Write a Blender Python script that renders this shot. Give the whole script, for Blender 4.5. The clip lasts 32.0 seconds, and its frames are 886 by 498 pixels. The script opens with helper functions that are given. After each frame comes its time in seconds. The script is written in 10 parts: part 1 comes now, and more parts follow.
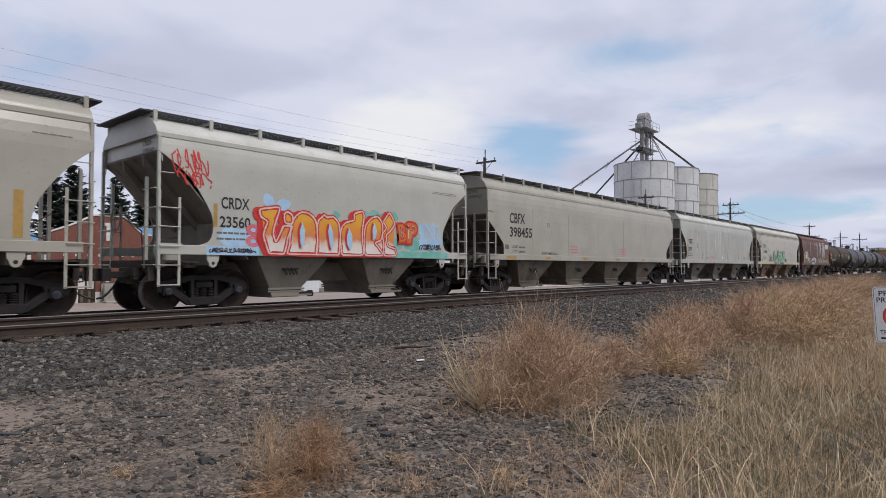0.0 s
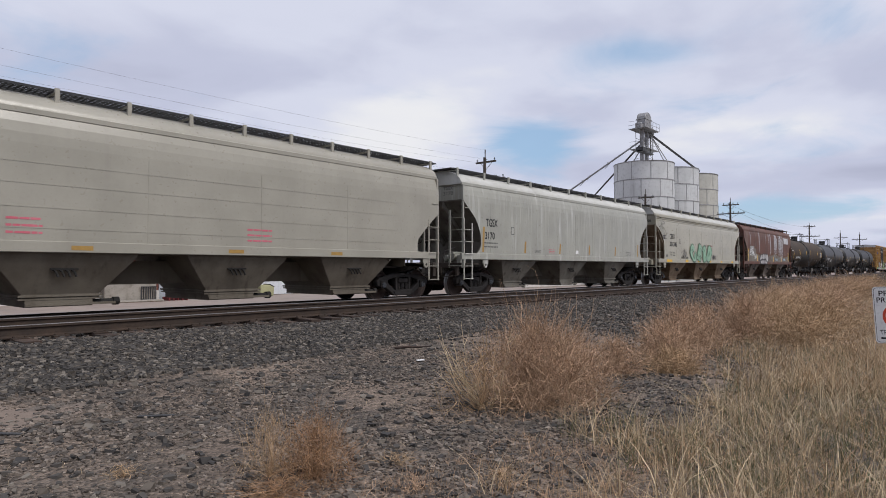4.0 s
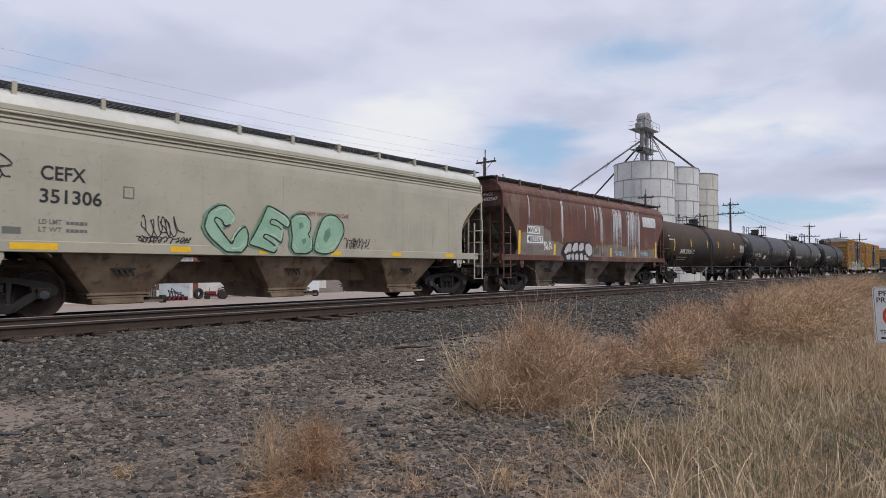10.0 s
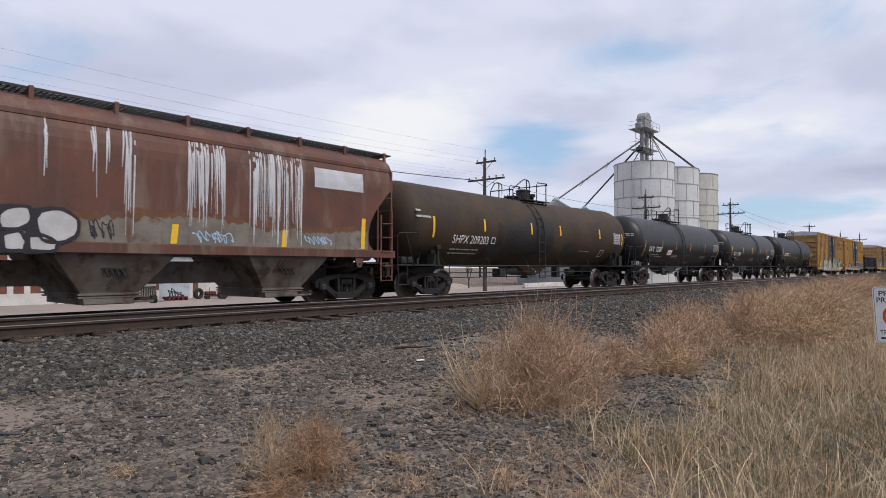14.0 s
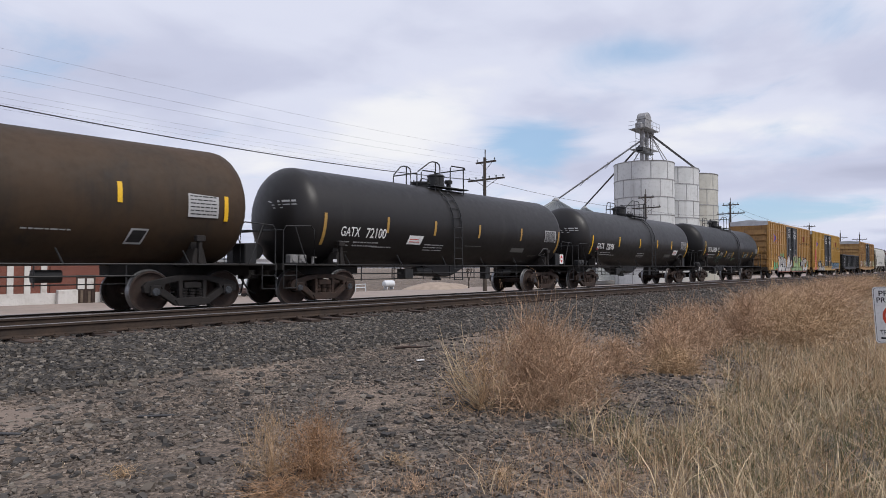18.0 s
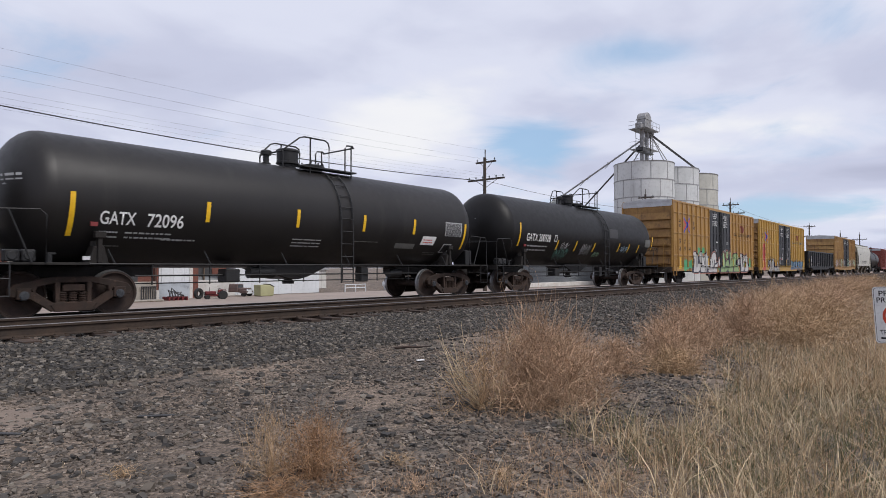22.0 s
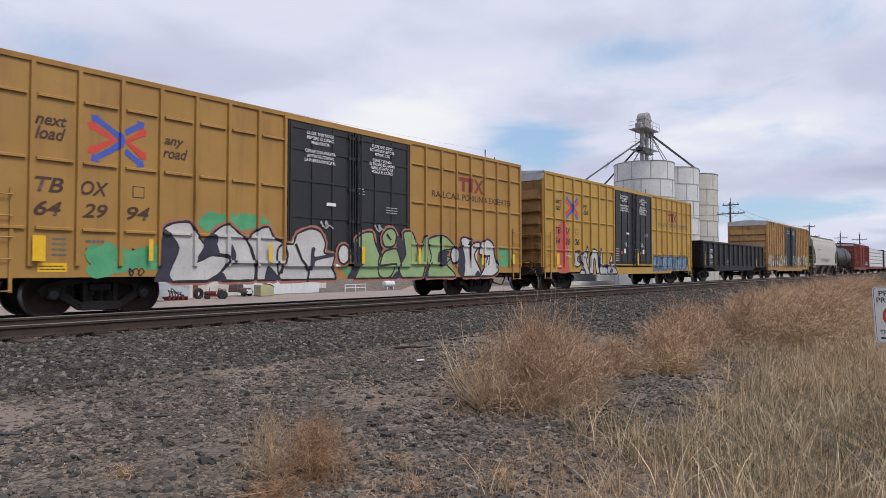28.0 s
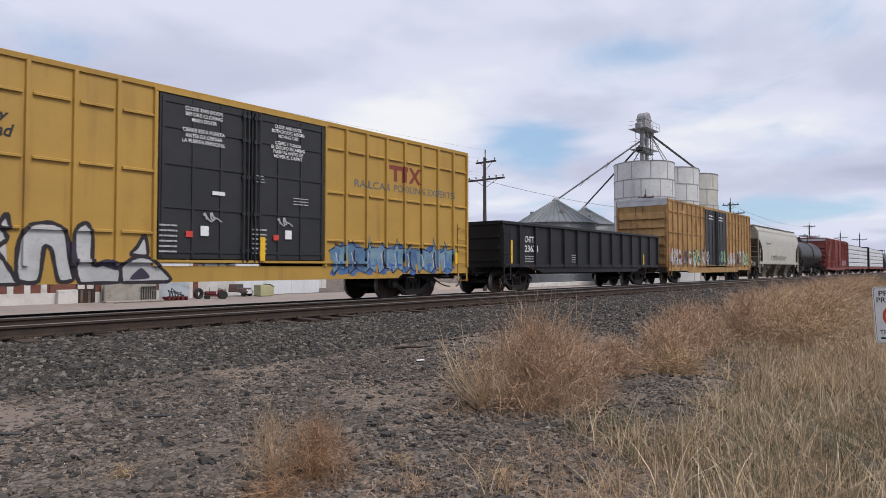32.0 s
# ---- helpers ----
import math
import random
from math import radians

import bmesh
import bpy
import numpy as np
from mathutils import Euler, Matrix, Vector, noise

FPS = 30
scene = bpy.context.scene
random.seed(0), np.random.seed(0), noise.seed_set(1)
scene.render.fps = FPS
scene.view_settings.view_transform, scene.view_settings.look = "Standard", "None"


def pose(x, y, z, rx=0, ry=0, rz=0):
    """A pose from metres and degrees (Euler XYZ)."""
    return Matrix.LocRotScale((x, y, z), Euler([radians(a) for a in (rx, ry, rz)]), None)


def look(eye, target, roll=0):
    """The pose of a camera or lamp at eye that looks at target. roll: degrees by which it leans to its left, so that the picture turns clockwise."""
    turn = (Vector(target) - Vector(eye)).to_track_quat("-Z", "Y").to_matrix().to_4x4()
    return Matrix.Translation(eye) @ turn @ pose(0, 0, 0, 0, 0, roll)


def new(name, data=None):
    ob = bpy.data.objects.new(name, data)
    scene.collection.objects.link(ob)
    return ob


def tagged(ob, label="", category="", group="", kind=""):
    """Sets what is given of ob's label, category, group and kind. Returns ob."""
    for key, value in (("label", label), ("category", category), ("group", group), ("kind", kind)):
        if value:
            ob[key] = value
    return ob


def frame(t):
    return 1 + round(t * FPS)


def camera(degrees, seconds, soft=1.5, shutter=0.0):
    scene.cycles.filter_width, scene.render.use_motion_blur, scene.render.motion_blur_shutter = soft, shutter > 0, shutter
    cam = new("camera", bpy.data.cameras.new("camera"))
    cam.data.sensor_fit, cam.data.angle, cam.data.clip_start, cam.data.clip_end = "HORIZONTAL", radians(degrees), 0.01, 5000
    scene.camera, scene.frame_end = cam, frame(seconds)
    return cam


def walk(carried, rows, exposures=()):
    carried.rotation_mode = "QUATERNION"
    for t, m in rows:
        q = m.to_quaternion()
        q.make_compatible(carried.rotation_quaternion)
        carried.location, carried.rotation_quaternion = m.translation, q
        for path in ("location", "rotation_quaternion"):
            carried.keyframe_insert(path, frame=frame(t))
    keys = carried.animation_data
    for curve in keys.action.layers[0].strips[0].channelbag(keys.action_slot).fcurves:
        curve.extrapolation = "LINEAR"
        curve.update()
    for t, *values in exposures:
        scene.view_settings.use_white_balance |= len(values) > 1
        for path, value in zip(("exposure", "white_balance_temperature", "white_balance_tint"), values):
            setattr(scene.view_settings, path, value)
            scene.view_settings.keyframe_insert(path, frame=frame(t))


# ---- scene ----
# camera: stands still on the near side, x runs along the track, y across it
EYE = (0.0, 0.0, 1.45)
YAW, TILT = 40.864, 1.734
cam = camera(71.45, 32.0, soft=0.9, shutter=0.12)
STAND = pose(*EYE, 90 + TILT, 0, YAW - 90)
walk(cam, [(0.0, STAND), (32.0, STAND)], exposures=((0.0, -0.04), (11.0, -0.03), (13.5, 0.06), (32.0, 0.06)))

# ---- sky and sun ----
SUN_EL, SUN_AZ = 52.0, -82.0   # azimuth of the sun in the plan, degrees from x


def make_world():
    w = bpy.data.worlds.new("sky")
    scene.world = w
    w.use_nodes = True
    nt = w.node_tree
    N, L = nt.nodes, nt.links
    N.clear()
    out = N.new("ShaderNodeOutputWorld")
    bg = N.new("ShaderNodeBackground")
    L.new(bg.outputs[0], out.inputs[0])
    sky = N.new("ShaderNodeTexSky")
    sky.sky_type = "NISHITA"
    sky.sun_disc = False
    sky.sun_elevation = radians(SUN_EL)
    sky.sun_rotation = radians(90 - SUN_AZ)
    sky.air_density, sky.dust_density = 1.0, 0.6
    tc = N.new("ShaderNodeTexCoord")
    sep = N.new("ShaderNodeSeparateXYZ")
    L.new(tc.outputs["Generated"], sep.inputs[0])

    def math_node(op, a, b=None, clamp=False):
        m = N.new("ShaderNodeMath")
        m.operation, m.use_clamp = op, clamp
        for i, v in enumerate((a, b)):
            if v is None:
                continue
            if isinstance(v, (int, float)):
                m.inputs[i].default_value = v
            else:
                L.new(v, m.inputs[i])
        return m.outputs[0]
    zc = math_node("ADD", math_node("MAXIMUM", sep.outputs[2], 0.0), 0.16)
    comb = N.new("ShaderNodeCombineXYZ")
    L.new(math_node("DIVIDE", sep.outputs[0], zc), comb.inputs[0])
    L.new(math_node("DIVIDE", sep.outputs[1], zc), comb.inputs[1])

    def cloud(scale, detail, rough, off, warp=0.0):
        mp = N.new("ShaderNodeMapping")
        mp.inputs["Location"].default_value = off
        L.new(comb.outputs[0], mp.inputs[0])
        n = N.new("ShaderNodeTexNoise")
        n.inputs["Scale"].default_value = scale
        n.inputs["Detail"].default_value = detail
        n.inputs["Roughness"].default_value = rough
        n.inputs["Distortion"].default_value = warp
        L.new(mp.outputs[0], n.inputs[0])
        return n.outputs[0]

    def ramp(v, stops):
        r = N.new("ShaderNodeValToRGB")
        r.color_ramp.interpolation = "EASE"
        e = r.color_ramp.elements
        while len(e) < len(stops):
            e.new(0.5)
        for k, (p, c) in zip(e, stops):
            k.position, k.color = p, (*c, 1)
        L.new(v, r.inputs[0])
        return r.outputs[0]
    def blob(x, y, rx, ry):
        """1 round the direction seen at that place of the sky (right and up, in tangents of the view), 0 away from it."""
        sa, ca = math.sin(radians(YAW)), math.cos(radians(YAW))
        fwd = math_node("MAXIMUM", math_node("ADD", math_node("MULTIPLY", sep.outputs[0], ca), math_node("MULTIPLY", sep.outputs[1], sa)), 0.05)
        rgt = math_node("SUBTRACT", math_node("MULTIPLY", sep.outputs[0], sa), math_node("MULTIPLY", sep.outputs[1], ca))
        u = math_node("DIVIDE", math_node("SUBTRACT", math_node("DIVIDE", rgt, fwd), x), rx)
        v = math_node("DIVIDE", math_node("SUBTRACT", math_node("DIVIDE", sep.outputs[2], fwd), y), ry)
        d = math_node("ADD", math_node("MULTIPLY", u, u), math_node("MULTIPLY", v, v))
        return math_node("POWER", 2.718, math_node("MULTIPLY", d, -1.0))

    def total(vals):
        t = vals[0]
        for q in vals[1:]:
            t = math_node("ADD", t, q)
        return t
    n1 = cloud(0.75, 6.0, 0.48, (3.1, 1.7, 0.0), 0.35)
    n2 = cloud(2.2, 5.0, 0.48, (1.3, 4.2, 0.0), 0.3)
    grey = math_node("ADD", n1, math_node("MULTIPLY", math_node("SUBTRACT", n2, 0.5), 0.36))
    bright = total([math_node("MULTIPLY", blob(-0.05, 0.215, 0.20, 0.055), 0.36), math_node("MULTIPLY", blob(0.62, 0.23, 0.25, 0.05), 0.12), math_node("MULTIPLY", blob(0.36, 0.20, 0.14, 0.05), 0.14),
                    math_node("MULTIPLY", blob(-0.60, 0.17, 0.3, 0.05), 0.10)])
    dull = total([math_node("MULTIPLY", blob(-0.50, 0.33, 0.40, 0.08), 0.10), math_node("MULTIPLY", blob(0.62, 0.15, 0.35, 0.03), 0.10), math_node("MULTIPLY", blob(0.10, 0.39, 0.25, 0.05), 0.10)])
    shade = ramp(math_node("SUBTRACT", math_node("ADD", grey, bright), dull),
                 [(0.20, (0.47, 0.495, 0.64)), (0.40, (0.58, 0.61, 0.77)), (0.58, (0.72, 0.75, 0.89)), (0.78, (0.90, 0.905, 0.94))])
    holes = total([math_node("MULTIPLY", blob(0.155, 0.20, 0.075, 0.045), 0.46), math_node("MULTIPLY", blob(0.31, 0.35, 0.13, 0.035), 0.26), math_node("MULTIPLY", blob(0.20, 0.29, 0.07, 0.04), 0.16),
                   math_node("MULTIPLY", blob(0.66, 0.41, 0.16, 0.06), 0.25), math_node("MULTIPLY", blob(0.56, 0.095, 0.30, 0.022), 0.34), math_node("MULTIPLY", blob(0.12, 0.12, 0.10, 0.03), 0.22)])
    gap = ramp(math_node("ADD", math_node("MULTIPLY", cloud(1.5, 7.0, 0.58, (7.3, 2.2, 0.0), 0.5), 0.9), holes), [(0.50, (0, 0, 0)), (0.84, (0.9, 0.9, 0.9))])
    blue = N.new("ShaderNodeMix")
    blue.data_type = "RGBA"
    blue.inputs["Factor"].default_value = 0.5
    sk = N.new("ShaderNodeVectorMath")
    sk.operation = "SCALE"
    sk.inputs["Scale"].default_value = 0.11
    L.new(sky.outputs[0], sk.inputs[0])
    L.new(sk.outputs[0], blue.inputs[6])
    blue.inputs[7].default_value = (0.42, 0.68, 1.0, 1)
    mix = N.new("ShaderNodeMix")
    mix.data_type = "RGBA"
    L.new(gap, mix.inputs["Factor"])
    L.new(shade, mix.inputs[6])
    L.new(blue.outputs[2], mix.inputs[7])
    L.new(mix.outputs[2], bg.inputs["Color"])
    bg.inputs["Strength"].default_value = 0.95


make_world()
sun = new("sun", bpy.data.lights.new("sun", "SUN"))
sun.data.energy, sun.data.angle, sun.data.color = 2.3, radians(24), (1.0, 0.96, 0.92)
sun.matrix_world = look((100 * math.cos(radians(SUN_AZ)), 100 * math.sin(radians(SUN_AZ)), 100 * math.tan(radians(SUN_EL))), (0, 0, 0))

# ---- materials ----


def surf(name, c1, c2=None, scale=2.0, rough=0.7, metal=0.0, bump=0.15, streak=None, amount=0.5, squeeze=0.06, blotch=None,
         blotch_at=(0.55, 0.7), tall=1.0, island=0.0, single=0.0, coord="Object", spec=0.4, fine=9.0, speck=0.5):
    """Two-scale mottled surface; streak: colour of vertical run marks, blotch: colour of patches."""
    m = bpy.data.materials.new(name)
    m.use_nodes = True
    nt = m.node_tree
    N, L = nt.nodes, nt.links
    bs = N["Principled BSDF"]
    tc = N.new("ShaderNodeTexCoord")
    src = tc.outputs[coord]

    def nz(sc, det=5.0, vec=None, ro=0.55):
        n = N.new("ShaderNodeTexNoise")
        n.inputs["Scale"].default_value, n.inputs["Detail"].default_value, n.inputs["Roughness"].default_value = sc, det, ro
        L.new(vec or src, n.inputs[0])
        return n.outputs[0]

    def ramp(v, a, b):
        r = N.new("ShaderNodeMapRange")
        r.inputs[1].default_value, r.inputs[2].default_value = a, b
        r.interpolation_type = "SMOOTHSTEP"
        L.new(v, r.inputs[0])
        return r.outputs[0]

    def mixc(fac, a, b):
        x = N.new("ShaderNodeMix")
        x.data_type = "RGBA"
        L.new(fac, x.inputs["Factor"])
        for k, v in ((6, a), (7, b)):
            if isinstance(v, tuple):
                x.inputs[k].default_value = (*v, 1)
            else:
                L.new(v, x.inputs[k])
        return x.outputs[2]

    def times(v, k):
        x = N.new("ShaderNodeMath")
        x.operation = "MULTIPLY"
        L.new(v, x.inputs[0])
        x.inputs[1].default_value = k
        return x.outputs[0]
    c2 = c2 or tuple(0.8 * k for k in c1)
    col = mixc(ramp(nz(scale), 0.32, 0.68), c1, c2)
    small = nz(scale * fine, 4.0)
    dark = tuple(0.72 * k for k in c2)
    col = mixc(times(ramp(small, 0.5, 0.75), speck), col, dark)
    if blotch:
        mq = N.new("ShaderNodeMapping")
        mq.inputs["Scale"].default_value = (1, 1, tall)
        L.new(src, mq.inputs[0])
        col = mixc(ramp(nz(scale * 1.7, 8.0, mq.outputs[0], 0.65), *blotch_at), col, blotch)
    if streak:
        mp = N.new("ShaderNodeMapping")
        mp.inputs["Scale"].default_value = (1, 1, squeeze)
        L.new(src, mp.inputs[0])
        s = ramp(nz(scale * 4, 6.0, mp.outputs[0], 0.6), 0.5, 0.75)
        g = ramp(nz(scale * 0.5, 3.0), 0.35, 0.65)
        x = N.new("ShaderNodeMath")
        x.operation = "MULTIPLY"
        L.new(s, x.inputs[0])
        L.new(g, x.inputs[1])
        col = mixc(times(x.outputs[0], amount * 1.6), col, streak)
    if island or single:
        if island:
            rnd = N.new("ShaderNodeNewGeometry").outputs["Random Per Island"]
        else:
            rnd = N.new("ShaderNodeObjectInfo").outputs["Random"]
        r = N.new("ShaderNodeMapRange")
        k = island or single
        r.inputs[3].default_value, r.inputs[4].default_value = 1 - k, 1 + k
        L.new(rnd, r.inputs[0])
        hsv = N.new("ShaderNodeHueSaturation")
        L.new(r.outputs[0], hsv.inputs["Value"])
        L.new(col, hsv.inputs["Color"])
        col = hsv.outputs[0]
    L.new(col, bs.inputs["Base Color"])
    rr = N.new("ShaderNodeMapRange")
    rr.inputs[3].default_value, rr.inputs[4].default_value = max(0.05, rough - 0.12), min(1, rough + 0.12)
    L.new(small, rr.inputs[0])
    L.new(rr.outputs[0], bs.inputs["Roughness"])
    bs.inputs["Metallic"].default_value = metal
    bs.inputs["Specular IOR Level"].default_value = spec
    if bump:
        b = N.new("ShaderNodeBump")
        b.inputs["Strength"].default_value, b.inputs["Distance"].default_value = bump, 0.02
        L.new(small, b.inputs["Height"])
        L.new(b.outputs[0], bs.inputs["Normal"])
    return m


HOP1 = surf("pale_grey_paint", (0.425, 0.42, 0.365), (0.385, 0.38, 0.328), 1.2, 0.31, spec=0.6, streak=(0.32, 0.31, 0.27), amount=0.25, bump=0.05, speck=0.15)
# Paler than the side paint: the roof's brighter skylight is mixed into this colour.
ROOFLIT = surf("skylit_pale_roof", (0.56, 0.555, 0.515), (0.47, 0.465, 0.42), 1.0, 0.45, streak=(0.36, 0.34, 0.29), amount=0.35, bump=0.05, speck=0.15)
HOP2 = surf("beige_grey_paint", (0.352, 0.331, 0.272), (0.309, 0.291, 0.237), 1.1, 0.31, spec=0.6, streak=(0.27, 0.25, 0.21), amount=0.3, bump=0.05, speck=0.15)
HOP3 = surf("weathered_grey_paint", (0.36, 0.355, 0.30), (0.305, 0.30, 0.255), 1.3, 0.31, spec=0.6, streak=(0.60, 0.60, 0.56), amount=0.6, bump=0.05, speck=0.15)
HOP4 = surf("cream_grey_paint", (0.395, 0.37, 0.285), (0.345, 0.322, 0.248), 1.0, 0.31, spec=0.6, streak=(0.30, 0.28, 0.22), amount=0.35, bump=0.05, speck=0.15)
RUST = surf("rusted_red_paint", (0.128, 0.048, 0.030), (0.084, 0.038, 0.027), 1.0, 0.6, streak=(0.17, 0.125, 0.10), amount=0.5, blotch=(0.155, 0.100, 0.073), speck=0.2,
            blotch_at=(0.50, 0.68), tall=0.22, bump=0.08)
GREYRUST = surf("grey_primer_with_rust", (0.27, 0.26, 0.245), (0.21, 0.19, 0.17), 1.4, 0.75, streak=(0.15, 0.075, 0.045), amount=0.6, bump=0.05, speck=0.15)
# Dirty bay colours, darker than the sides; some underside shade is in the tone.
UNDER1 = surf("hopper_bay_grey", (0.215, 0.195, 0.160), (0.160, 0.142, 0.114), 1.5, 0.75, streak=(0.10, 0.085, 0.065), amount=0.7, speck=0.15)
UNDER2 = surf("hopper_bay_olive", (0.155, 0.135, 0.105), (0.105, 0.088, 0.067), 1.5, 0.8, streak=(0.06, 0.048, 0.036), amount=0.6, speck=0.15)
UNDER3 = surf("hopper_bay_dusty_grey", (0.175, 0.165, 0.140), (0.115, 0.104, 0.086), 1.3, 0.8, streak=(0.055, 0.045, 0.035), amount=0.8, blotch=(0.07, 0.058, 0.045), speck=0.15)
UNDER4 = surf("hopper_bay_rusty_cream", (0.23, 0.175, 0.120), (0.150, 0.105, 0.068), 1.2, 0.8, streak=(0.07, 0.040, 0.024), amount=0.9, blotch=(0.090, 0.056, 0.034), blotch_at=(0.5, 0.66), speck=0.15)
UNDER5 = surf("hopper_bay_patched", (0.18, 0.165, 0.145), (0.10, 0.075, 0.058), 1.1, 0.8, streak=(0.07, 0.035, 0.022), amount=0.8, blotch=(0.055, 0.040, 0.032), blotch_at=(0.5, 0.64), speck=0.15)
GRIMEBROWN = surf("brown_caked_grime", (0.060, 0.047, 0.037), (0.034, 0.027, 0.022), 2.5, 0.85, bump=0.25, blotch=(0.085, 0.068, 0.052))
GRIME = surf("underframe_grime", (0.026, 0.023, 0.021), (0.016, 0.015, 0.014), 3.0, 0.85, bump=0.2)
CASTING = surf("truck_casting_grime", (0.019, 0.016, 0.0155), (0.012, 0.0105, 0.010), 4.0, 0.85, blotch=(0.028, 0.022, 0.018), bump=0.3)
CASTBROWN = surf("truck_casting_rusty", (0.044, 0.026, 0.019), (0.026, 0.018, 0.014), 4.0, 0.85, blotch=(0.075, 0.046, 0.032), bump=0.3)
WHEEL = surf("wheel_plate_rust", (0.044, 0.027, 0.021), (0.026, 0.018, 0.015), 5.0, 0.8, bump=0.15)
TREAD = surf("polished_tread_steel", (0.34, 0.34, 0.35), (0.26, 0.26, 0.27), 6.0, 0.40, metal=0.9, bump=0.02)
HUB = surf("bearing_cap_steel", (0.055, 0.06, 0.07), (0.03, 0.033, 0.037), 8.0, 0.6, bump=0.1)
TANK = surf("black_tank_paint", (0.0168, 0.0150, 0.0145), (0.0126, 0.0114, 0.0110), 0.6, 0.44, spec=0.34, streak=(0.030, 0.028, 0.025), amount=0.5, bump=0.03, speck=0.15)
TANKD = surf("deep_black_tank_paint", (0.0105, 0.0098, 0.0098), (0.0085, 0.0080, 0.0078), 0.6, 0.46, spec=0.24, streak=(0.020, 0.018, 0.016), amount=0.4, bump=0.03, speck=0.12)
TANKB = surf("brown_dusted_tank_paint", (0.052, 0.030, 0.0145), (0.032, 0.021, 0.012), 0.7, 0.72, streak=(0.018, 0.014, 0.012), amount=0.6, bump=0.04, speck=0.15)
SADDLE = surf("rust_brown_saddle", (0.019, 0.015, 0.013), (0.014, 0.012, 0.011), 3.0, 0.8)
GREYCAST = surf("dull_grey_casting", (0.22, 0.215, 0.21), (0.14, 0.135, 0.13), 4.0, 0.6)
FITTING = surf("black_fitting", (0.022, 0.022, 0.023), (0.016, 0.016, 0.016), 4.0, 0.55)
YELLOW = surf("railbox_yellow", (0.375, 0.208, 0.054), (0.335, 0.184, 0.048), 0.9, 0.45, streak=(0.22, 0.115, 0.036), amount=0.55, bump=0.04, speck=0.15, blotch=(0.30, 0.155, 0.042), blotch_at=(0.56, 0.75), tall=0.4)
YELLOW2 = surf("bright_yellow_paint", (0.44, 0.265, 0.055), (0.40, 0.24, 0.052), 0.9, 0.5, streak=(0.27, 0.145, 0.04), amount=0.5, bump=0.04, speck=0.15, blotch=(0.36, 0.205, 0.046), blotch_at=(0.56, 0.75), tall=0.4)
YELLOWEND = surf("grimy_yellow_end", (0.315, 0.175, 0.056), (0.225, 0.120, 0.042), 1.2, 0.65, streak=(0.11, 0.06, 0.028), amount=0.7, bump=0.05, blotch=(0.15, 0.082, 0.036), blotch_at=(0.55, 0.7))
YELLOW3 = surf("faded_yellow_paint", (0.40, 0.24, 0.085), (0.27, 0.15, 0.058), 1.3, 0.65, blotch=(0.50, 0.40, 0.24), blotch_at=(0.60, 0.74), streak=(0.14, 0.07, 0.035), amount=0.9, bump=0.05, speck=0.15)
DOOR = surf("black_door_paint", (0.026, 0.027, 0.029), (0.020, 0.021, 0.023), 1.2, 0.5, bump=0.04, speck=0.15)
ROOFW = surf("galvanised_roof_edge", (0.55, 0.56, 0.57), (0.45, 0.46, 0.47), 2.0, 0.5, metal=0.2)
BLACKCAR = surf("black_gondola_paint", (0.012, 0.0125, 0.0135), (0.009, 0.0095, 0.010), 1.5, 0.5, streak=(0.025, 0.023, 0.021), amount=0.4, speck=0.15)
OXIDE = surf("oxide_red_paint", (0.22, 0.045, 0.035), (0.17, 0.038, 0.03), 1.0, 0.6, streak=(0.12, 0.04, 0.03), amount=0.5, speck=0.15)
WHITE = surf("white_paint", (0.78, 0.78, 0.77), (0.70, 0.70, 0.69), 6.0, 0.6, bump=0.02)
BLACK = surf("black_lettering", (0.022, 0.022, 0.024), (0.018, 0.018, 0.02), 6.0, 0.6, bump=0.02)
WALKWAY = surf("dark_grating", (0.055, 0.056, 0.06), (0.035, 0.036, 0.038), 10.0, 0.7, metal=0.3)
REFLECT = surf("yellow_reflector", (0.80, 0.48, 0.02), (0.72, 0.42, 0.02), 8.0, 0.4, bump=0.0)
REFLOLD = surf("dirty_reflector", (0.42, 0.25, 0.06), (0.33, 0.20, 0.06), 8.0, 0.5, bump=0.0)
RAIL = surf("rail_web_brown", (0.052, 0.033, 0.022), (0.032, 0.022, 0.016), 3.0, 0.75, bump=0.2)
TIEM = surf("weathered_tie_wood", (0.075, 0.048, 0.035), (0.042, 0.030, 0.024), 3.0, 0.9, bump=0.5, single=0.3, fine=14)


def pebble(name, tones):
    """Broken stone: every piece takes its own tone."""
    m = surf(name, tones[1], tones[2], 3.0, 0.95, bump=0.3)
    N, L = m.node_tree.nodes, m.node_tree.links
    bs = N["Principled BSDF"]
    old = bs.inputs["Base Color"].links[0].from_socket
    geo = N.new("ShaderNodeNewGeometry")
    cr = N.new("ShaderNodeValToRGB")
    e = cr.color_ramp.elements
    while len(e) < len(tones):
        e.new(0.5)
    for k, c in enumerate(tones):
        e[k].position, e[k].color = (k / (len(tones) - 1)) ** 0.8, (*c, 1)
    L.new(geo.outputs["Random Per Island"], cr.inputs[0])
    mx = N.new("ShaderNodeMix")
    mx.data_type = "RGBA"
    mx.inputs["Factor"].default_value = 0.75
    L.new(old, mx.inputs[6])
    L.new(cr.outputs[0], mx.inputs[7])
    L.new(mx.outputs[2], bs.inputs["Base Color"])
    return m


BALLAST = pebble("ballast_stone", ((0.022, 0.021, 0.021), (0.082, 0.073, 0.064), (0.045, 0.043, 0.042), (0.130, 0.108, 0.086), (0.25, 0.22, 0.183)))

# ---- mesh helper ----


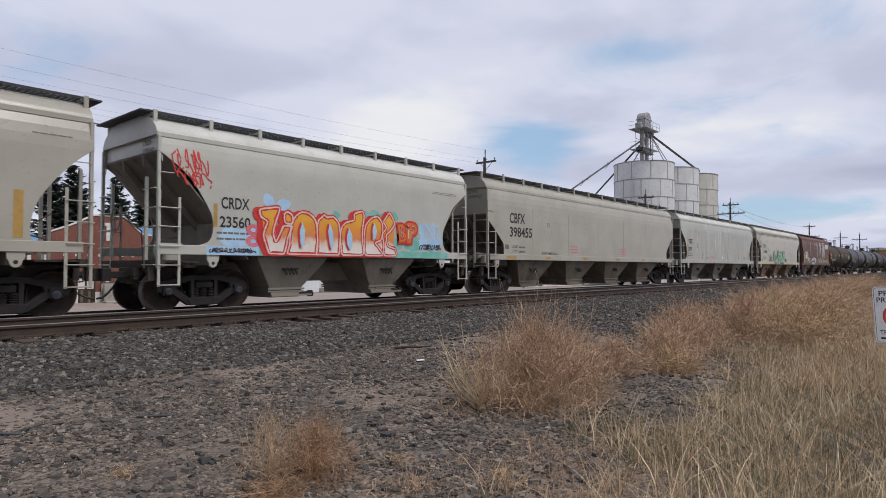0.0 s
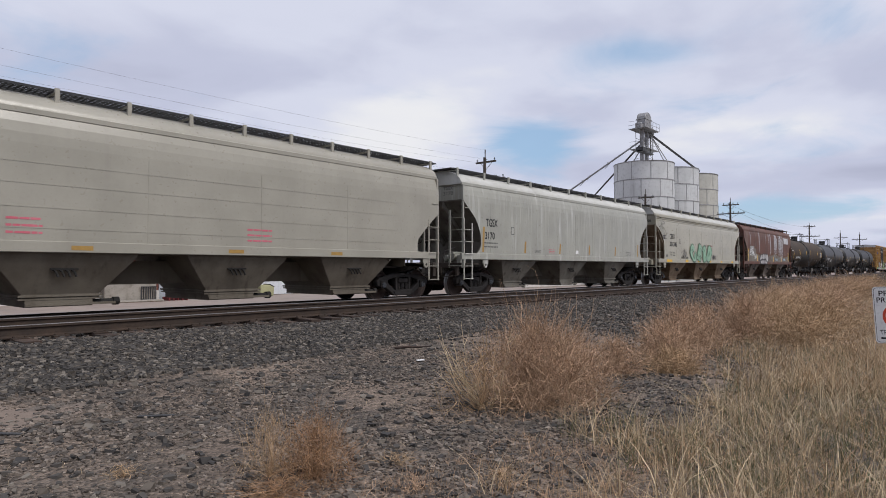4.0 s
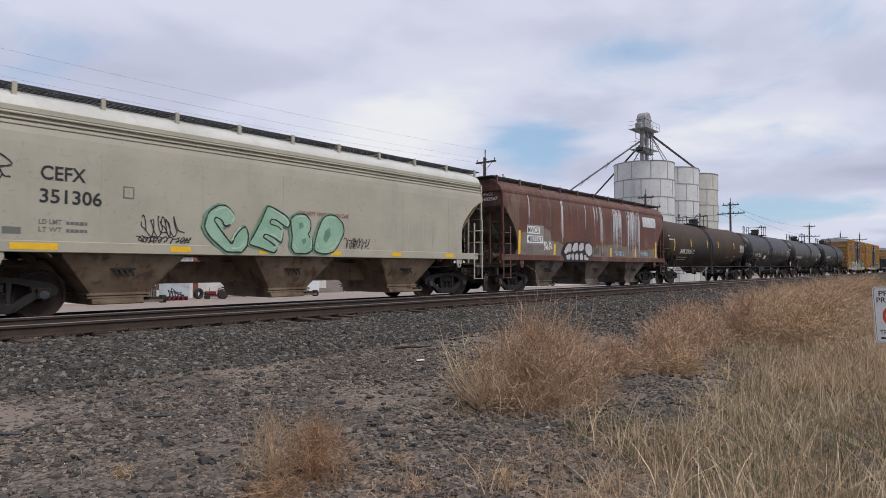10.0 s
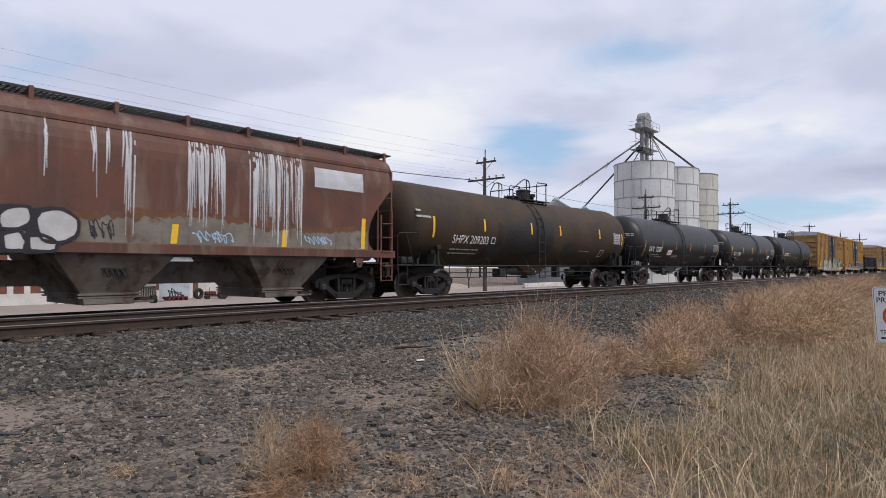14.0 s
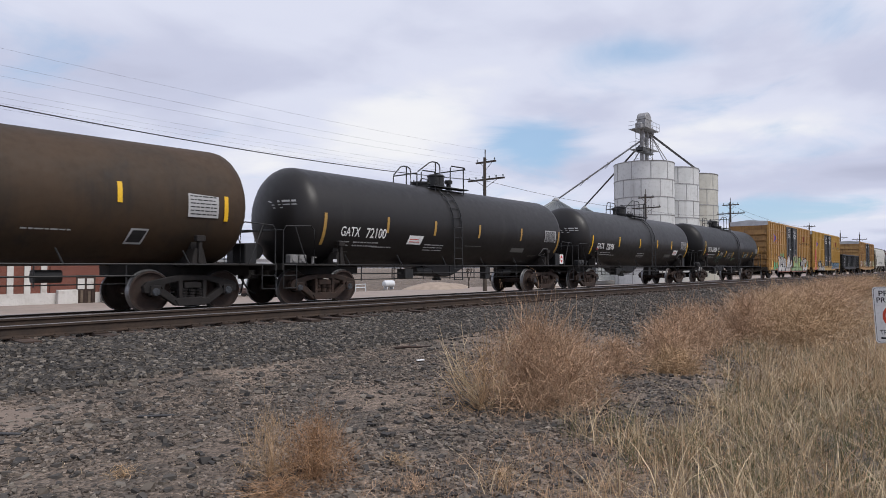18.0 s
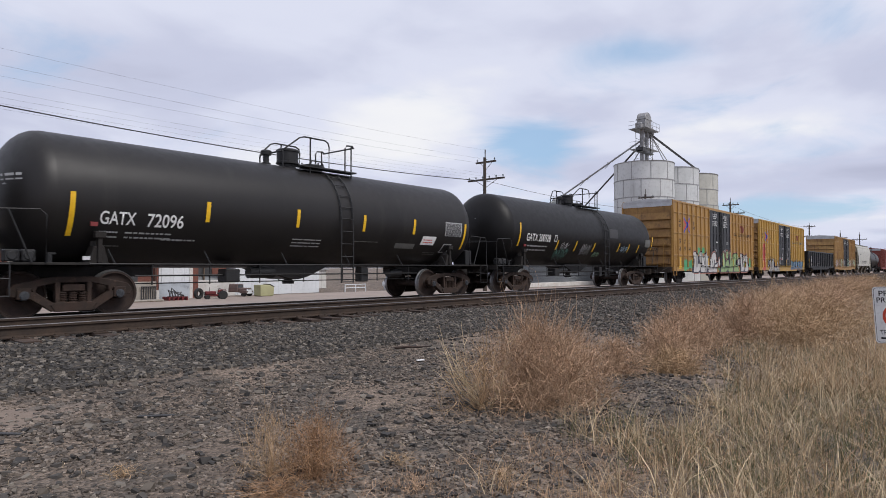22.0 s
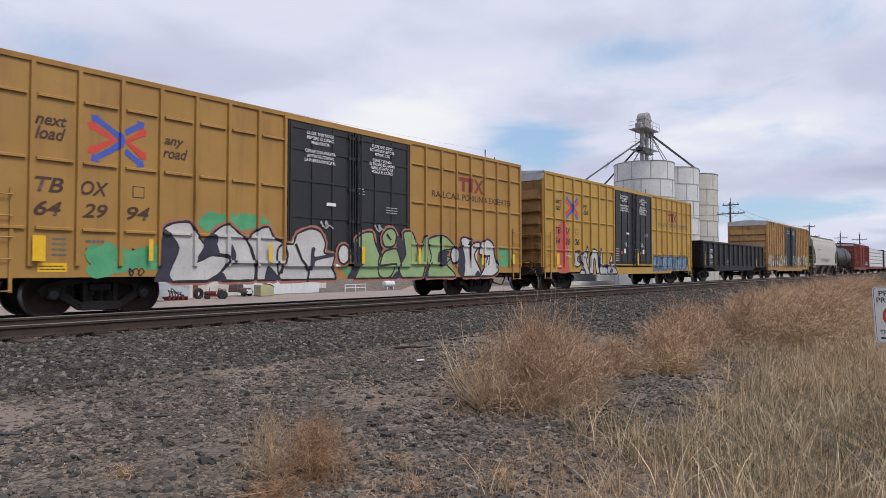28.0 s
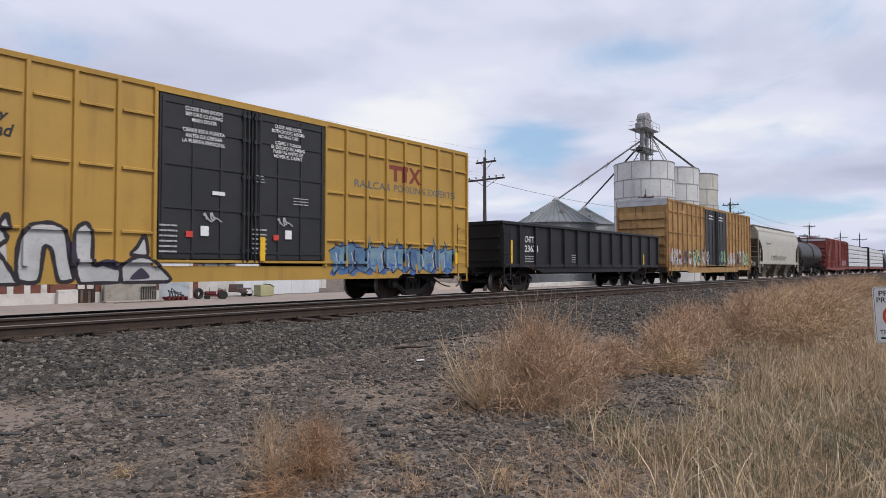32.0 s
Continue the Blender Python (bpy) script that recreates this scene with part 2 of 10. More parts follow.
class M:
    """Gathers vertices and faces; k is the material slot of what follows."""

    def __init__(self):
        self.v, self.f, self.m, self.k = [], [], [], 0

    def add(self, vs, fs):
        o = len(self.v)
        self.v += [tuple(p) for p in vs]
        self.f += [tuple(o + i for i in f) for f in fs]
        self.m += [self.k] * len(fs)
        return self

    def box(self, x0, x1, y0, y1, z0, z1):
        vs = [(x, y, z) for x in (x0, x1) for y in (y0, y1) for z in (z0, z1)]
        return self.add(vs, [(0, 1, 3, 2), (4, 6, 7, 5), (0, 4, 5, 1), (2, 3, 7, 6), (0, 2, 6, 4), (1, 5, 7, 3)])

    def prism(self, poly, axis, a, b):
        """poly: the two other coordinates in order, anticlockwise or not; extruded along axis from a to b."""
        n = len(poly)
        i, j = [q for q in range(3) if q != axis]
        vs = []
        for d in (a, b):
            for p in poly:
                q = [0, 0, 0]
                q[axis], q[i], q[j] = d, p[0], p[1]
                vs.append(q)
        fs = [tuple(range(n)), tuple(range(2 * n - 1, n - 1, -1))]
        fs += [(q, (q + 1) % n, n + (q + 1) % n, n + q) for q in range(n)]
        return self.add(vs, fs)

    def tube(self, pts, r, n=6, cap=True):
        pts = [Vector(p) for p in pts]
        rings = []
        for q, p in enumerate(pts):
            d = (pts[min(q + 1, len(pts) - 1)] - pts[max(q - 1, 0)]).normalized()
            a = d.orthogonal().normalized() if abs(d.z) < 0.999 else Vector((1, 0, 0))
            if abs(d.z) < 0.95:
                a = d.cross(Vector((0, 0, 1))).normalized()
            b = d.cross(a)
            rr = r[q] if isinstance(r, (list, tuple)) else r
            rings.append([p + a * rr * math.cos(2 * math.pi * k / n) + b * rr * math.sin(2 * math.pi * k / n) for k in range(n)])
        return self.rings(rings, cap)

    def rings(self, rings, cap=True, closed=True):
        n = len(rings[0])
        vs = [p for ring in rings for p in ring]
        fs = []
        for q in range(len(rings) - 1):
            for k in range(n if closed else n - 1):
                fs.append((q * n + k, q * n + (k + 1) % n, (q + 1) * n + (k + 1) % n, (q + 1) * n + k))
        if cap:
            fs.append(tuple(range(n - 1, -1, -1)))
            fs.append(tuple(range((len(rings) - 1) * n, len(rings) * n)))
        return self.add(vs, fs)

    def cyl(self, p0, p1, r, n=12, r1=None):
        return self.tube([p0, p1], [r, r if r1 is None else r1], n)

    def lathe(self, prof, c=(0, 0, 0), axis=1, n=32, cap=True):
        """prof: (radius, along) points, turned about axis through c."""
        i, j = [q for q in range(3) if q != axis]
        rings = []
        for r, a in prof:
            ring = []
            for k in range(n):
                p = list(c)
                p[axis] += a
                p[i] += r * math.cos(2 * math.pi * k / n)
                p[j] += r * math.sin(2 * math.pi * k / n)
                ring.append(p)
            rings.append(ring)
        return self.rings(rings, cap=cap)


def part(name, g, material, parent=None, label="", smooth=False, bevel=0.0, at=None):
    """One mesh object; g is an M or a ready mesh; material one or a list."""
    if isinstance(g, M):
        me = bpy.data.meshes.new(name)
        me.from_pydata(g.v, [], g.f)
        for q in (material if isinstance(material, (list, tuple)) else [material]):
            me.materials.append(q)
        if any(g.m):
            me.polygons.foreach_set("material_index", g.m)
        b = bmesh.new()
        b.from_mesh(me)
        bmesh.ops.recalc_face_normals(b, faces=b.faces)
        b.to_mesh(me)
        b.free()
        if smooth:
            me.shade_smooth()
            me.set_sharp_from_angle(angle=radians(38))
    else:
        me = g
    ob = new(name, me)
    if parent:
        ob.parent = parent
    if at is not None:
        ob.matrix_basis = at
    if label:
        ob["label"] = label
    if bevel:
        mod = ob.modifiers.new("edge", "BEVEL")
        mod.width, mod.segments, mod.limit_method = bevel, 1, "ANGLE"
    return ob


def thing(name, label, category, m=None, group="", kind=""):
    ob = new(name)
    ob.empty_display_size = 0.3
    if m is not None:
        ob.matrix_basis = m
    return tagged(ob, label, category, group, kind)


def shared(ob, name, parent, m):
    """A further object on the same mesh."""
    o = new(name, ob.data)
    o.parent, o.matrix_basis = parent, m
    for q in ob.modifiers:
        w = o.modifiers.new(q.name, q.type)
        w.width, w.segments, w.limit_method = q.width, q.segments, q.limit_method
    return o


# ---- ground and tracks ----
TRACK_Y, RAIL_Z = 15.15, 0.42       # the train's track: centre line and top of rail
CAR_Z = 0.465                       # base of the car bodies
WHEEL_R, WHEEL_Z = 0.483, 0.438     # wheel radius, axle above the base of the bodies
SIDE_Y, SIDE_Z = 10.85, 0.65        # the nearer track
PROFILE = [(-400, -0.5), (-30, -0.1), (-3, 0.0), (3.5, 0.02), (6.0, 0.10), (7.4, 0.20), (8.9, 0.365), (9.45, 0.405), (9.75, 0.425), (12.4, 0.435), (13.5, 0.30), (16.8, 0.27), (18.0, 0.12), (25.0, -0.15),
           (38.0, -0.95), (400, -0.95)]


def ground_z(y):
    for (a, za), (b, zb) in zip(PROFILE, PROFILE[1:]):
        if y <= b:
            return za + (zb - za) * (y - a) / (b - a)
    return PROFILE[-1][1]


def rough_z(x, y):
    z = ground_z(y)
    near = max(0.0, 1 - math.hypot(x - 5, y - 5) / 60)
    return z + near * (0.05 * noise.noise((x * 0.6, y * 0.6, 0)) + 0.025 * noise.noise((x * 2.1, y * 2.1, 3)))


def ground_material():
    """Dirt with packed gravel: small stones as cells over a mottled base."""
    m = surf("ground_dirt", (0.235, 0.180, 0.138), (0.145, 0.113, 0.089), 0.55, 0.95, bump=0.0, blotch=(0.100, 0.084, 0.070), blotch_at=(0.46, 0.62), fine=22)
    N, L = m.node_tree.nodes, m.node_tree.links
    bs = N["Principled BSDF"]
    old = bs.inputs["Base Color"].links[0].from_socket
    tc = N.new("ShaderNodeTexCoord")
    vo = N.new("ShaderNodeTexVoronoi")
    vo.inputs["Scale"].default_value = 34.0
    L.new(tc.outputs["Object"], vo.inputs[0])
    hs = N.new("ShaderNodeSeparateXYZ")
    L.new(vo.outputs["Color"], hs.inputs[0])
    mr = N.new("ShaderNodeMapRange")
    mr.inputs[3].default_value, mr.inputs[4].default_value = 0.45, 1.4
    L.new(hs.outputs[0], mr.inputs[0])
    hv = N.new("ShaderNodeHueSaturation")
    L.new(old, hv.inputs["Color"])
    L.new(mr.outputs[0], hv.inputs["Value"])
    L.new(hv.outputs[0], bs.inputs["Base Color"])
    bu = N.new("ShaderNodeBump")
    bu.inputs["Strength"].default_value, bu.inputs["Distance"].default_value = 0.9, 0.03
    bu.invert = True
    L.new(vo.outputs["Distance"], bu.inputs["Height"])
    L.new(bu.outputs[0], bs.inputs["Normal"])
    return m


def build_ground():
    xs = sorted({-1500, -600, -200, -80, -40, -20, -12, 120, 160, 240, 400, 700, 1200, 2500, 4500, *[round(-8 + 0.25 * k, 2) for k in range(130)], *[25 + 1.5 * k for k in range(60)]})
    ys = sorted({-2500, -900, -300, -100, -40, -20, -10, -6, 30, 34, 38, 42, 50, 60, 80, 120, 200, 400, 900, 2500, *[round(-4 + 0.25 * k, 2) for k in range(60)],
                 *[11 + 0.5 * k for k in range(16)], 20, 22, 25})
    vs = [(x, y, rough_z(x, y)) for x in xs for y in ys]
    n = len(ys)
    fs = [(i * n + j, (i + 1) * n + j, (i + 1) * n + j + 1, i * n + j + 1) for i in range(len(xs) - 1) for j in range(n - 1)]
    g = M().add(vs, fs)
    tagged(part("ground", g, ground_material(), smooth=True), "brown dirt and gravel ground beside the tracks", "ground", kind="structure")
    # pale dirt street behind the tracks
    g = M()
    xs = [-80 + 10 * k for k in range(60)]
    ys = [15.98, 16.7, 17.4, 18, 20, 22, 24, 26, 29, 32, 35, 38, 41, 44, 46.5]
    vs = [(x, y, ground_z(y) + 0.03 + 0.085 * max(0.0, 1 - (y - 15.98) / 2.0)) for x in xs for y in ys]
    n = len(ys)
    g.add(vs, [(i * n + j, (i + 1) * n + j, (i + 1) * n + j + 1, i * n + j + 1) for i in range(len(xs) - 1) for j in range(n - 1)])
    tagged(part("road", g, surf("pale_dirt_street", (0.30, 0.245, 0.21), (0.25, 0.205, 0.177), 0.4, 0.95, bump=0.2, blotch=(0.22, 0.19, 0.165))), "pale pinkish dirt and concrete street behind the tracks", "road", kind="structure")


    fill = M()
    for k in range(60):
        fill.box(-80 + 10 * k, -70 + 10 * k, TRACK_Y - 0.66, TRACK_Y + 0.66, 0.20, 0.375)
    tagged(part("dirt_fill", fill, surf("dirt_between_rails", (0.26, 0.21, 0.18), (0.20, 0.165, 0.14), 0.7, 0.95, bump=0.3)), "pale dirt packed between the rails", "dirt", kind="structure")


build_ground()


def dirt_patch(x, y, rx, ry, turn, seed):
    """Bare pinkish dirt lying over the gravel, with a ragged edge."""
    rnd = random.Random(seed)
    g = M()
    ph = [rnd.uniform(0, 6.28) for k in range(4)]
    rings = []
    ca, sa = math.cos(radians(turn)), math.sin(radians(turn))
    for k in range(9):
        f = (k + 0.02) / 8
        ring = []
        for j in range(56):
            a = 2 * math.pi * j / 56
            e = 1 + 0.22 * math.sin(2 * a + ph[0]) + 0.13 * math.sin(5 * a + ph[1]) + 0.08 * math.sin(11 * a + ph[2]) + 0.06 * math.sin(19 * a + ph[3])
            p, q = rx * f * e * math.cos(a), ry * f * e * math.sin(a)
            px, py = x + ca * p - sa * q, y + sa * p + ca * q
            ring.append((px, py, rough_z(px, py) + 0.022 * (1 - f ** 3) - 0.008))
        rings.append(ring)
    g.rings(rings, cap=False)
    tagged(part("dirt_patch", g, DIRT, smooth=True), "bare pinkish brown dirt over gravel", "dirt", kind="structure")


DIRT = surf("bare_pink_dirt", (0.225, 0.172, 0.138), (0.178, 0.140, 0.113), 1.4, 0.95, bump=0.4, blotch=(0.13, 0.108, 0.09), blotch_at=(0.5, 0.62), fine=26)
for q, (x, y, rx, ry, turn) in enumerate(((1.25, 6.5, 1.2, 0.5, 8),)):
    dirt_patch(x, y, rx, ry, turn, 50 + q)
RAILPROF = [(-0.070, -0.171), (0.070, -0.171), (0.070, -0.160), (0.012, -0.140), (0.009, -0.055), (0.035, -0.040), (0.036, -0.008), (0.028, 0.0), (-0.028, 0.0),
            (-0.036, -0.008), (-0.035, -0.040), (-0.009, -0.055), (-0.012, -0.140), (-0.070, -0.160)]


def build_track(yc, zt, label, first):
    track = thing("track", label, "railway track", pose(0, yc, zt), kind="structure")
    head = surf("worn_rail_head", (0.21, 0.20, 0.20), (0.15, 0.14, 0.135), 2.0, 0.42, metal=0.8, bump=0.02)
    rg = M().prism(RAILPROF, 0, -70, 520)
    for q, f in enumerate(rg.f):
        if len(f) == 4 and all(rg.v[i][2] > -0.009 for i in f):
            rg.m[q] = 1
    a = part("rail", rg, [RAIL, head], track, at=pose(0, -0.754, 0))
    shared(a, "rail", track, pose(0, 0.754, 0))
    tg = M().box(-0.115, 0.115, -1.3, 1.3, -0.36, -0.185)
    tie = None
    plate = M().box(-0.1, 0.1, -0.17, 0.17, -0.185, -0.168)
    for k in (-0.07, 0.07):
        for s in (-0.1, 0.1):
            plate.box(k - 0.012, k + 0.012, s - 0.014, s + 0.014, -0.168, -0.145)
    pl = None
    rnd = random.Random(5 + first)
    for k in range(-14, 190):
        x = 0.52 * k + rnd.uniform(-0.03, 0.03)
        at = pose(x, rnd.uniform(-0.05, 0.03), rnd.uniform(-0.012, 0.004), 0, 0, rnd.uniform(-1.2, 1.2))
        tie = part("tie", tg, TIEM, track, at=at, bevel=0) if tie is None else shared(tie, "tie", track, at)
        if first and k < 70:
            pl = part("tie_plate", plate, RAIL, track, at=pose(x, -0.754, 0)) if pl is None else shared(pl, "tie_plate", track, pose(x, -0.754, 0))
    g = M()
    for k in range(190, 800):
        g.box(0.52 * k - 0.115, 0.52 * k + 0.115, -1.3, 1.3, -0.36, -0.185)
    tagged(part("distant_ties", g, TIEM, track), kind="stuff")


build_track(SIDE_Y, SIDE_Z, "nearer railway track with rusty rails on wooden ties", 1)
build_track(TRACK_Y, RAIL_Z, "railway track with polished rails under the freight train", 0)

# ---- rolling stock ----
CARS, AXLES = [], []       # (thing, place in the train), wheelsets
HALF = 1.60                # half the width of a car


def way(t):
    """How far the train has gone at t seconds."""
    return 5.2127 * t + 0.011094 * t * t - 0.0000834641 * t ** 3


def wheel_mesh():
    g = M()
    for s in (-1, 1):
        g.k = 0
        g.lathe([(0.10, s * 0.60), (0.16, s * 0.62), (0.17, s * 0.66), (0.22, s * 0.715), (0.34, s * 0.735), (0.395, s * 0.70), (0.405, s * 0.69), (0.462, s * 0.686)], n=36, cap=False)
        g.lathe([(0.13, s * 0.835), (0.15, s * 0.82), (0.18, s * 0.775), (0.26, s * 0.76), (0.36, s * 0.775), (0.40, s * 0.805), (0.405, s * 0.825), (0.448, s * 0.825)], n=36, cap=False)
        g.k = 1
        g.lathe([(0.462, s * 0.686), (0.47, s * 0.685), (0.485, s * 0.70), (0.482, s * 0.715), (0.462, s * 0.735), (0.458, s * 0.78), (0.455, s * 0.815), (0.447, s * 0.826)], n=36, cap=False)
        g.k = 2
        g.lathe([(0.085, s * 0.83), (0.105, s * 0.86), (0.105, s * 1.08), (0.085, s * 1.10), (0.085, s * 1.14), (0.03, s * 1.15)], n=16)
        for k in range(3):
            a = 2.094 * k
            g.box(0.055 * math.cos(a) - 0.016, 0.055 * math.cos(a) + 0.016, s * 1.14, s * 1.165, 0.055 * math.sin(a) - 0.016, 0.055 * math.sin(a) + 0.016)
    g.k = 0
    g.cyl((0, -0.62, 0), (0, 0.62, 0), 0.09, 14)
    g.v = [(1.056 * x, y, 1.056 * z) if math.hypot(x, z) > 0.2 else (x, y, z) for x, y, z in g.v]
    return g


def side_frame():
    g = M()
    top = [(-1.13, 0.42), (-1.15, 0.56), (-1.05, 0.66), (-0.62, 0.76), (-0.35, 0.80), (0.35, 0.80), (0.62, 0.76), (1.05, 0.66), (1.15, 0.56), (1.13, 0.42), (1.02, 0.40), (0.99, 0.56), (0.77, 0.56), (0.70, 0.44),
           (0.66, 0.60), (0.32, 0.68), (-0.32, 0.68), (-0.66, 0.60), (-0.70, 0.44), (-0.77, 0.56), (-0.99, 0.56), (-1.02, 0.40)]
    g.prism(top, 1, -0.08, 0.08)
    for s in (-1, 1):
        g.prism([(s * 0.86, 0.42), (s * 0.72, 0.52), (s * 0.28, 0.21), (s * 0.38, 0.09)], 1, -0.08, 0.08)
        g.prism([(s * 0.25, 0.20), (s * 0.33, 0.20), (s * 0.35, 0.70), (s * 0.25, 0.70)], 1, -0.085, 0.085)
        g.box(s * 0.889 - 0.12, s * 0.889 + 0.12, -0.12, 0.10, 0.36, 0.58)
    g.prism([(-0.44, 0.24), (-0.34, 0.09), (0.34, 0.09), (0.44, 0.24), (0.34, 0.28), (-0.34, 0.28)], 1, -0.10, 0.10)
    return g


def spring():
    """One coil, as a stack of turns."""
    prof = [(0.05, 0.27)]
    for q in range(6):
        z = 0.275 + 0.036 * q
        prof += [(0.062, z), (0.088, z + 0.008), (0.088, z + 0.020), (0.062, z + 0.030)]
    prof.append((0.05, 0.50))
    return M().lathe(prof, axis=2, n=12)


MESHES = {}


def add_truck(car, x, cast=None):
    cast = cast or CASTING
    key = cast.name
    if key not in MESHES:
        bol = M().box(-0.21, 0.21, -1.09, 1.09, 0.50, 0.64).box(-0.14, 0.14, -1.0, 1.0, 0.42, 0.66).box(-0.75, 0.75, -0.3, 0.3, 0.40, 0.46)
        tr = part("truck", bol, cast, car, at=pose(x, 0, 0), bevel=0.015)
        fr = part("side_frame", side_frame(), cast, tr, at=pose(0, -1.0, 0), bevel=0.012)
        sp = part("spring", spring(), cast, tr, at=pose(0, -1.0, 0))
        ws = part("wheelset", wheel_mesh(), [WHEEL, TREAD, HUB], tr, smooth=True, at=pose(-0.889, 0, WHEEL_Z))
        MESHES[key] = (tr, fr, sp, ws)
    else:
        t0, f0, s0, w0 = MESHES[key]
        tr = shared(t0, "truck", car, pose(x, 0, 0))
        shared(f0, "side_frame", tr, pose(0, -1.0, 0))
        shared(s0, "spring", tr, pose(0, -1.0, 0))
        ws = shared(w0, "wheelset", tr, pose(-0.889, 0, WHEEL_Z))
    t0, f0, s0, w0 = MESHES[key]
    shared(f0, "side_frame", tr, pose(0, 1.0, 0))
    shared(s0, "spring", tr, pose(0, 1.0, 0))
    for x in (-0.19, 0.19):
        for y in (-1.0, 1.0):
            shared(s0, "spring", tr, pose(x, y, 0))
    w2 = shared(w0, "wheelset", tr, pose(0.889, 0, WHEEL_Z))
    AXLES.append((ws, -0.889, random.Random(len(AXLES)).uniform(0, 6.28)))
    AXLES.append((w2, 0.889, random.Random(len(AXLES)).uniform(0, 6.28)))
    return tr


def add_couplers(car, h, reach, mat=None):
    """Draft gear and hose at both ends; h: half length of the frame, reach: how far the coupler stands out."""
    mat = mat or GRIME
    for s in (-1, 1):
        g = M().box(min(s * h, s * (h + reach - 0.22)), max(s * h, s * (h + reach - 0.22)), -0.075, 0.075, 0.74, 0.90)
        g.prism([(s * (h + reach - 0.26), -0.15), (s * (h + reach - 0.05), -0.17), (s * (h + reach - 0.02), -0.02), (s * (h + reach + 0.03), 0.04), (s * (h + reach - 0.06), 0.17),
                 (s * (h + reach - 0.2), 0.13)], 2, 0.68, 0.97)
        part("coupler", g, mat, car, bevel=0.015)
        pts = [(s * (h + 0.02), 0.32, 0.80)]
        for q in range(1, 9):
            f = q / 8
            pts.append((s * (h + 0.02 + f * (reach - 0.03)), 0.32 - 0.32 * f, 0.80 - 0.52 * math.sin(f * 1.57) ** 0.8))
        part("brake_hose", M().tube(pts, 0.026, 6), FITTING, car, smooth=True)
        g = M().tube([(s * (h + 0.02), -1.0, 0.92), (s * (h + 0.10), -0.95, 0.80), (s * (h + 0.10), -0.25, 0.78), (s * (h + 0.02), -0.2, 0.85)], 0.014, 5)
        part("uncoupling_lever", g, mat, car)


def ladder(x0, x1, y, zs, z0, z1, r=0.014, flat=0.03):
    g = M()
    for x in (x0, x1):
        g.box(x - flat, x + flat, y - 0.01, y + 0.01, z0, z1 if x == x0 else min(z1, zs[-1] + 0.25))
    for z in zs:
        g.tube([(x0, y, z), (x0, y - 0.05, z), (x1, y - 0.05, z), (x1, y, z)], r, 5)
    return g


def curve(pts, n=6):
    """Smooth line through points in the plane."""
    p = [pts[0], *pts, pts[-1]]
    out = []
    for a, b, c, d in zip(p, p[1:], p[2:], p[3:]):
        for q in range(n):
            t = q / n
            out.append(tuple(0.5 * (2 * b[k] + (c[k] - a[k]) * t + (2 * a[k] - 5 * b[k] + 4 * c[k] - d[k]) * t * t + (3 * b[k] - a[k] - 3 * c[k] + d[k]) * t ** 3) for k in (0, 1)))
    out.append(tuple(pts[-1]))
    return out


def hopper_side(z):
    """Half width of a covered hopper at height z."""
    if z < 3.35:
        return HALF
    return HALF - 0.10 * ((z - 3.35) / 0.6) ** 2


